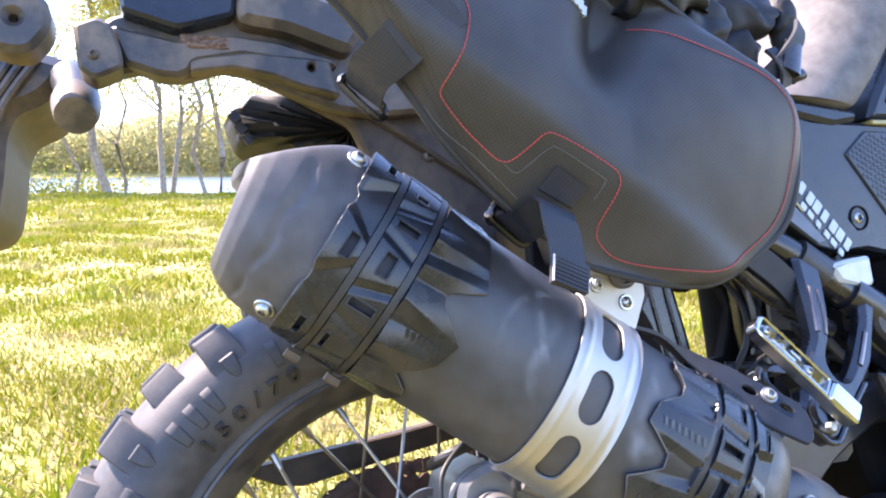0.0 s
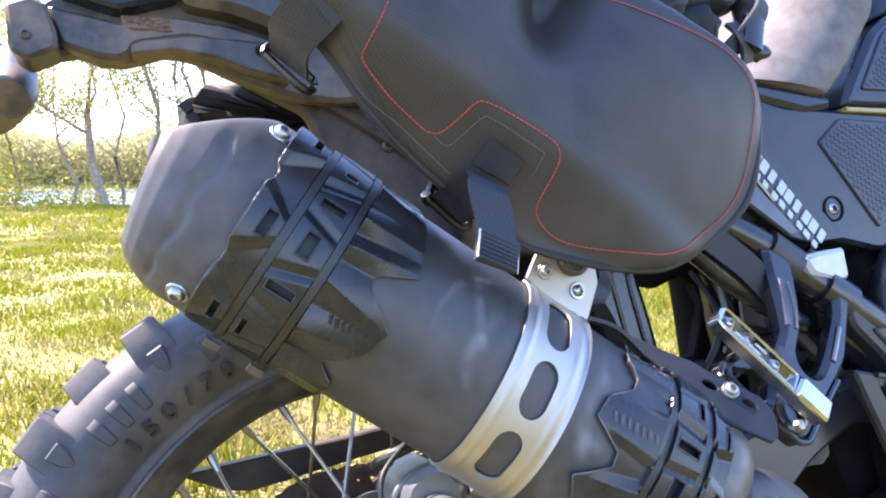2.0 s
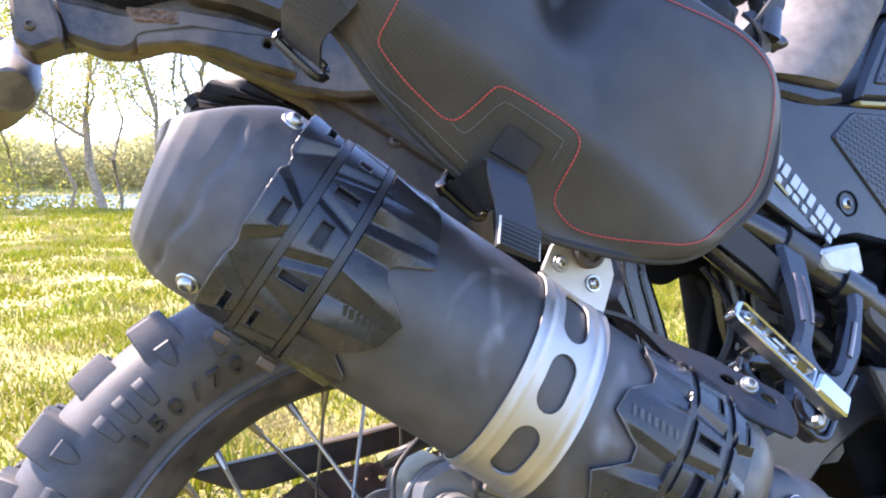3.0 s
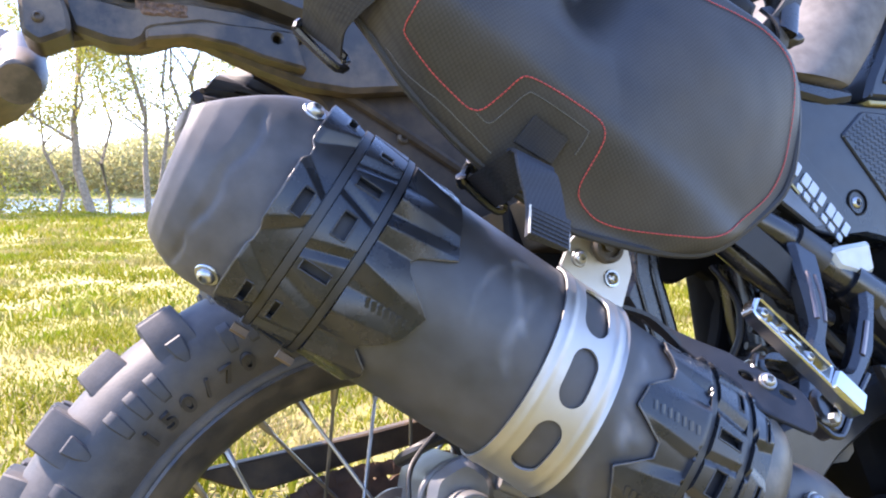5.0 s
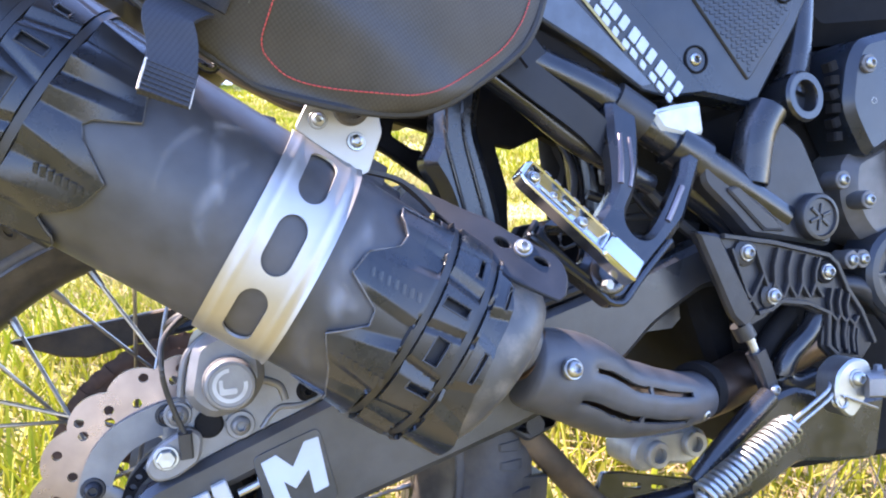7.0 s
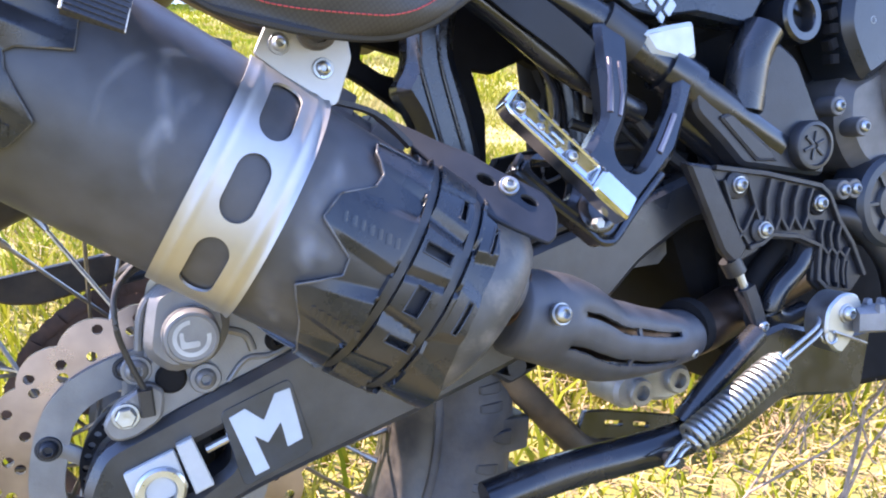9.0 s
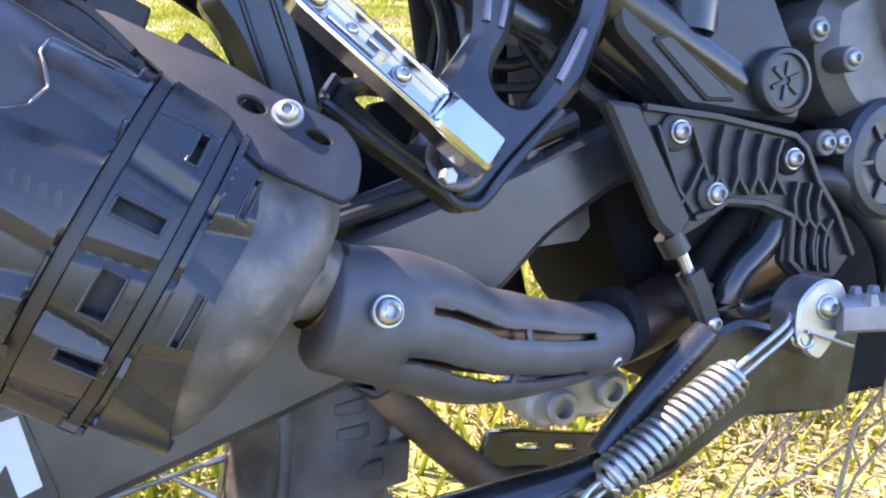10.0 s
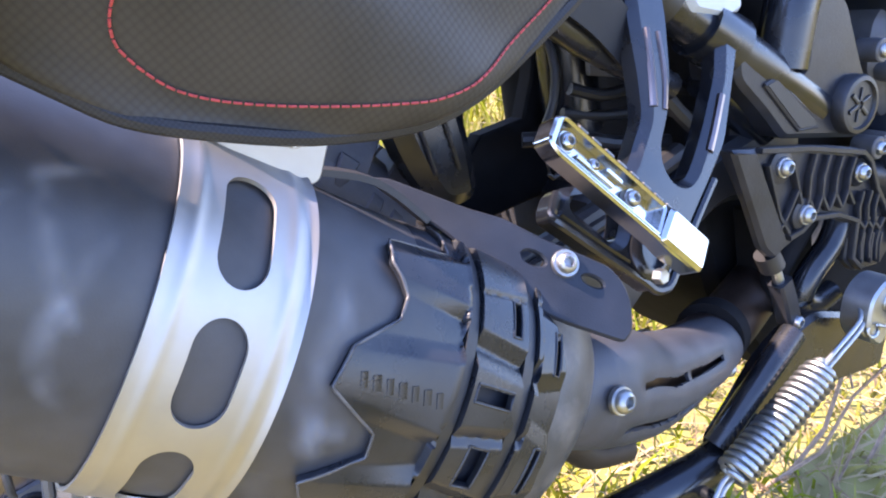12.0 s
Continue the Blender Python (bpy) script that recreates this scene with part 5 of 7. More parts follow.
def shield_f(u, th, k):
    t = min(max(u, 0.0), 1.0) * (len(SH) - 1)
    i = min(int(t), len(SH) - 2)
    p = SH[i].lerp(SH[i + 1], t - i)
    d = (SH[min(i + 2, len(SH) - 1)] - SH[max(i - 1, 0)]).normalized()
    side = d.cross(V((0, 0, 1))).normalized()
    up = side.cross(d)
    hgt = interp(u, [(0, 0.012), (0.03, 0.0235), (0.1, 0.0305), (0.2, 0.0340), (0.3, 0.0355), (0.4, 0.036), (0.5, 0.034), (0.6, 0.032), (0.7, 0.0285), (0.8, 0.0255), (0.9, 0.023), (0.97, 0.019), (1, 0.010)])
    dep = interp(u, [(0, 0.007), (0.03, 0.018), (0.1, 0.027), (0.2, 0.0315), (0.3, 0.032), (0.5, 0.031), (0.8, 0.028), (0.92, 0.025), (0.97, 0.020), (1, 0.010)])
    e = -0.0022 * k
    for lo_, hi_, u0, u1, _ in (S_UP, S_LOW):
        tc = (interp(u, lo_) + interp(u, hi_)) / 2
        hw = (interp(u, hi_) - interp(u, lo_)) / 2
        e -= 0.0026 * math.exp(-((th - tc) / (hw + 5)) ** 2) * smooth01((u - u0 + 0.03) * 22) * smooth01((u1 + 0.03 - u) * 22)
    # a shallow dish round the large screw
    e -= 0.0022 * math.exp(-((u - 0.205) / 0.07) ** 2 - ((th - 10) / 26) ** 2)
    a = radians(th)
    return p + side * ((dep + e) * math.cos(a)) + up * ((hgt + e) * math.sin(a))


def shield_skip(u, th):
    for lo_, hi_, u0, u1, um in (S_UP, S_LOW):
        if u0 < u < u1 and abs(u - um) > 0.006 and interp(u, lo_) < th < interp(u, hi_):
            return True
    return False


shield = part("pipe_heat_shield", shell(shield_f, lin(0, 1, 150), lin(-112, 108, 150), shield_skip), elbow_paint, pipe, "matt grey slotted exhaust heat shield", 40)
bolt((0.2707, -0.2352, 0.1019), (0.1, -1, 0.2), 0.0066, shield, washer=0.0082, label="steel socket screw")
bolt((0.4335, -0.1690, 0.0290), (0.2, -1, -0.35), 0.0048, shield, washer=0.0066)

# leaf-shaped guard fin above the inlet
tip = V((0.162, -0.2003, 0.2458))
fn = V((-0.145, -0.8628, 0.4844)).normalized()
fx_ = V((0.7391, -0.4199, -0.5266))
fx_ = (fx_ - fn * fx_.dot(fn)).normalized()
fz_ = V((0.6578, 0.2817, 0.6986))
fz_ = (fz_ - fn * fz_.dot(fn) - fx_ * fz_.dot(fx_)).normalized()
fm = Matrix(((fx_[0], -fn[0], fz_[0], tip[0]), (fx_[1], -fn[1], fz_[1], tip[1]), (fx_[2], -fn[2], fz_[2], tip[2]), (0, 0, 0, 1)))
FIN = [(-0.002, 0.0001), (0.0154, -0.0041), (0.0391, -0.0088), (0.058, -0.0144), (0.0746, -0.0185), (0.0855, -0.023), (0.098, -0.026), (0.1098, -0.026), (0.1336, -0.0241), (0.138, -0.0236), (0.1403, -0.0165), (0.1356, -0.0042), (0.1292, 0.0032), (0.12, 0.0077), (0.1053, 0.0077), (0.086, 0.0071), (0.0644, 0.0086), (0.0443, 0.0059), (0.0318, 0.0054), (0.0075, 0.004)]
holes = [[(cx + rx * math.cos(a), cz + rz * math.sin(a)) for a in lin(0, 5.8, 12)] for cx, cz, rx, rz in [(0.0833, -0.0036, 0.0064, 0.0032), (0.1142, -0.0024, 0.0059, 0.0024)]]
fin = part("guard_fin", plate(FIN, 0, 0.0032, holes=holes, bevel=0.0009, r=0.003, frame_m=fm), fin_paint, muffler, "leaf-shaped matt grey metal guard fin")
bolt(fm @ V((0.0983, -0.0005, -0.0002)), fn, 0.0050, fin, washer=0.0068)
bm = bmesh.new()
sweep(bm, [fm @ V((0.0983, 0.003, -0.0002)), fm @ V((0.0983, 0.016, -0.0002))], 0.006, seg=12)
part("fin_post", bm, dark_part_or_shade, fin)
bm = bmesh.new()
sweep(bm, [fm @ V((0.034, 0.003, -0.002)), fm @ V((0.034, 0.022, -0.002))], 0.005, seg=12)
part("fin_post", bm, dark_part_or_shade, fin)
part("strap_tail", ribbon([on_muffler(0.045, 92, 0.004), on_muffler(0.075, 88, 0.012), on_muffler(0.105, 84, 0.006)], MO, 0.006, 0.003), black_rubber, muffler)


def film(pts, width, name="dust_smear"):
    """A wiped streak of dust on the muffler's skin, through (s, angle) points."""
    c = catmull([V((a, b, 0)) for a, b in pts], 8)
    bm = bmesh.new()
    uvl = bm.loops.layers.uv.new("UVMap")
    rows = []
    for i, p in enumerate(c):
        d = c[min(i + 1, len(c) - 1)] - c[max(i - 1, 0)]
        d = V((d.x, radians(d.y) * 0.064)).normalized()
        k = width * (0.55 + 0.45 * math.sin(math.pi * i / (len(c) - 1)))
        rows.append([(bm.verts.new(on_muffler(p.x - d[1] * k * o, p.y + math.degrees(d[0] * k * o / 0.064), 0.0005)), (o * 0.5 + 0.5, i / (len(c) - 1))) for o in (-1, -0.5, 0, 0.5, 1)])
    for a, b in zip(rows, rows[1:]):
        for k in range(4):
            q4 = (a[k], a[k + 1], b[k + 1], b[k])
            f = bm.faces.new([x[0] for x in q4])
            for lp, x in zip(f.loops, q4):
                lp[uvl].uv = x[1]
    return part(name, bm, dust_film, muffler, "pale wiped dust streak")


film([(-0.058, -10), (-0.062, 8), (-0.058, 25), (-0.048, 38), (-0.030, 44), (-0.014, 44)], 0.004)
film([(-0.047, 40), (-0.040, 25), (-0.030, 10), (-0.020, 2)], 0.006)
film([(-0.020, 30), (-0.026, 15), (-0.030, 0), (-0.026, -12), (-0.014, -20)], 0.006)
film([(0.060, 45), (0.064, 25), (0.060, 5), (0.068, -12), (0.078, -20)], 0.009)
film([(0.058, -2), (0.070, -8), (0.084, -8)], 0.007)
film([(0.058, -28), (0.066, -45), (0.080, -60)], 0.008)
# ---- soft pannier bag strapped to the side ----
bag = thing("pannier_bag", "dark grey coated-cloth pannier bag with red stitching", "bag", LEAN_BACK)
BAG = [(-0.0099, 0.3575), (0.0238, 0.3282), (0.0565, 0.3025), (0.0699, 0.2972), (0.1023, 0.2877), (0.1312, 0.2839), (0.1500, 0.2839), (0.1700, 0.2900), (0.2081, 0.3125), (0.2230, 0.3240), (0.2330, 0.3390), (0.2413, 0.3620), (0.2458, 0.3853), (0.2465, 0.4059), (0.2405, 0.4220),
       (0.2182, 0.4415), (0.2001, 0.4525), (0.160, 0.476), (0.120, 0.502), (0.06, 0.546), (-0.03, 0.570), (-0.13, 0.570), (-0.165, 0.545), (-0.135, 0.510), (-0.098, 0.472), (-0.0613, 0.4235), (-0.0426, 0.3939)]
BC = V((0.070, 0.420))
ring2 = [V(p) for p in rounded(BAG, 0.012, 3)]
bag_ang = sorted((math.atan2(p[1] - BC[1], p[0] - BC[0]), (p - BC).length) for p in ring2)
bag_tbl = [(bag_ang[-1][0] - 2 * math.pi, bag_ang[-1][1])] + bag_ang + [(bag_ang[0][0] + 2 * math.pi, bag_ang[0][1])]


def bag_reach(a):
    return interp(a, bag_tbl)


def bag_rim(x):
    return -0.276 - 0.016 * smooth01(x / 0.11)


def bag_y(x, z):
    """The outer skin: a rounded rim, a flat padded face, a lower flat corner for the strap, the top leaning back with a slack dent."""
    d = V((x, z)) - BC
    far = bag_reach(math.atan2(d[1], d[0]))
    rho = min(d.length / far, 1.0)
    up_ = (x - 0.0145) * 0.562 + (z - 0.386) * 0.827
    face = -0.286 - 0.038 * smooth01((up_ + 0.042) / 0.056)
    over = 0.94 * (z - 0.376) - 0.34 * (x - 0.0734)
    lean = min(up_ - 0.030, over)
    face += 0.40 * (0.012 * math.log1p(math.exp(lean / 0.012)) if lean < 0.15 else lean)
    face += 0.24 * 0.030 * math.log1p(math.exp(-over / 0.030)) * smooth01((up_ + 0.030) / 0.06)
    # the front end turns in towards the bike
    face += 0.20 * 0.022 * math.log1p(math.exp((x - 0.165) / 0.022))
    # slack dent running down from the top, with a soft swelling beside it
    u = (x - 0.088) * 0.87 - (z - 0.465) * 0.49
    w = (x - 0.088) * 0.49 + (z - 0.465) * 0.87
    face += 0.034 * math.exp(-(u / 0.022) ** 2) * smooth01((w + 0.070) / 0.07)
    face -= 0.004 * math.exp(-((u + 0.045) / 0.030) ** 2) * smooth01((w + 0.06) / 0.07)
    face += 0.0022 * noise.noise(V((x * 14, z * 14, 0.3))) + 0.0007 * noise.noise(V((x * 40, z * 40, 2.0)))
    q = min((1 - rho) * far / 0.012, 1.0)
    rim_y = bag_rim(x)
    return rim_y + (min(face, rim_y + 0.030) - rim_y) * math.sqrt(max(1 - (1 - q) ** 2, 0.0))


NA, NR = 150, 56
bm = bmesh.new()
rows = []
for i in range(NR):
    k = i / (NR - 1)
    rho = 1 - 0.998 * (k ** 1.6)
    row = []
    for j in range(NA):
        a = -math.pi + 2 * math.pi * j / NA
        r = bag_reach(a) * rho
        x, z = BC[0] + r * math.cos(a), BC[1] + r * math.sin(a)
        row.append(bm.verts.new((x, bag_y(x, z), z)))
    rows.append(row)
for a, b in zip(rows, rows[1:]):
    for j in range(NA):
        bm.faces.new((a[j], a[(j + 1) % NA], b[(j + 1) % NA], b[j]))
bm.faces.new(rows[-1])
# side wall and back
back1 = [bm.verts.new((v.co.x, v.co.y + 0.010, v.co.z)) for v in rows[0]]
back2 = [bm.verts.new((BC[0] + (v.co.x - BC[0]) * 0.78, -0.235, BC[1] + (v.co.z - BC[1]) * 0.78)) for v in rows[0]]
for a, b in ((rows[0], back1), (back1, back2)):
    for j in range(NA):
        bm.faces.new((a[j], a[(j + 1) % NA], b[(j + 1) % NA], b[j]))
bm.faces.new(back2)
body = part("body", bm, bag_cloth, bag, "dark grey coated woven cloth", 60)
# edge binding
bm = bmesh.new()
loop = [V((v[0], bag_rim(v[0]) + 0.002, v[1])) for v in ring2]
sweep(bm, loop + [loop[0]], 0.0028, seg=8, up=(0, 1, 0))
part("edge_binding", bm, bag_trim, bag)


def seam(pts, r, material, name, per=8, lift=0.0006, dash=None):
    c = catmull([V((x, 0, z)) for x, z in pts], per)
    c = [V((p.x, bag_y(p.x, p.z) - lift, p.z)) for p in c]
    bm = bmesh.new()
    if dash:
        acc, seg_, pos = [c[0]], [], c[0]
        for p in c[1:]:
            while (p - pos).length > dash:
                pos = pos + (p - pos).normalized() * dash
                acc.append(pos)
        for i in range(0, len(acc) - 1):
            a, b = acc[i], acc[i + 1]
            sweep(bm, [a.lerp(b, 0.12), a.lerp(b, 0.5) + V((0, -r * 0.5, 0)), a.lerp(b, 0.88)], r, seg=6)
    else:
        sweep(bm, c, r, seg=6)
    return part(name, bm, material, bag)


S_OUT = [(-0.037, 0.478), (-0.033, 0.462), (-0.037, 0.444), (-0.043, 0.430), (-0.0476, 0.4212), (-0.0498, 0.4155), (-0.0469, 0.4096), (-0.0323, 0.3924), (-0.0126, 0.3748), (-0.0062, 0.3718), (-0.0018, 0.3722), (0.0081, 0.3801), (0.0133, 0.3849), (0.0193, 0.3856), (0.0379, 0.3764), (0.0586, 0.3643), (0.0653, 0.358), (0.0665, 0.3500), (0.0612, 0.3351), (0.0586, 0.3264), (0.0611, 0.318), (0.0739, 0.3062), (0.0969, 0.2989), (0.131, 0.2935),
         (0.1480, 0.2930), (0.1660, 0.2985), (0.1990, 0.3170), (0.2130, 0.3290), (0.2240, 0.3450), (0.2310, 0.3660), (0.2350, 0.3870), (0.2350, 0.4050), (0.2280, 0.4180), (0.2100, 0.4335), (0.1870, 0.4440), (0.1620, 0.4530), (0.1350, 0.4650), (0.1120, 0.4780)]
seam(S_OUT, 0.00042, thread_red, "red_stitching", dash=0.0030)
seam([(-0.0062, 0.3705), (0.0019, 0.3646), (0.0094, 0.3694), (0.0185, 0.3770), (0.0252, 0.3758), (0.0536, 0.3581), (0.0566, 0.3542), (0.0522, 0.3441)], 0.00028, thread_grey, "grey_stitching")
seam([(-0.054, 0.412), (-0.0409, 0.3937), (-0.0174, 0.3712), (0.0061, 0.3488)], 0.00028, thread_grey, "grey_stitching")
# unreadable white print near the top: plain bars
for k in range(4):
    x, z = 0.051 + 0.0043 * k, 0.4855 - 0.0023 * k
    y = bag_y(x, z)
    part("white_print", plate([(x, z), (x + 0.0036, z - 0.002), (x + 0.0050, z + 0.005), (x + 0.0014, z + 0.007)], y - 0.0010, y + 0.003, bevel=0.0001, r=0.0005), decal_white, bag)


def strap_on(x, z, lift):
    return V((x, bag_y(x, z) - lift, z))


# lower strap: sewn patch, webbing tail, buckle
pc = [(0.0252, 0.366), (0.0459, 0.3519), (0.0400, 0.3400), (0.0171, 0.3537)]
bm = bmesh.new()
g = [[bm.verts.new(strap_on(*(V(pc[0]).lerp(V(pc[1]), u).lerp(V(pc[3]).lerp(V(pc[2]), u), v)), 0.0022)) for u in lin(0, 1, 7)] for v in lin(0, 1, 7)]
for i in range(6):
    for j in range(6):
        bm.faces.new((g[i][j], g[i + 1][j], g[i + 1][j + 1], g[i][j + 1]))
r_ = bmesh.ops.extrude_face_region(bm, geom=bm.faces[:])
bmesh.ops.translate(bm, verts=[v for v in r_["geom"] if isinstance(v, bmesh.types.BMVert)], vec=(0, 0.003, 0))
part("sewn_patch", bm, webbing, bag, "black webbing patch sewn to the bag")
strap = part("webbing_strap", ribbon([strap_on(0.0235, 0.3440, 0.0040), (0.0165, -0.3180, 0.3370), (0.0095, -0.332, 0.3290), (0.0105, -0.336, 0.3150), (0.0085, -0.341, 0.3000), (0.0040, -0.3460, 0.2855)], (0.90, 0.0, -0.40), 0.0120, 0.0022), webbing, bag, "black nylon strap end")
part("strap_fold", ribbon([(0.0092, -0.3428, 0.3010), (0.0068, -0.3452, 0.2935), (0.0040, -0.3480, 0.2855)], (0.90, 0.0, -0.40), 0.0122, 0.0046), webbing, strap, "folded and stitched strap end")
acr = V((0.90, 0.0, -0.40)).normalized()
for k in range(7):
    c = V((0.0090, -0.3455, 0.3000)).lerp(V((0.0042, -0.3508, 0.2862)), k / 6)
    bm = bmesh.new()
    sweep(bm, [c - acr * 0.0114, c, c + acr * 0.0114], 0.00045, seg=6)
    part("thread_line", bm, webbing, strap)
for o_, r_ in ((-0.0122, 0.0007), (0.0122, 0.0003)):
    bm = bmesh.new()
    sweep(bm, [V((0.0092, -0.3445, 0.3010)) + acr * o_, V((0.0066, -0.3475, 0.2935)) + acr * o_, V((0.0040, -0.3505, 0.2855)) + acr * o_], r_, seg=6)
    part("frayed_edge", bm, frayed, strap, "pale frayed selvedge")
# webbing from the patch round the hem to the buckle
bm = bmesh.new()
ra = catmull([V(p) for p in ((0.0093, -0.3060, 0.3460), (0.0018, -0.2850, 0.3413), (0.0109, -0.2330, 0.3453))], 5)
rb = catmull([V(p) for p in ((0.0233, -0.3060, 0.3310), (0.0157, -0.2850, 0.3201), (0.0312, -0.2330, 0.3264))], 5)
rv = [[bm.verts.new(a.lerp(b, u)) for u in lin(0, 1, 5)] for a, b in zip(ra, rb)]
for a, b in zip(rv, rv[1:]):
    for k in range(4):
        bm.faces.new((a[k], a[k + 1], b[k + 1], b[k]))
bmesh.ops.solidify(bm, geom=bm.faces[:], thickness=0.002)
part("strap_run", bm, webbing, strap, "webbing run to the buckle")
bm = bmesh.new()
sweep(bm, catmull([V(p) for p in ((0.0094, -0.2300, 0.3444), (0.0314, -0.2300, 0.3249), (0.0373, -0.2320, 0.3296), (0.0169, -0.2320, 0.3549), (0.0094, -0.2300, 0.3444))], 5), 0.0030, seg=8)
part("buckle", bm, frame_paint, bag, "black metal buckle loop")
for p in ((0.0094, -0.2300, 0.3444), (0.0169, -0.2320, 0.3549)):
    part("buckle_end", lathe([(0.0, -0.0052), (0.0036, -0.0045), (0.0048, 0.0), (0.0036, 0.0045), (0.0, 0.0052)], p, (-0.4, -0.6, 0.6), 14), frame_paint, bag, "worn rounded buckle end")
# upper strap: folded webbing over the hem, into a buckle
up = part("webbing_strap", ribbon([(-0.047, -0.318, 0.464), (-0.062, -0.314, 0.452), (-0.078, -0.302, 0.440), (-0.086, -0.275, 0.436), (-0.083, -0.248, 0.437), (-0.080, -0.230, 0.434)], (0.62, 0, -0.60), 0.0155, 0.0022), webbing, bag, "black nylon strap folded over the bag's hem")
part("strap_fold", ribbon([(-0.045, -0.3205, 0.466), (-0.060, -0.3165, 0.4545), (-0.076, -0.306, 0.4425)], (0.62, 0, -0.60), 0.0158, 0.0045), webbing, up)
bm = bmesh.new()
sweep(bm, catmull([(-0.096, -0.228, 0.442), (-0.090, -0.226, 0.447), (-0.064, -0.222, 0.428), (-0.070, -0.224, 0.420), (-0.096, -0.228, 0.442)], 4), 0.0032, seg=8)
part("buckle", bm, frame_paint, bag, "black metal buckle loop")
# folded roll-top cloth and its closing straps at the front
def cloth_lump(c, radii, seed, fold=0.25, freq=30.0):
    """A crumpled fold of cloth: a lump with sharp creases."""
    c = V(c)
    bm = bmesh.new()
    rows = []
    for i in range(25):
        ph = math.pi * i / 24
        row = []
        for j in range(48):
            th = 2 * math.pi * j / 48
            d = V((math.sin(ph) * math.cos(th), math.sin(ph) * math.sin(th), math.cos(ph)))
            q = V((d.x * radii[0], d.y * radii[1], d.z * radii[2]))
            k = 1 - abs(noise.noise((c + q) * freq + V((seed, 0, 0)))) * 2.2 * fold + fold * 0.8 * noise.noise((c + q) * freq * 0.45)
            row.append(bm.verts.new(c + q * k))
        rows.append(row)
    for p, q in zip(rows, rows[1:]):
        for j in range(48):
            bm.faces.new((p[j], p[(j + 1) % 48], q[(j + 1) % 48], q[j]))
    bmesh.ops.remove_doubles(bm, verts=bm.verts[:], dist=1e-6)
    return bm


fold = part("roll_top", cloth_lump((0.155, -0.262, 0.528), (0.070, 0.030, 0.052), 1, 0.30, 26), fold_cloth, bag, "rolled black cloth top of the bag", 60)
part("roll_top_flap", cloth_lump((0.190, -0.256, 0.492), (0.034, 0.020, 0.026), 4, 0.30, 34), fold_cloth, fold, "", 60)
part("roll_top_end", cloth_lump((0.246, -0.238, 0.512), (0.050, 0.020, 0.026), 2, 0.32, 34), fold_cloth, fold, "", 60)
part("roll_top_tail", cloth_lump((0.238, -0.246, 0.476), (0.022, 0.014, 0.022), 6, 0.30, 40), fold_cloth, fold, "", 60)
part("roll_top_knot", cloth_lump((0.293, -0.242, 0.508), (0.013, 0.012, 0.026), 3, 0.35, 60), fold_cloth, fold, "", 60)
part("closing_strap", ribbon([(0.291, -0.262, 0.496), (0.281, -0.268, 0.482), (0.266, -0.268, 0.466), (0.249, -0.262, 0.449)], (0.7, 0.25, -0.66), 0.0075, 0.003), webbing, bag, "black webbing closing strap catching the sun")
part("closing_strap", ribbon([(0.256, -0.262, 0.474), (0.262, -0.270, 0.458), (0.266, -0.264, 0.442)], (0.9, 0.2, 0.3), 0.0065, 0.003), webbing, bag)
part("strap_end", cloth_lump((0.294, -0.246, 0.459), (0.015, 0.009, 0.0085), 8, 0.25, 70), black_rubber, bag, "", 60)
bm = bmesh.new()
sweep(bm, [(0.276, -0.266, 0.478), (0.266, -0.270, 0.452)], 0.0085, 0.004, up=(0, 1, 0), box=True)
part("side_release_buckle", bm, frame_paint, bag, "black plastic side-release buckle")

# the twin bag on the far side
far_bag = thing("far_pannier_bag", "creased black cloth bag end hanging on the far side", "bag", LEAN_BACK)
bm = bmesh.new()
rows = []
fo = [(-0.132, 0.542), (-0.088, 0.572), (-0.02, 0.580), (0.10, 0.560), (0.12, 0.47), (0.05, 0.40), (-0.02, 0.455), (-0.075, 0.500), (-0.118, 0.505)]
c2 = V((0.0, 0.51))
fr = catmull([V((x, 0, z)) for x, z in fo + fo[:1]], 8)[:-1]
for i, (k, yy) in enumerate(((1.0, 0.30), (1.05, 0.26), (1.02, 0.20), (0.96, 0.180), (0.7, 0.165), (0.35, 0.160), (0.02, 0.160))):
    row = []
    for j, p in enumerate(fr):
        q = V((c2[0] + (p.x - c2[0]) * k, yy, c2[1] + (p.z - c2[1]) * k))
        w = 0.010 * math.sin(j * 1.35 + 2 * i) * (0.3 + 0.7 * (i > 1))
        row.append(bm.verts.new(q + V((0.004 * noise.noise(q * 30), w, 0.005 * noise.noise(q * 25)))))
    rows.append(row)
for a, b in zip(rows, rows[1:]):
    for j in range(len(fr)):
        bm.faces.new((a[j], a[(j + 1) % len(fr)], b[(j + 1) % len(fr)], b[j]))
bm.faces.new(rows[-1])
bm.faces.new(rows[0])
part("cloth_body", bm, fold_cloth, far_bag, "", 60)
for (x, z) in ((-0.135, 0.535), (-0.128, 0.522), (-0.120, 0.509)):
    bm = bmesh.new()
    sweep(bm, [(x, 0.178, z), (x + 0.008, 0.176, z - 0.010)], 0.006, 0.003, up=(0, 1, 0), box=True)
    part("strap_end", bm, webbing, far_bag)
for x in (-0.075, -0.062):
    bm = bmesh.new()
    sweep(bm, [(x, 0.160, 0.556), (x + 0.003, 0.158, 0.566)], 0.0015, seg=6)
    part("cord_end", bm, decal_white, far_bag)
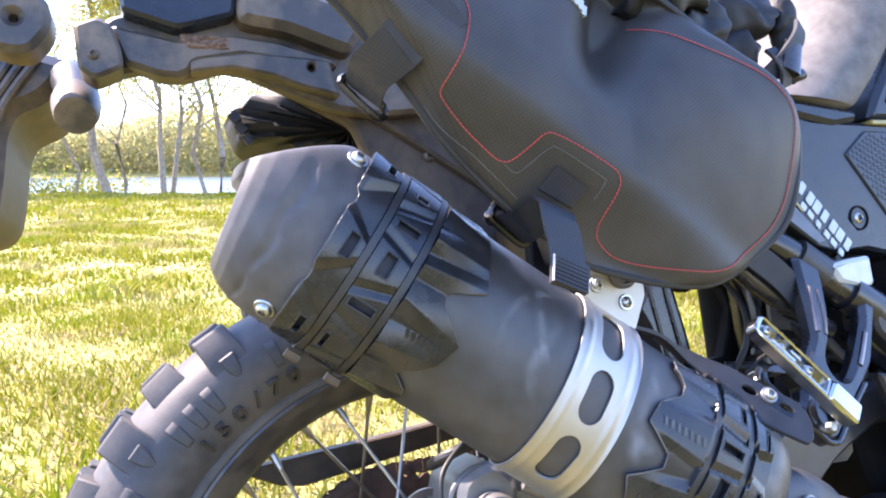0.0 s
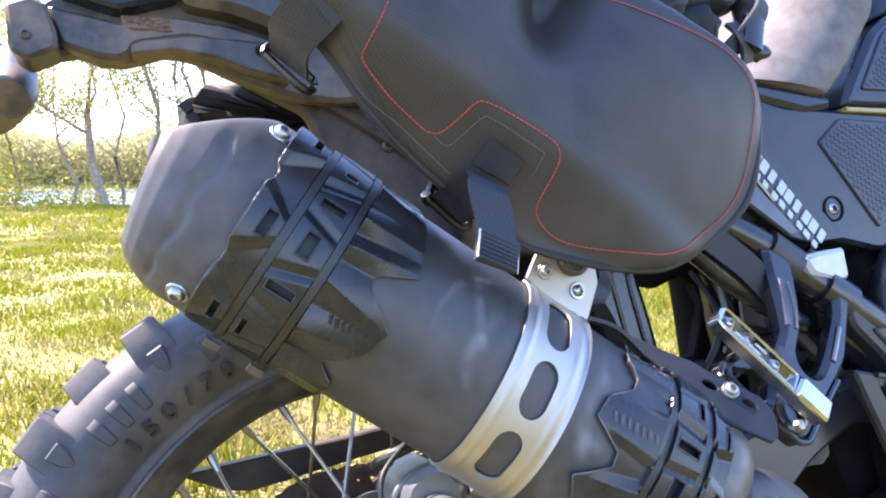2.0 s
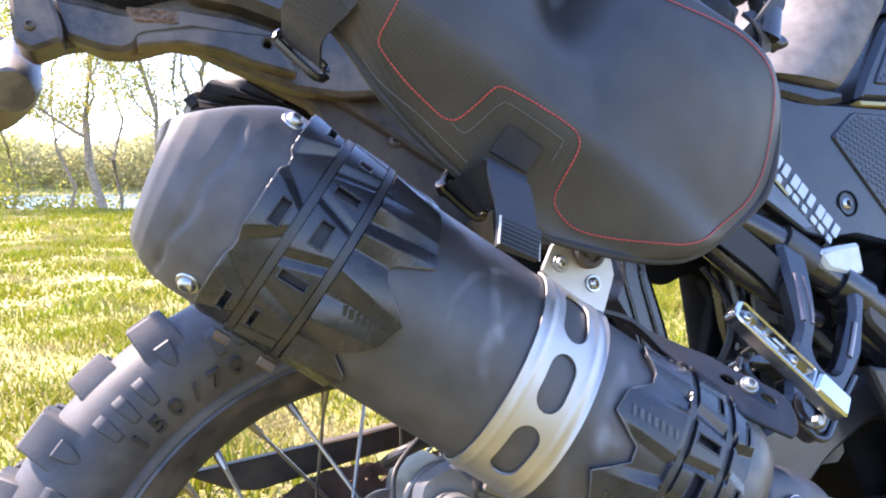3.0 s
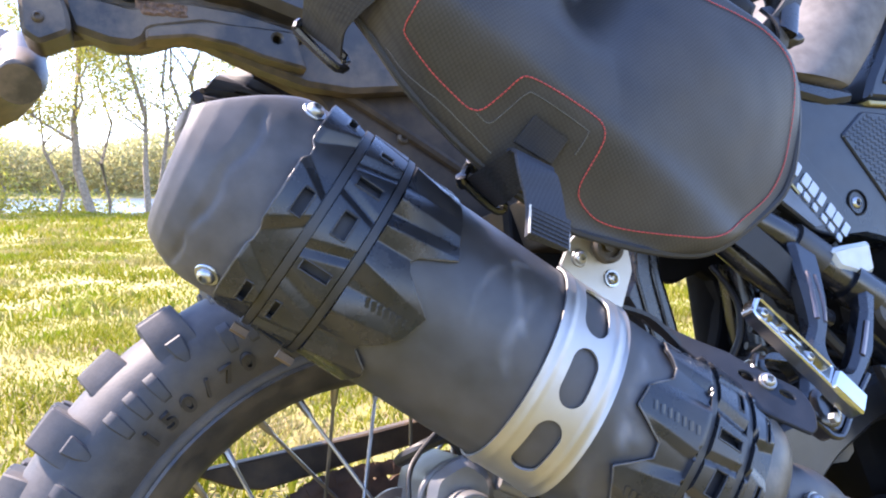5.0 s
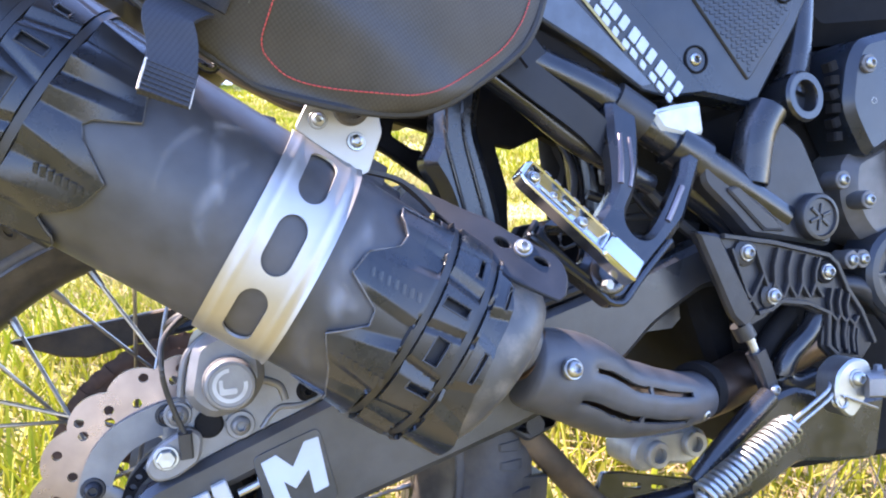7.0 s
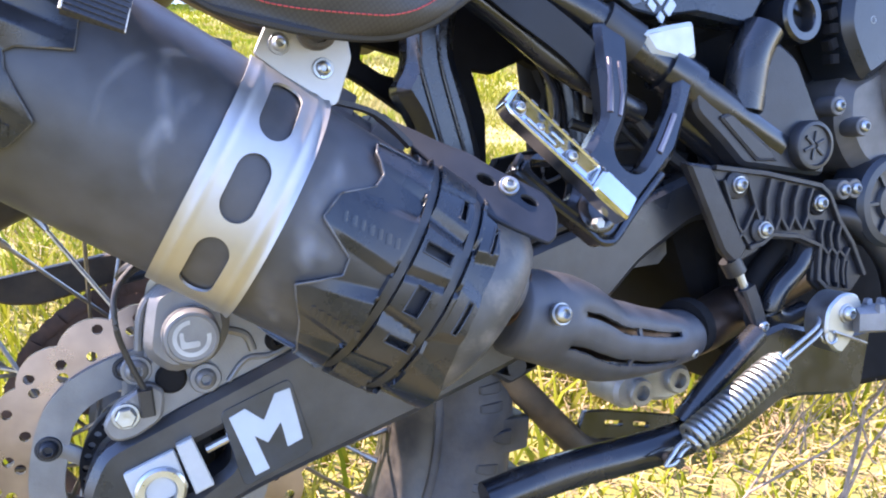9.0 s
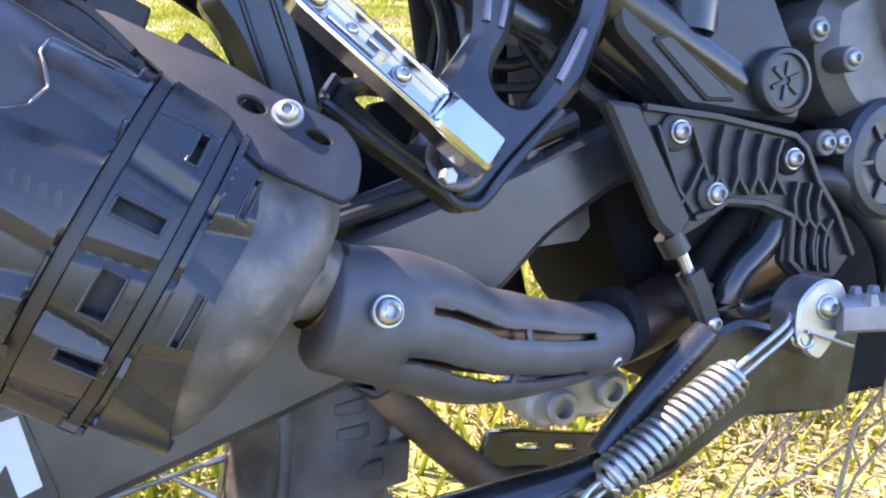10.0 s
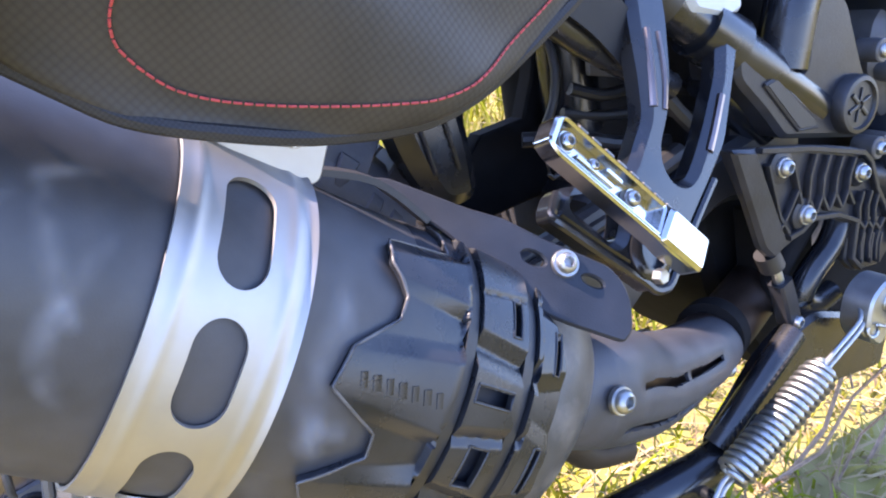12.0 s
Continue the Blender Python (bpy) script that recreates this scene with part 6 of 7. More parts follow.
# ---- tail, fender, seat, side panels ----
tail = part("tail_rail", plate([(-0.262, 0.516), (-0.240, 0.535), (-0.150, 0.560), (-0.062, 0.575), (0.10, 0.560), (0.10, 0.470), (-0.02, 0.458), (-0.058, 0.462), (-0.094, 0.474), (-0.116, 0.483), (-0.136, 0.4915), (-0.156, 0.4945), (-0.184, 0.4845), (-0.206, 0.4845), (-0.219, 0.491), (-0.247, 0.484)],
                                -0.092, -0.075, bevel=0.004, r=0.005), tail_plastic, bike, "dusty brown-black plastic tail rail")
part("rail_plate", plate([(-0.232, 0.532), (-0.191, 0.520), (-0.173, 0.525), (-0.146, 0.534), (-0.140, 0.575), (-0.235, 0.570)], -0.112, -0.088, bevel=0.003, r=0.004), fairing, tail, "smooth blue-black upper plate")
part("rail_lump", plate([(-0.144, 0.540), (-0.142, 0.529), (-0.133, 0.5265), (-0.104, 0.523), (-0.072, 0.512), (-0.05, 0.505), (-0.03, 0.540), (-0.083, 0.560), (-0.140, 0.565)], -0.116, -0.088, bevel=0.007, r=0.008), tail_plastic, tail)
part("rail_body", plate([(-0.240, 0.524), (-0.190, 0.514), (-0.150, 0.522), (-0.110, 0.518), (-0.060, 0.505), (-0.060, 0.496), (-0.110, 0.500), (-0.140, 0.5035), (-0.178, 0.4955), (-0.181, 0.488), (-0.190, 0.483), (-0.206, 0.484), (-0.231, 0.492), (-0.236, 0.505)], -0.102, -0.088, bevel=0.004, r=0.003), tail_plastic, tail)
part("rail_flange", plate([(-0.181, 0.494), (-0.174, 0.4975), (-0.138, 0.504), (-0.103, 0.503), (-0.068, 0.501), (-0.060, 0.470), (-0.095, 0.478), (-0.116, 0.486), (-0.148, 0.491), (-0.181, 0.486)], -0.107, -0.090, bevel=0.002, r=0.002, holes=[circle(-0.083, 0.494, 0.0035)]), tail_plastic, tail)
mud = bmesh.new()
rows = []
for i in range(46):
    row = []
    for j in range(18):
        x, z = -0.188 + 0.042 * i / 45, 0.505 + 0.0145 * j / 17
        k = min(i, 45 - i, 8) / 8 * min(j, 17 - j, 4) / 4
        h = noise.noise(V((x * 260, z * 320, 0))) + 0.6 * noise.noise(V((x * 700, z * 700, 3)))
        row.append(mud.verts.new((x, -0.1015 - max(0.0, 0.0022 + 0.0026 * h) * smooth01(k) + 0.002 * (1 - smooth01(k)), z)))
    rows.append(row)
for p, q in zip(rows, rows[1:]):
    for j in range(17):
        mud.faces.new((p[j], p[j + 1], q[j + 1], q[j]))
part("mud_cake", mud, mud_brown, tail, "dry brown mud caked in the recess", 20)
part("rail_bracket", plate([(-0.266, 0.517), (-0.249, 0.524), (-0.239, 0.519), (-0.232, 0.498), (-0.231, 0.484), (-0.252, 0.474), (-0.263, 0.482)], -0.116, -0.085, bevel=0.003, r=0.004), tail_plastic, tail)
bolt((-0.252, -0.116, 0.493), (0, -1, 0), 0.0042, tail, material=tail_plastic)
part("bracket_ear", plate([(-0.330, 0.545), (-0.294, 0.546), (-0.281, 0.531), (-0.280, 0.512), (-0.295, 0.492), (-0.312, 0.492), (-0.330, 0.500)], -0.118, -0.085, bevel=0.005, r=0.008, holes=[circle(-0.306, 0.519, 0.0035)]), tail_plastic, tail)
# number plate hanger with a stalk lamp
hanger = part("plate_hanger", plate([(-0.345, 0.530), (-0.300, 0.512), (-0.272, 0.503), (-0.268, 0.490), (-0.288, 0.466), (-0.309, 0.457), (-0.316, 0.440), (-0.319, 0.403), (-0.324, 0.372), (-0.345, 0.358)], -0.072, 0.05, bevel=0.010, r=0.010), tail_plastic, bike, "dusty black plastic plate hanger")
for k in range(3):
    part("hanger_ridge", tube([(-0.292 - 0.009 * k, -0.074, 0.500), (-0.316 - 0.007 * k, -0.075, 0.462), (-0.326 - 0.006 * k, -0.075, 0.43), (-0.330 - 0.005 * k, -0.075, 0.385)], 0.0035, 5, 8), tail_plastic, hanger)
part("stalk", tube([(-0.268, -0.070, 0.484), (-0.264, -0.092, 0.474), (-0.261, -0.108, 0.463), (-0.260, -0.124, 0.451)], 0.0145, 5, 18, taper=lambda t: 1.15 - 0.15 * t), black_rubber, hanger, "rubber lamp stalk")
part("stalk_ring", tube([(-0.260, -0.122, 0.453), (-0.260, -0.127, 0.449)], 0.0165, 0, 22), tail_plastic, hanger)
part("stalk_lamp", tube([(-0.260, -0.127, 0.449), (-0.259, -0.137, 0.441), (-0.259, -0.146, 0.434)], 0.0172, 3, 22, taper=lambda t: 1.0 - 0.18 * t * t), tail_plastic, hanger, "dusty round lamp end")

# tail grown about the camera's eye onto the centre line, lamp to far side
TAIL_EYE = V((-0.168, -0.715, 0.253))
for root, size in ((tail, 1.235), (hanger, 1.36)):
    grow = Matrix.Translation(TAIL_EYE) @ Matrix.Scale(size, 4) @ Matrix.Translation(-TAIL_EYE)
    for ob in (root, *root.children_recursive):
        ob.data.transform(Matrix.Translation((0, 0, -0.004)) @ grow)

# inner mudguard sweeping down behind the bag
fender = part("inner_fender", plate([(-0.1373, 0.5570), (-0.140, 0.620), (0.20, 0.620), (0.26, 0.460), (0.250, 0.345), (0.1958, 0.330), (0.1300, 0.346), (0.0700, 0.380), (0.0180, 0.420), (0.0000, 0.468), (-0.0120, 0.4981), (-0.0785, 0.5316)], 0.080, 0.100, bevel=0.004, r=0.010), fender_plastic, bike, "dusty brown-black inner mudguard")
part("fender_ridge", tube([(-0.060, 0.079, 0.540), (0.010, 0.078, 0.508), (0.070, 0.078, 0.472), (0.150, 0.078, 0.420), (0.210, 0.078, 0.375)], 0.006, 6, 8), fender_plastic, fender)
part("fender_flange", plate([(0.150, 0.372), (0.260, 0.366), (0.250, 0.318), (0.165, 0.322)], -0.060, 0.080, bevel=0.004, r=0.006), fender_plastic, fender)
bolt((0.075, 0.080, 0.462), (0, -1, 0), 0.007, fender, material=tail_plastic)

SEAT_L = [V(p) for p in ((0.330, 0.486), (0.372, 0.492), (0.400, 0.504), (0.429, 0.529), (0.444, 0.545), (0.467, 0.572), (0.480, 0.598), (0.488, 0.640), (0.490, 0.680))]
SEAT_R = [V(p) for p in ((0.486, 0.4695), (0.492, 0.4735), (0.503, 0.485), (0.519, 0.503), (0.534, 0.522), (0.552, 0.546), (0.566, 0.568), (0.572, 0.610), (0.575, 0.660))]


def seat_mesh(left, right, y_out):
    """A cushion flank that swells outward and rolls over its upper edge to the far side."""
    bm = bmesh.new()
    lc, rc = catmull([V((p[0], 0, p[1])) for p in left], 5), catmull([V((p[0], 0, p[1])) for p in right], 5)
    rows = []
    for a, b in zip(lc, rc):
        sec = [(0.0, 0.030), (0.0, 0.012), (0.03, 0.004), (0.16, -0.002), (0.36, -0.003), (0.58, 0.002), (0.78, 0.012), (0.92, 0.026), (1.0, 0.045), (1.02, 0.085), (1.0, 0.20), (0.95, 0.25)]
        c = catmull([V((b.lerp(a, t).x, y_out + d, b.lerp(a, t).z)) for t, d in sec], 4)
        rows.append([bm.verts.new(p) for p in c])
    for p, q in zip(rows, rows[1:]):
        for j in range(len(p) - 1):
            bm.faces.new((p[j], p[j + 1], q[j + 1], q[j]))
    bm.faces.new(rows[0])
    bm.faces.new(rows[-1])
    return bm


seat = part("seat", seat_mesh(SEAT_L, SEAT_R, -0.140), seat_vinyl, bike, "worn grey textured vinyl seat in the sun", 60)
part("seat_base", plate([(0.30, 0.478), (0.385, 0.4775), (0.490, 0.4655), (0.490, 0.4545), (0.455, 0.449), (0.382, 0.462), (0.30, 0.464)], -0.136, 0.12, bevel=0.005, r=0.004), fairing, seat)
part("front_seat", seat_mesh([(0.576, 0.560), (0.579, 0.575), (0.580, 0.610), (0.580, 0.66)], [(0.60, 0.570), (0.66, 0.59), (0.70, 0.62), (0.70, 0.67)], -0.128), fairing, bike, "blue-black front seat side", 60)

panel = part("side_panel", plate([(0.300, 0.470), (0.395, 0.464), (0.430, 0.455), (0.640, 0.450), (0.628, 0.430), (0.602, 0.383), (0.545, 0.303), (0.500, 0.313), (0.472, 0.318), (0.439, 0.316), (0.412, 0.324), (0.370, 0.355), (0.300, 0.400)], -0.131, -0.10, bevel=0.004, r=0.008), fairing, bike, "matt blue-black plastic side panel")
up_panel = part("upper_panel", plate([(0.506, 0.4565), (0.517, 0.480), (0.558, 0.540), (0.62, 0.585), (0.70, 0.59), (0.70, 0.4565)], -0.136, -0.10, bevel=0.006, r=0.006), fairing, bike, "matt blue-black upper side panel with grip field")
part("panel_lip", plate([(0.508, 0.4555), (0.66, 0.4555), (0.66, 0.4505), (0.510, 0.4505)], -0.1365, -0.11, bevel=0.001, r=0.001), decal_yellow, up_panel, "thin dull yellow edge")


def grip_field(outline, y, pitch, parent, tilt):
    """Rows of small raised squares inside an outline."""
    pts = [V(p) for p in outline]
    ct, st = math.cos(tilt), math.sin(tilt)

    def inside(x, z):
        c, n = False, len(pts)
        for i in range(n):
            a, b = pts[i], pts[i - 1]
            if (a[1] > z) != (b[1] > z) and x < (b[0] - a[0]) * (z - a[1]) / (b[1] - a[1]) + a[0]:
                c = not c
        return c

    bm = bmesh.new()
    for i in range(-40, 40):
        for j in range(-40, 40):
            u, w = (i + 0.5 * (j % 2)) * pitch, j * pitch * 0.9
            x, z = pts[0][0] + u * ct - w * st, pts[0][1] + u * st + w * ct
            if inside(x, z):
                h = pitch * 0.34
                f = [bm.verts.new((x + a * h, y, z + b * h)) for a, b in ((-1, -1), (1, -1), (1, 1), (-1, 1))]
                t = [bm.verts.new((x + a * h * 0.7, y - 0.0008, z + b * h * 0.7)) for a, b in ((-1, -1), (1, -1), (1, 1), (-1, 1))]
                bm.faces.new(t)
                for k in range(4):
                    bm.faces.new((f[k], f[(k + 1) % 4], t[(k + 1) % 4], t[k]))
    ob = part("grip_field", bm, fairing, parent, "black rubber grip field of small raised squares", 10)
    return tagged(ob, kind="stuff")


GF = [(0.468, 0.418), (0.500, 0.444), (0.608, 0.440), (0.592, 0.393), (0.536, 0.328)]
part("grip_pad", plate(GF, -0.1335, -0.128, bevel=0.0015, r=0.004), fairing, panel)
grip_field([(0.474, 0.418), (0.502, 0.440), (0.602, 0.436), (0.587, 0.395), (0.536, 0.336)], -0.1335, 0.0064, panel, radians(-28))
GU = [(0.530, 0.474), (0.572, 0.540), (0.62, 0.570), (0.68, 0.572), (0.68, 0.474)]
part("grip_pad", plate(GU, -0.1385, -0.134, bevel=0.0015, r=0.006), fairing, up_panel)
grip_field([(0.540, 0.480), (0.576, 0.534), (0.62, 0.562), (0.674, 0.566), (0.674, 0.480)], -0.1385, 0.0064, up_panel, radians(-28))
part("recess_ring", lathe([(0.0135, -0.004), (0.0135, 0.001), (0.0115, 0.0018), (0.0105, -0.003), (0, -0.003)], (0.4782, -0.131, 0.3492), (0, -1, 0), 24), dark_part_or_shade, panel)
bolt((0.4782, -0.1285, 0.3492), (0, -1, 0), 0.0068, panel, material=steel)
# shallow dark disc for a hole, the hole's shade put into its colour
part("recess_ring", lathe([(0.0125, -0.004), (0.0125, 0.001), (0.011, 0.0018), (0.010, -0.003), (0, -0.003)], (0.583, -0.1352, 0.415), (0, -1, 0), 24), dark_part_or_shade, panel)
# slanted accessory plate with unreadable white lettering: plain bars
acc = part("accessory_plate", plate([(0.300, 0.464), (0.345, 0.464), (0.372, 0.440), (0.486, 0.318), (0.440, 0.3145), (0.413, 0.321), (0.372, 0.350), (0.300, 0.392)], -0.1365, -0.1312, bevel=0.0015, r=0.004), fairing, bike, "blue-black metal side plate with white lettering bars")
part("plate_face", plate([(0.300, 0.440), (0.318, 0.432), (0.424, 0.326), (0.413, 0.3235), (0.372, 0.3525), (0.300, 0.395)], -0.1377, -0.1366, bevel=0.0005, r=0.002), mat("pale_blue_plate", (0.05, 0.066, 0.092), 0.4), acc)
U = V((0.659, -0.752))
Wd = V((0.752, 0.659))
o = V((0.325, 0.450))
for k in range(14):
    a = o + U * (0.0132 * k + 0.004)
    for d_, h_, w_ in ((0.0035, 0.0125, 0.0104), (-0.0058, 0.0062, 0.0092)):
        q0 = a + Wd * d_ + U * (0.0010 * (k % 3))
        w_ *= (1.0, 0.8, 0.92)[k % 3]
        part("lettering_bar", plate([tuple(q0), tuple(q0 + U * w_), tuple(q0 + U * (w_ - 0.002) + Wd * h_), tuple(q0 - U * 0.002 + Wd * h_)], -0.1384, -0.1364, bevel=0.0002, r=0.0016), decal_white, acc)
q1 = o + Wd * (-0.0085)
part("lettering_bar", plate([tuple(q1), tuple(q1 + U * 0.118), tuple(q1 + U * 0.118 + Wd * 0.0028), tuple(q1 + Wd * 0.0028)], -0.1382, -0.1376, bevel=0.0002, r=0.0004), decal_yellow, acc)
part("mount_tab", plate([(0.270, 0.345), (0.300, 0.386), (0.345, 0.366), (0.385, 0.340), (0.33, 0.330)], -0.128, -0.118, bevel=0.002, r=0.004), dark_part_or_shade, bike)
bolt((0.302, -0.130, 0.363), (0, -1, 0), 0.0068, acc, washer=0.0085, material=steel)

# ---- frame ----
frame_rail = part("frame_rail", tube([(0.22, -0.110, 0.400), (0.300, -0.118, 0.357), (0.372, -0.126, 0.320), (0.430, -0.132, 0.281), (0.485, -0.138, 0.243), (0.56, -0.138, 0.195)], 0.017, 6, 16), frame_paint, bike, "black steel frame tube")
part("rail_sleeve", tube([(0.385, -0.128, 0.312), (0.415, -0.131, 0.291)], 0.0205, 0, 18), black_rubber, frame_rail)
part("rail_sleeve", tube([(0.442, -0.134, 0.272), (0.470, -0.137, 0.253)], 0.0215, 0, 18), frame_paint, frame_rail)
part("lower_rail", tube([(0.255, -0.135, 0.343), (0.30, -0.135, 0.310), (0.345, -0.134, 0.276), (0.42, -0.13, 0.235)], 0.010, 5, 12), frame_paint, frame_rail)
part("rail_strap", ribbon([(0.268, -0.150, 0.352), (0.300, -0.151, 0.326), (0.345, -0.149, 0.294), (0.372, -0.147, 0.268)], (0.5, 0, 0.75), 0.014, 0.003), fold_cloth, frame_rail, "black webbing strap along the frame")
part("rail_strap", ribbon([(0.276, -0.172, 0.360), (0.290, -0.174, 0.340)], (0.6, 0, 0.5), 0.010, 0.005), fold_cloth, frame_rail)
casting = part("pivot_casting", plate([(0.4595, 0.2585), (0.4691, 0.2492), (0.5028, 0.2328), (0.5336, 0.2262), (0.5390, 0.2797), (0.5557, 0.2897), (0.5802, 0.2713), (0.6030, 0.2201), (0.6158, 0.1973), (0.6086, 0.1623), (0.5247, 0.1791), (0.5115, 0.1812), (0.4900, 0.2049), (0.4616, 0.2318)], -0.152, -0.11, bevel=0.004, r=0.008), grey_cast, bike, "dark grey frame pivot casting")
# black raised plate stands in for the shade of a triangular recess
part("casting_web", plate([(0.4875, 0.2253), (0.4992, 0.2281), (0.5417, 0.1926), (0.5482, 0.1835), (0.5262, 0.1855)], -0.1545, -0.150, bevel=0.0012, r=0.003), black_rubber, casting)
part("casting_tube", tube([(0.5517, -0.138, 0.2998), (0.5339, -0.138, 0.2731), (0.5235, -0.138, 0.2301)], 0.019, 5, 18), frame_paint, casting, "glossy black frame tube")
part("casting_rib", tube([(x, -0.1525, z) for x, z in [(0.4875, 0.2253), (0.4992, 0.2281), (0.5417, 0.1926), (0.5482, 0.1835), (0.5262, 0.1855), (0.4875, 0.2253)]], 0.0016, 0, 8), grey_cast, casting)
part("lower_tube", tube([(0.4643, -0.120, 0.2313), (0.5283, -0.120, 0.1806)], 0.014, 0, 16), frame_paint, casting)
part("frame_lug", lathe([(0.0255, -0.03), (0.0255, 0.004), (0.023, 0.007), (0.016, 0.007), (0.0145, 0.004), (0.013, -0.006), (0, -0.006)], (0.597, -0.135, 0.311), (0.1, -1, 0.05), 28), frame_paint, casting, "black ring-shaped frame lug")
part("frame_spar", tube([(0.597, -0.118, 0.315), (0.615, -0.112, 0.36), (0.63, -0.105, 0.42)], 0.016, 5, 14), frame_paint, casting)
capm = lathe([(0.023, -0.02), (0.023, 0.003), (0.0215, 0.0055), (0.0185, 0.006), (0.0175, 0.0035), (0, 0.0035)], (0.587, -0.1565, 0.1928), (0, -1, 0), 36)
cap_p = part("pivot_cap", capm, black_rubber, casting, "round black pivot cap with star ribs")
for k in range(6):
    a = 2 * math.pi * k / 6 + 0.3
    bm = bmesh.new()
    sweep(bm, [(0.587 + 0.003 * math.cos(a), -0.1606, 0.1928 + 0.003 * math.sin(a)), (0.587 + 0.013 * math.cos(a), -0.1606, 0.1928 + 0.013 * math.sin(a))], 0.0016, 0.001, up=(0, 1, 0), box=True)
    part("star_rib", bm, black_rubber, cap_p)

# heel guard with rib pattern
HEEL = [(0.440, 0.191), (0.463, 0.186), (0.520, 0.176), (0.560, 0.167), (0.592, 0.158), (0.602, 0.150), (0.612, 0.124), (0.628, 0.100), (0.645, 0.064), (0.630, 0.050), (0.594, 0.054), (0.580, 0.068), (0.585, 0.097), (0.562, 0.109), (0.530, 0.1145), (0.516, 0.104), (0.489, 0.095)]
heel = part("heel_guard", plate(HEEL, -0.1605, -0.154, bevel=0.0015, r=0.004), grey_cast, bike, "dark grey heel guard with honeycomb ribs")
part("heel_rim", plate([(0.440, 0.191), (0.466, 0.186), (0.502, 0.110), (0.489, 0.095), (0.474, 0.110)], -0.166, -0.158, bevel=0.003, r=0.004), grey_cast, heel)
bm = bmesh.new()


def rib(pts, w=0.0014):
    sweep(bm, [V((x, -0.1632, z)) for x, z in pts], w, 0.0030, up=(0, 1, 0), box=True)


for x in (0.527, 0.543, 0.559, 0.575):
    k = (x - 0.527)
    rib([(x + 0.004, 0.168 - 0.28 * k), (x - 0.002, 0.152 - 0.2 * k), (x - 0.003, 0.136 - 0.12 * k), (x + 0.005, 0.122 - 0.1 * k)])
    rib([(x - 0.003, 0.136 - 0.12 * k), (x - 0.009, 0.124 - 0.1 * k)])
for x, z in ((0.592, 0.124), (0.603, 0.122), (0.613, 0.118)):
    rib([(x, z), (x - 0.004, z - 0.012), (x - 0.003, z - 0.024), (x + 0.004, z - 0.032)])
    rib([(x + 0.004, z - 0.032), (x + 0.010, z - 0.024)])
    rib([(x + 0.004, z - 0.032), (x + 0.001, z - 0.044), (x + 0.002, z - 0.058)])
for x, z in ((0.597, 0.088), (0.609, 0.085), (0.621, 0.082)):
    rib([(x, z), (x - 0.002, z - 0.012), (x - 0.001, z - 0.026)])
rib([(0.478, 0.172), (0.492, 0.130), (0.503, 0.114)])
rib([(0.505, 0.168), (0.512, 0.146), (0.500, 0.128), (0.492, 0.120)])
rib([(0.512, 0.146), (0.516, 0.134)])
rib([(0.470, 0.184), (0.525, 0.1735), (0.590, 0.156), (0.600, 0.147), (0.611, 0.122), (0.627, 0.099), (0.642, 0.066)], 0.0022)
rib([(0.504, 0.110), (0.518, 0.112), (0.531, 0.1185), (0.562, 0.113), (0.587, 0.101), (0.584, 0.070), (0.596, 0.058)], 0.0022)
ribs = part("honeycomb_ribs", bm, grey_cast, heel, "", 30)
for c, r in (((0.4941, -0.1655, 0.1667), 0.0105), ((0.521, -0.1655, 0.1240), 0.0105), ((0.5879, -0.1645, 0.1403), 0.0095)):
    part("boss", lathe([(r * 1.25, -0.006), (r * 1.2, 0.001), (r, 0.002), (0, 0.002)], (c[0], c[1] + 0.003, c[2]), (0, -1, 0), 24), grey_cast if r > 0.01 else dark_part_or_shade, heel)
    bolt(c, (0, -1, 0), 0.0062, heel, washer=0.0078)
part("heel_inner", plate([(0.520, 0.118), (0.585, 0.105), (0.590, 0.060), (0.560, 0.020), (0.53, 0.030)], -0.128, -0.10, bevel=0.004), dark_part_or_shade, bike)
part("pedal_arm", tube([(0.586, -0.150, 0.100), (0.572, -0.152, 0.082), (0.548, -0.152, 0.064), (0.540, -0.150, 0.044), (0.556, -0.150, 0.034), (0.580, -0.15, 0.038)], 0.0105, 6, 12), frame_paint, bike, "black bent brake pedal arm")
part("pedal_arm_inner", tube([(0.57, -0.132, 0.100), (0.548, -0.134, 0.084), (0.527, -0.134, 0.060), (0.524, -0.134, 0.036)], 0.010, 6, 12), dark_part_or_shade, bike)
# brake push rod
rod = part("push_rod", tube([(0.494, -0.158, 0.095), (0.504, -0.158, 0.070)], 0.0042, 0, 10), zinc, bike, "short zinc brake push rod")
part("rod_boot", tube([(0.488, -0.157, 0.101), (0.4945, -0.158, 0.088)], 0.0095, 0, 14), black_rubber, rod)
part("clevis", tube([(0.503, -0.158, 0.074), (0.510, -0.158, 0.056), (0.516, -0.158, 0.036)], 0.0075, 4, 8, box=True), grey_cast, rod)
bolt((0.516, -0.166, 0.037), (0, -1, 0), 0.0052, rod)

# rider's footpeg with its steel pivot
rp = part("footpeg_bracket", plate([(0.553, 0.028), (0.556, 0.052), (0.574, 0.064), (0.594, 0.060), (0.600, 0.044), (0.586, 0.020), (0.572, 0.008), (0.562, 0.014)], -0.200, -0.176, bevel=0.002, r=0.008), zinc, bike, "bright zinc footpeg bracket with return spring")
bolt((0.5785, -0.200, 0.0446), (0, -1, 0), 0.0068, rp, washer=0.0088)
bm = bmesh.new()
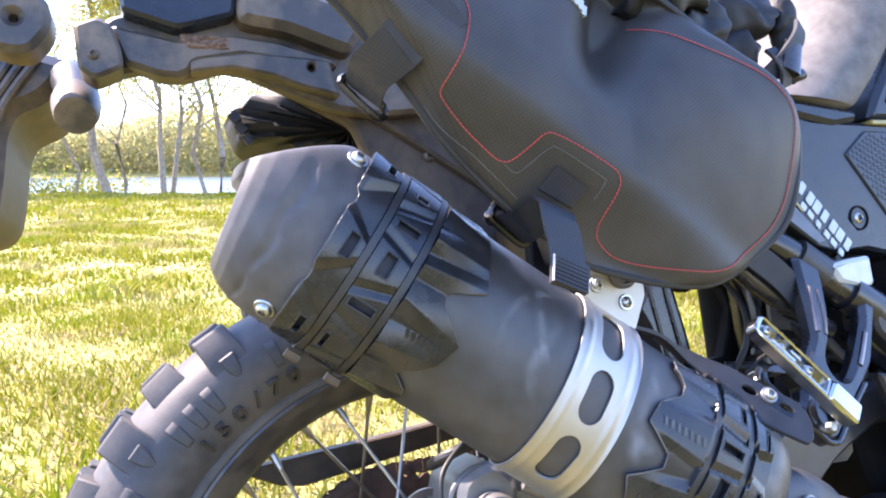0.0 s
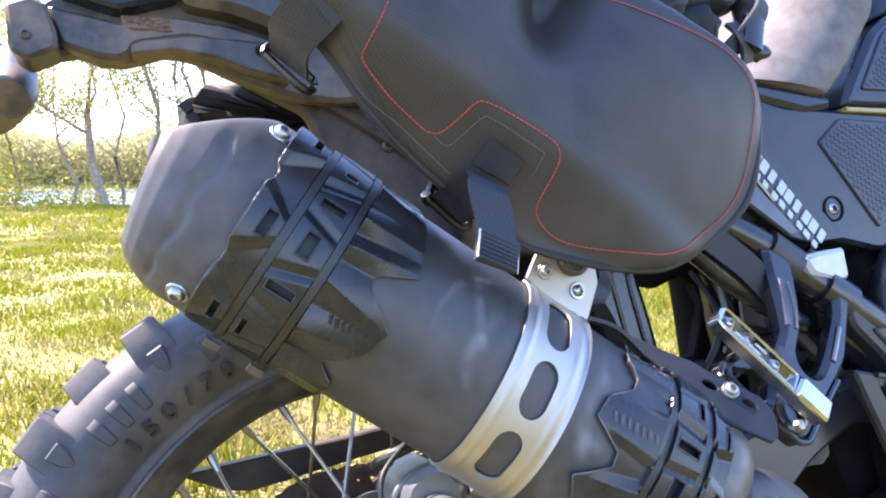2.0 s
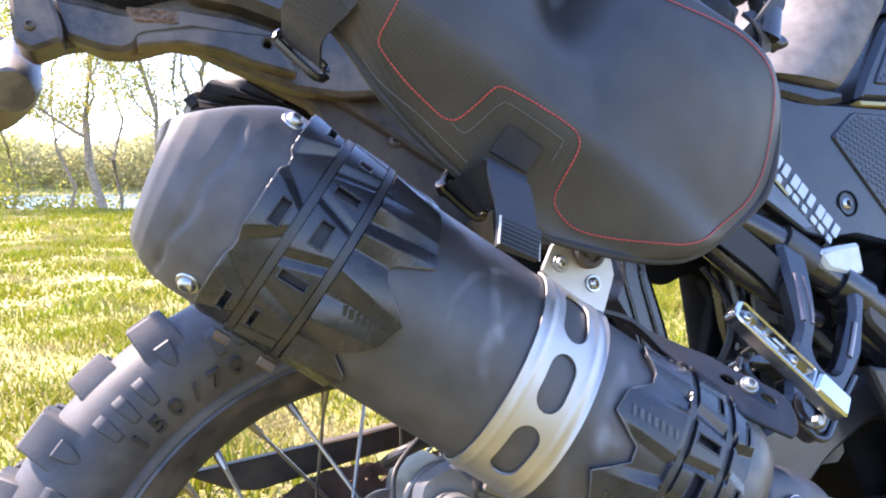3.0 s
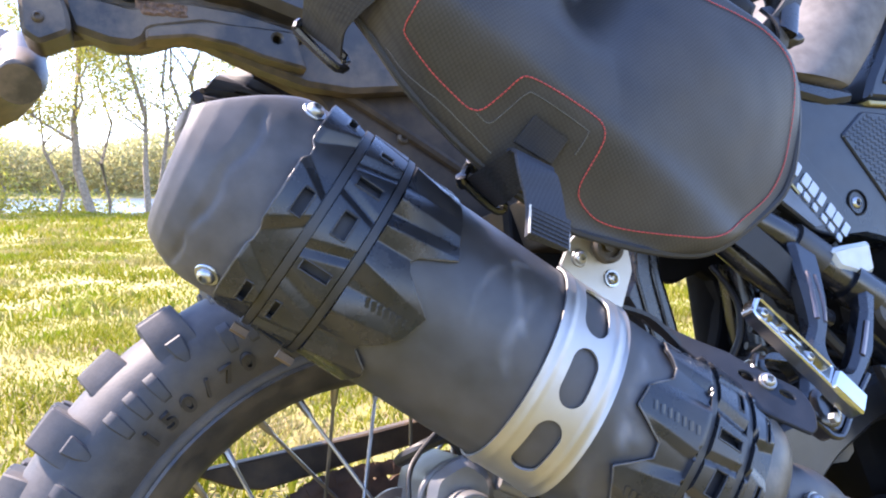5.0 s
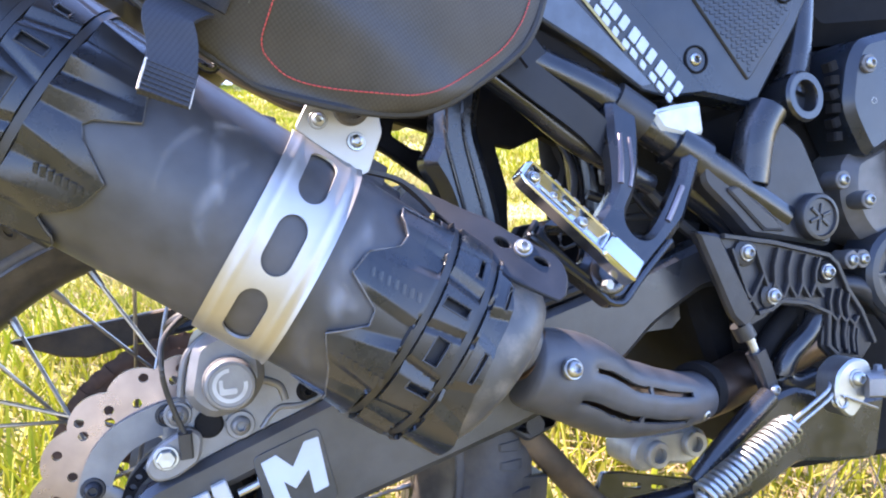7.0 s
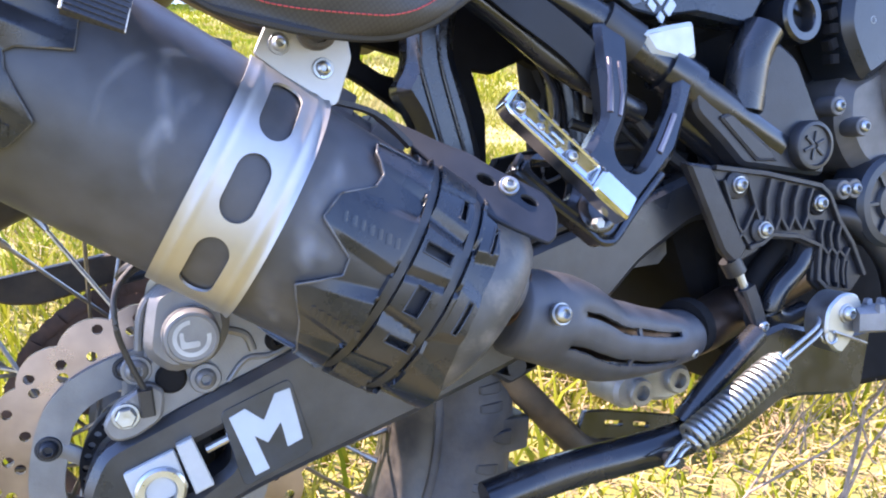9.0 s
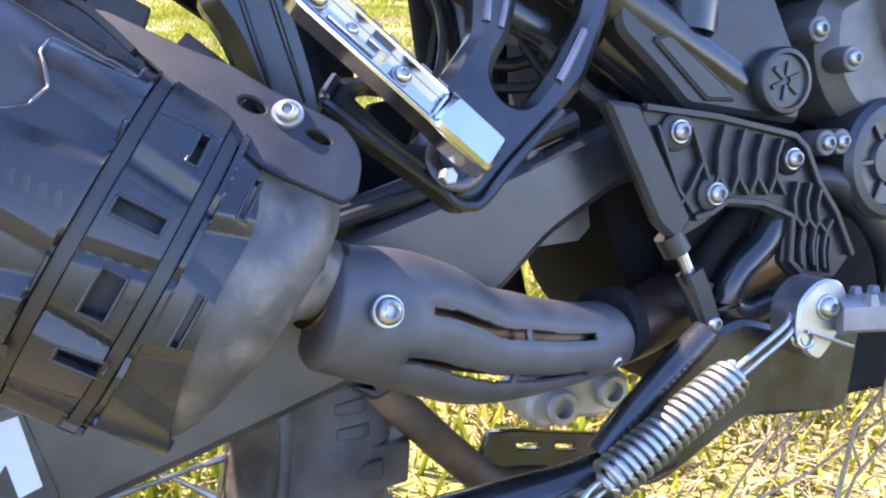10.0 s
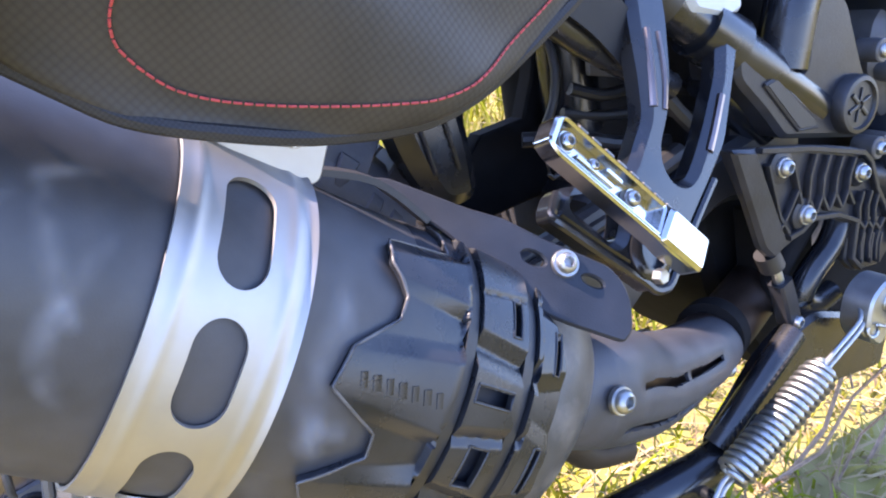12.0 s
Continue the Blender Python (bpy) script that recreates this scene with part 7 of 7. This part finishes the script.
sweep(bm, catmull([(0.588, -0.196, 0.0375), (0.612, -0.206, 0.0365), (0.655, -0.226, 0.035), (0.70, -0.248, 0.034)], 4), 0.015, 0.0105, box=True)
footpeg = part("footpeg", bm, footpeg_grey, bike, "dusty grey toothed rider footpeg")
for k in range(9):
    for dz in (-1, 1):
        t = 0.25 + 0.085 * k
        c = V((0.575, -0.190, 0.0375)).lerp(V((0.70, -0.248, 0.034)), t)
        off = V((0.42, 0.91, 0)) * 0.011 * dz
        bm = lathe([(0.0050, 0.008), (0.0036, 0.0155), (0, 0.0160)], c + off, (0, 0, 1), 5)
        part("tooth", bm, footpeg_grey, footpeg)
bm = bmesh.new()
pts = [V((0.560, -0.192, 0.026)) + V((0.0055 * math.cos(a), -0.0015 * a / 2, 0.0055 * math.sin(a))) for a in lin(0, 14, 60)]
sweep(bm, pts + [V((0.595, -0.206, 0.016))], 0.0013, seg=6)
part("return_spring", bm, zinc, rp)

# centre stand, folded up, with coil spring
stand = part("centre_stand", plate([(0.425, -0.036), (0.4455, -0.0200), (0.478, 0.012), (0.505, 0.0275), (0.5434, 0.0355), (0.575, 0.024), (0.6033, 0.0117), (0.648, 0.0120), (0.6524, 0.0098), (0.6377, -0.0503), (0.590, -0.044), (0.5427, -0.0355), (0.505, -0.052), (0.4721, -0.0668), (0.436, -0.062)], -0.165, -0.150, bevel=0.004, r=0.010), frame_paint, bike, "folded black centre stand")
part("stand_leg", tube([(0.235, -0.160, -0.058), (0.30, -0.162, -0.050), (0.36, -0.165, -0.049), (0.41, -0.168, -0.047), (0.47, -0.165, -0.040)], 0.0155, 5, 18), frame_paint, stand)
part("stand_edge", tube([(0.420, -0.170, -0.030), (0.440, -0.172, -0.010), (0.470, -0.172, 0.012), (0.505, -0.170, 0.034)], 0.010, 5, 12), frame_paint, stand)
part("spring_post", tube([(0.392, -0.165, -0.052), (0.392, -0.200, -0.050)], 0.005, 0, 12), frame_paint, stand)
A, B = V((0.4045, -0.1965, -0.0355)), V((0.507, -0.1965, 0.0135))
dirn = (B - A).normalized()
e1 = dirn.cross(V((0, 1, 0))).normalized()
e2 = dirn.cross(e1)
bm = bmesh.new()
turns, per = 19, 14
pts = []
for k in range(turns * per + 1):
    t = k / (turns * per)
    a = 2 * math.pi * k / per
    rr = 0.0118 * min(1.0, 0.62 + 5.0 * min(2.2 * t, 1 - t))
    pts.append(A.lerp(B, t) + (e1 * math.cos(a) + e2 * math.sin(a)) * rr)
sweep(bm, pts, 0.00245, seg=8, up=e1)
spring = part("stand_spring", bm, zinc, stand, "bright zinc coil spring")
for o2 in (-0.0035, 0.0035):
    part("spring_hook", tube([B + e1 * o2, B + dirn * 0.02 + e1 * o2, V((0.549, -0.196, 0.034)) + e1 * o2, V((0.558, -0.190, 0.040)) + e1 * o2], 0.0019, 4, 8), zinc, spring)
    part("spring_hook", tube([A + e1 * o2, A - dirn * 0.010 + e1 * o2, V((0.386, -0.199, -0.046)) + e1 * o2, V((0.379, -0.198, -0.050))], 0.0019, 4, 8), zinc, spring)

# cross plate and linkage under the engine
sk = part("link_plate", plate([(0.395, -0.052), (0.420, -0.056), (0.520, -0.084), (0.535, -0.100), (0.440, -0.106), (0.400, -0.104), (0.380, -0.082)], -0.052, -0.046, bevel=0.001, r=0.003, holes=[[(0.418, -0.066), (0.438, -0.071), (0.438, -0.076), (0.418, -0.071)], [(0.452, -0.075), (0.470, -0.080), (0.470, -0.085), (0.452, -0.080)], [(0.412, -0.084), (0.440, -0.091), (0.440, -0.100), (0.412, -0.094)], [(0.450, -0.093), (0.468, -0.097), (0.466, -0.104), (0.450, -0.101)]]), frame_paint, bike, "black slotted cross plate")
part("cross_tube", tube([(0.300, -0.062, 0.012), (0.330, -0.056, -0.020), (0.365, -0.052, -0.062), (0.395, -0.050, -0.092), (0.44, -0.05, -0.104)], 0.0135, 6, 14), fender_plastic, sk, "dusty brown-black cross tube")
part("tube_lug", plate([(0.282, 0.018), (0.300, 0.032), (0.335, 0.030), (0.330, 0.014), (0.300, 0.004)], -0.085, -0.05, bevel=0.003, r=0.004, holes=[circle(0.308, 0.019, 0.0065)]), grey_cast, sk)
link = part("shock_linkage", plate([(0.425, -0.030), (0.440, -0.018), (0.505, -0.020), (0.520, -0.030), (0.512, -0.052), (0.49, -0.058), (0.46, -0.052), (0.44, -0.058), (0.425, -0.05)], -0.062, -0.01, bevel=0.004, r=0.008), pale_cast, bike, "cast aluminium shock linkage")
for c in ((0.4525, -0.062, -0.040), (0.498, -0.062, -0.036)):
    part("linkage_eye", lathe([(0.014, -0.01), (0.014, 0.006), (0.0125, 0.008), (0.008, 0.008), (0.0075, -0.004), (0, -0.004)], c, (0, -1, 0), 22), pale_cast, link)

# passenger peg on its forked bracket
ho = V((0.3234, -0.2098, 0.1418))
hn = V((0.1313, -0.9289, 0.3464)).normalized()
hx = V((0.7507, 0.3214, 0.5772))
hx = (hx - hn * hx.dot(hn)).normalized()
hz = V((-0.6475, 0.1842, 0.7395))
hz = (hz - hn * hz.dot(hn) - hx * hz.dot(hx)).normalized()
hm = Matrix(((hx[0], -hn[0], hz[0], ho[0]), (hx[1], -hn[1], hz[1], ho[1]), (hx[2], -hn[2], hz[2], ho[2]), (0, 0, 0, 1)))
HOLDER = [(-0.0114, 0.0850), (-0.0070, 0.0880), (0.0030, 0.0895), (0.0100, 0.0860), (0.0347, 0.0580), (0.0509, 0.0515), (0.0640, 0.0530), (0.0860, 0.0545), (0.1060, 0.0680), (0.1300, 0.0880), (0.1560, 0.1080), (0.1800, 0.0850), (0.1540, 0.0650), (0.1240, 0.0470), (0.1000, 0.0375), (0.0780, 0.0340), (0.0687, 0.0280), (0.0658, 0.0184), (0.0694, 0.0109),
          (0.0775, 0.0074), (0.0938, 0.0070), (0.1155, 0.0085), (0.1551, 0.0139), (0.1785, 0.0233), (0.2080, 0.0350), (0.2150, 0.0150), (0.1850, 0.0040), (0.1558, -0.0030), (0.1159, -0.0125), (0.0868, -0.0108), (0.0611, -0.0084), (0.0344, -0.0064), (0.0082, -0.0055), (0.0005, -0.0016), (-0.0035, 0.0045), (-0.0038, 0.0149), (-0.0085, 0.0503), (-0.0105, 0.0730)]
H_SLOT = [(0.0030, 0.0773), (0.0097, 0.0774), (0.0153, 0.0741), (0.0277, 0.0604), (0.0251, 0.0456), (0.0122, 0.0408), (0.0061, 0.0408), (0.0028, 0.0435)]
holder = part("peg_holder", plate(HOLDER, -0.0060, 0.0095, holes=[H_SLOT], bevel=0.0052, r=0.007, frame_m=hm), frame_paint, bike, "black forked passenger peg bracket with worn bare edges")
part("holder_rim", tube([hm @ V((x, -0.0042, z)) for x, z in HOLDER[-9:] + HOLDER[:3]], 0.0028, 3, 8), frame_paint, holder)
part("bare_edge", tube([hm @ V((x, -0.0052, z)) for x, z in ((0.094, 0.0530), (0.112, 0.0640), (0.134, 0.0795))], 0.0027, 4, 8), disc_steel, holder, "worn coppery bare metal edge")
part("bare_edge", tube([hm @ V((x, -0.0052, z)) for x, z in ((0.098, 0.0450), (0.117, 0.0540), (0.139, 0.0710))], 0.0023, 4, 8), disc_steel, holder)
part("bare_edge", tube([hm @ V((x, -0.0052, z)) for x, z in ((0.100, 0.0010), (0.117, 0.0030), (0.142, 0.0070))], 0.0028, 4, 8), disc_steel, holder)
part("bush_ring", lathe([(0.0165, -0.006), (0.0165, 0.004), (0.0135, 0.006), (0.010, 0.006), (0.009, 0.001), (0, 0.001)], hm @ V((0.0122, -0.004, 0.0190)), hn, 26), frame_paint, holder)
P0, P1 = V((0.2490, -0.2180, 0.2524)), V((0.3300, -0.2340, 0.1665))
px_ = (P1 - P0).normalized()
pn = V((0.15, -0.90, 0.40))
pn = (pn - px_ * pn.dot(px_)).normalized()
pz = px_.cross(pn) * -1
PL = (P1 - P0).length
pm = Matrix(((px_[0], -pn[0], pz[0], P0[0]), (px_[1], -pn[1], pz[1], P0[1]), (px_[2], -pn[2], pz[2], P0[2]), (0, 0, 0, 1)))
w = 0.0110
po = [(0, -w * 0.72), (0.008, -w), (PL * 0.72, -w), (PL * 0.80, -w * 1.12), (PL, -w * 1.0), (PL, w * 0.95), (PL * 0.80, w * 1.12), (PL * 0.72, w), (0.006, w), (0, w * 0.6)]
chan = [[(0.005, -w * 0.74), (PL * 0.70, -w * 0.74), (PL * 0.70, w * 0.74), (0.005, w * 0.74)]]
peg = part("passenger_peg", plate(po, -0.004, 0.0075, holes=chan, bevel=0.0012, r=0.003, frame_m=pm), polished, bike, "folded polished aluminium passenger footpeg")
part("peg_floor", plate(chan[0], 0.0030, 0.0060, bevel=0.0003, r=0.002, frame_m=pm), polished, peg)
part("peg_end", plate([(PL * 0.71, -w * 1.02), (PL * 1.01, -w * 1.02), (PL * 1.01, w * 1.0), (PL * 0.73, w * 1.02)], -0.0062, 0.0070, bevel=0.0022, r=0.004, frame_m=pm), polished, peg, "smooth bright peg end block")
for u, rr in ((0.012, 0.0046), (PL * 0.52, 0.0044), (0.032, 0.0030)):
    bolt(pm @ V((u, 0.0005, 0)), pn, rr, peg, washer=rr * 1.25, material=steel)
part("peg_rib", plate([(0.020, -0.004), (PL * 0.40, -0.004), (PL * 0.40, -0.0015), (0.020, -0.0015)], -0.002, 0.003, bevel=0.0004, r=0.001, frame_m=pm), polished, peg)
part("peg_rib", plate([(0.040, 0.002), (PL * 0.44, 0.002), (PL * 0.44, 0.0045), (0.040, 0.0045)], -0.002, 0.003, bevel=0.0004, r=0.001, frame_m=pm), polished, peg)
for k in range(8):
    u = 0.016 + 0.010 * k
    bm = bmesh.new()
    sweep(bm, [pm @ V((u, 0.001, w)), pm @ V((u + 0.006, 0.001, w))], 0.0032, 0.0022, up=pz, box=True)
    part("grip_tooth", bm, footpeg_grey, peg)
bolt((0.3094, -0.2270, 0.1595), (0.1, -1, 0.2), 0.0044, holder, washer=0.0, hexhead=True)

# white reservoir, hoses, shock; near-black filler blocks paint in the shaded inside
part("white_reservoir", plate([(0.4102, 0.2999), (0.4360, 0.3047), (0.4653, 0.3079), (0.4677, 0.2784), (0.4548, 0.2737), (0.4222, 0.2823)], -0.152, -0.126, bevel=0.004, r=0.004), reservoir_plastic, bike, "white plastic fluid reservoir")
inner = part("engine_core", plate([(0.50, 0.30), (0.60, 0.36), (0.95, 0.40), (0.95, -0.10), (0.60, -0.08), (0.52, 0.02), (0.49, 0.12)], -0.085, 0.09, bevel=0.01, r=0.02), dark_part_or_shade, bike, "near-black filler block, the engine's shade put into its colour")
part("airbox", plate([(0.25, 0.475), (0.62, 0.455), (0.62, 0.32), (0.50, 0.29), (0.42, 0.32), (0.32, 0.36)], -0.095, 0.10, bevel=0.01, r=0.02), dark_part_or_shade, bike, "near-black filler block behind the side panel, shade painted in")
part("shock_body", tube([(0.415, 0.02, 0.36), (0.420, 0.02, 0.26), (0.430, 0.02, 0.10), (0.44, 0.01, 0.0)], 0.030, 4, 18), dark_part_or_shade, bike, "black rear shock absorber")
part("reservoir", tube([(0.411, -0.03, 0.305), (0.418, -0.03, 0.195)], 0.023, 0, 22), frame_paint, bike)
part("cable_bracket", plate([(0.4094, 0.2679), (0.4200, 0.2700), (0.4280, 0.2500), (0.4502, 0.2417), (0.4469, 0.2321), (0.4099, 0.2406)], -0.062, -0.058, bevel=0.0008, r=0.002), cast_alu, bike, "dull metal cable bracket")
for pts, r_ in (([(0.400, -0.050, 0.232), (0.430, -0.056, 0.222), (0.465, -0.066, 0.226), (0.500, -0.080, 0.214)], 0.0050), ([(0.395, -0.046, 0.214), (0.430, -0.054, 0.206), (0.470, -0.070, 0.204), (0.505, -0.085, 0.190)], 0.0042),
                ([(0.360, -0.040, 0.200), (0.395, -0.060, 0.196), (0.430, -0.070, 0.186), (0.470, -0.080, 0.180)], 0.0060), ([(0.425, -0.048, 0.262), (0.440, -0.060, 0.240), (0.452, -0.068, 0.216), (0.470, -0.075, 0.196)], 0.0035), ([(0.375, -0.030, 0.300), (0.385, -0.050, 0.262), (0.380, -0.055, 0.226), (0.365, -0.050, 0.196)], 0.0034)):
    part("cable", tube(pts, r_, 6, 10), black_rubber, bike, "black rubber cable")
part("cable_clip", tube([(0.345, -0.090, 0.196), (0.372, -0.092, 0.214), (0.378, -0.092, 0.196), (0.348, -0.090, 0.182), (0.345, -0.090, 0.196)], 0.0018, 3, 8), black_rubber, bike, "black wire cable clip")
hugger = part("hugger", plate([(0.237, 0.350), (0.2327, 0.2892), (0.2183, 0.2711), (0.233, 0.2468), (0.2405, 0.2195), (0.2494, 0.1998), (0.262, 0.178), (0.294, 0.178), (0.2921, 0.216), (0.2871, 0.2432), (0.2818, 0.2655), (0.2731, 0.3004), (0.285, 0.350)], -0.085, -0.055, bevel=0.010, r=0.014), frame_paint, bike, "glossy black rear hugger arm, thin ridges shaping in its sheen")
# two added ridges imitate the sheen along the curved arm
for o_ in (-0.010, 0.008):
    part("hugger_ridge", tube([(0.252 + o_, -0.0855, 0.335), (0.250 + o_, -0.0860, 0.295), (0.257 + o_, -0.0860, 0.255), (0.268 + o_, -0.0855, 0.205)], 0.0018, 6, 8), frame_paint, hugger)
# flat near-black sheet for the shaded inside, windows cut to the camera's view
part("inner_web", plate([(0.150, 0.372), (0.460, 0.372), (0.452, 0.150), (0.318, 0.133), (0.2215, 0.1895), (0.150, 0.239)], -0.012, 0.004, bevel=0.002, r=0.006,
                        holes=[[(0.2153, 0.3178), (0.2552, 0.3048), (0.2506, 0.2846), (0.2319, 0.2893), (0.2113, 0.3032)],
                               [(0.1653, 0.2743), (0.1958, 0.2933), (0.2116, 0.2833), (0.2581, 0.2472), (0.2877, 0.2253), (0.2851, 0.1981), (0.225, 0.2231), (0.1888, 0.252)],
                               [(0.3198, 0.2901), (0.3426, 0.2851), (0.3543, 0.2896), (0.3749, 0.2963), (0.3916, 0.2869), (0.3987, 0.2634), (0.3932, 0.2378), (0.3825, 0.2088), (0.3413, 0.2041), (0.3271, 0.1848), (0.3307, 0.2447)]]), dark_part_or_shade, bike, "near-black sheet standing in for inner shade, with open windows")
part("wire_loom", tube([(0.30, -0.09, 0.36), (0.36, -0.10, 0.31), (0.42, -0.10, 0.25), (0.46, -0.11, 0.20), (0.50, -0.11, 0.17)], 0.006, 5, 8), black_rubber, bike, "black wiring hose")
part("hose", tube([(0.46, -0.105, 0.31), (0.485, -0.110, 0.27), (0.505, -0.110, 0.22), (0.51, -0.11, 0.17)], 0.009, 5, 10), black_rubber, bike, "black rubber hose")
part("hose", tube([(0.635, -0.130, 0.122), (0.660, -0.135, 0.115), (0.690, -0.135, 0.090), (0.72, -0.13, 0.055), (0.74, -0.12, 0.01)], 0.011, 6, 12), grey_cast, bike, "grey bent engine hose")

# engine covers on the right
cover = part("engine_cover", plate([(0.652, 0.250), (0.690, 0.262), (0.740, 0.285), (0.90, 0.29), (0.90, 0.13), (0.72, 0.150), (0.672, 0.160), (0.648, 0.200)], -0.138, -0.08, bevel=0.012, r=0.02), engine_grey, bike, "grey cast engine side cover")
part("cover_shell", plate([(0.640, 0.300), (0.650, 0.345), (0.664, 0.366), (0.72, 0.377), (0.90, 0.385), (0.90, 0.30), (0.760, 0.290), (0.715, 0.270), (0.690, 0.256), (0.668, 0.246), (0.654, 0.270)], -0.150, -0.09, bevel=0.008, r=0.014), fairing, cover, "blue-black upper engine cover")
part("clutch_cover", lathe([(0.070, -0.03), (0.070, 0.004), (0.065, 0.012), (0.052, 0.015), (0.050, 0.012), (0.0, 0.012)], (0.770, -0.140, 0.245), (0, -1, 0), 48), engine_grey, cover, "round grey clutch cover")
# near-black filler against see-through, shade put into its colour
part("tank_side", plate([(0.610, 0.455), (0.630, 0.40), (0.655, 0.372), (0.95, 0.390), (0.95, 0.70), (0.60, 0.70)], -0.10, 0.10, bevel=0.02, r=0.02), dark_part_or_shade, bike, "near-black filler above the engine covers, shade painted in")
for k in range(6):
    bm = bmesh.new()
    sweep(bm, [(0.634 + 0.003 * (k % 2), -0.135, 0.345 - 0.014 * k), (0.637, -0.135, 0.336 - 0.014 * k)], 0.0062, 0.0055, box=True)
    part("hose_rib", bm, dark_part_or_shade, cover)
rnd = part("round_cover", lathe([(0.047, -0.03), (0.047, 0.004), (0.043, 0.009), (0.036, 0.010), (0.034, 0.004), (0.020, 0.003), (0.018, 0.007), (0, 0.008)], (0.705, -0.140, 0.128), (0, -1, 0), 40), fairing, cover, "round blue-black pump cover")
for k in range(6):
    a = 2 * math.pi * k / 6
    bm = bmesh.new()
    sweep(bm, [(0.705 + 0.019 * math.cos(a), -0.1445, 0.128 + 0.019 * math.sin(a)), (0.705 + 0.034 * math.cos(a), -0.1445, 0.128 + 0.034 * math.sin(a))], 0.002, 0.002, up=(0, 1, 0), box=True)
    part("cover_rib", bm, fairing, rnd)
for c in ((0.6279, -0.152, 0.2267), (0.6547, -0.146, 0.1462), (0.6753, -0.146, 0.3035), (0.668, -0.154, 0.340), (0.637, -0.149, 0.1467), (0.662, -0.150, 0.205)):
    part("boss", lathe([(0.0095, -0.02), (0.0095, -0.001), (0.0085, 0.0), (0, 0.0)], c, (0, -1, 0), 20), engine_grey, cover)
    bolt(c, (0, -1, 0), 0.0058, cover)

# ---- loose dead stems beside the stand ----
rng = random.Random(9)
for k, (a, b, r) in enumerate([((0.74, -0.06, 0.0), (0.86, -0.12, 0.42), 0.0032), ((0.70, -0.05, 0.0), (0.82, -0.16, 0.36), 0.0026), ((0.80, -0.10, 0.0), (0.78, -0.20, 0.40), 0.0022), ((0.62, -0.02, 0.02), (0.88, -0.10, 0.30), 0.0022), ((0.86, -0.10, 0.0), (0.92, -0.16, 0.45), 0.003), ((0.66, 0.02, 0.0), (0.74, -0.08, 0.28), 0.002)]):
    bm = bmesh.new()
    pts = limb(bm, a, b, r, r * 0.4, rng, 4)
    for j in range(5):
        p = pts[1].lerp(pts[-1], rng.uniform(0.1, 1))
        limb(bm, p, p + V((rng.uniform(-.08, .08), rng.uniform(-.05, .05), rng.uniform(0.02, 0.10))), r * 0.5, r * 0.2, rng, 2)
    st = new("dead_stem", finish("dead_stem", bm, twig_bark))
    tagged(st, "thin dry brown stem standing in the grass", "twig", "dead stems")
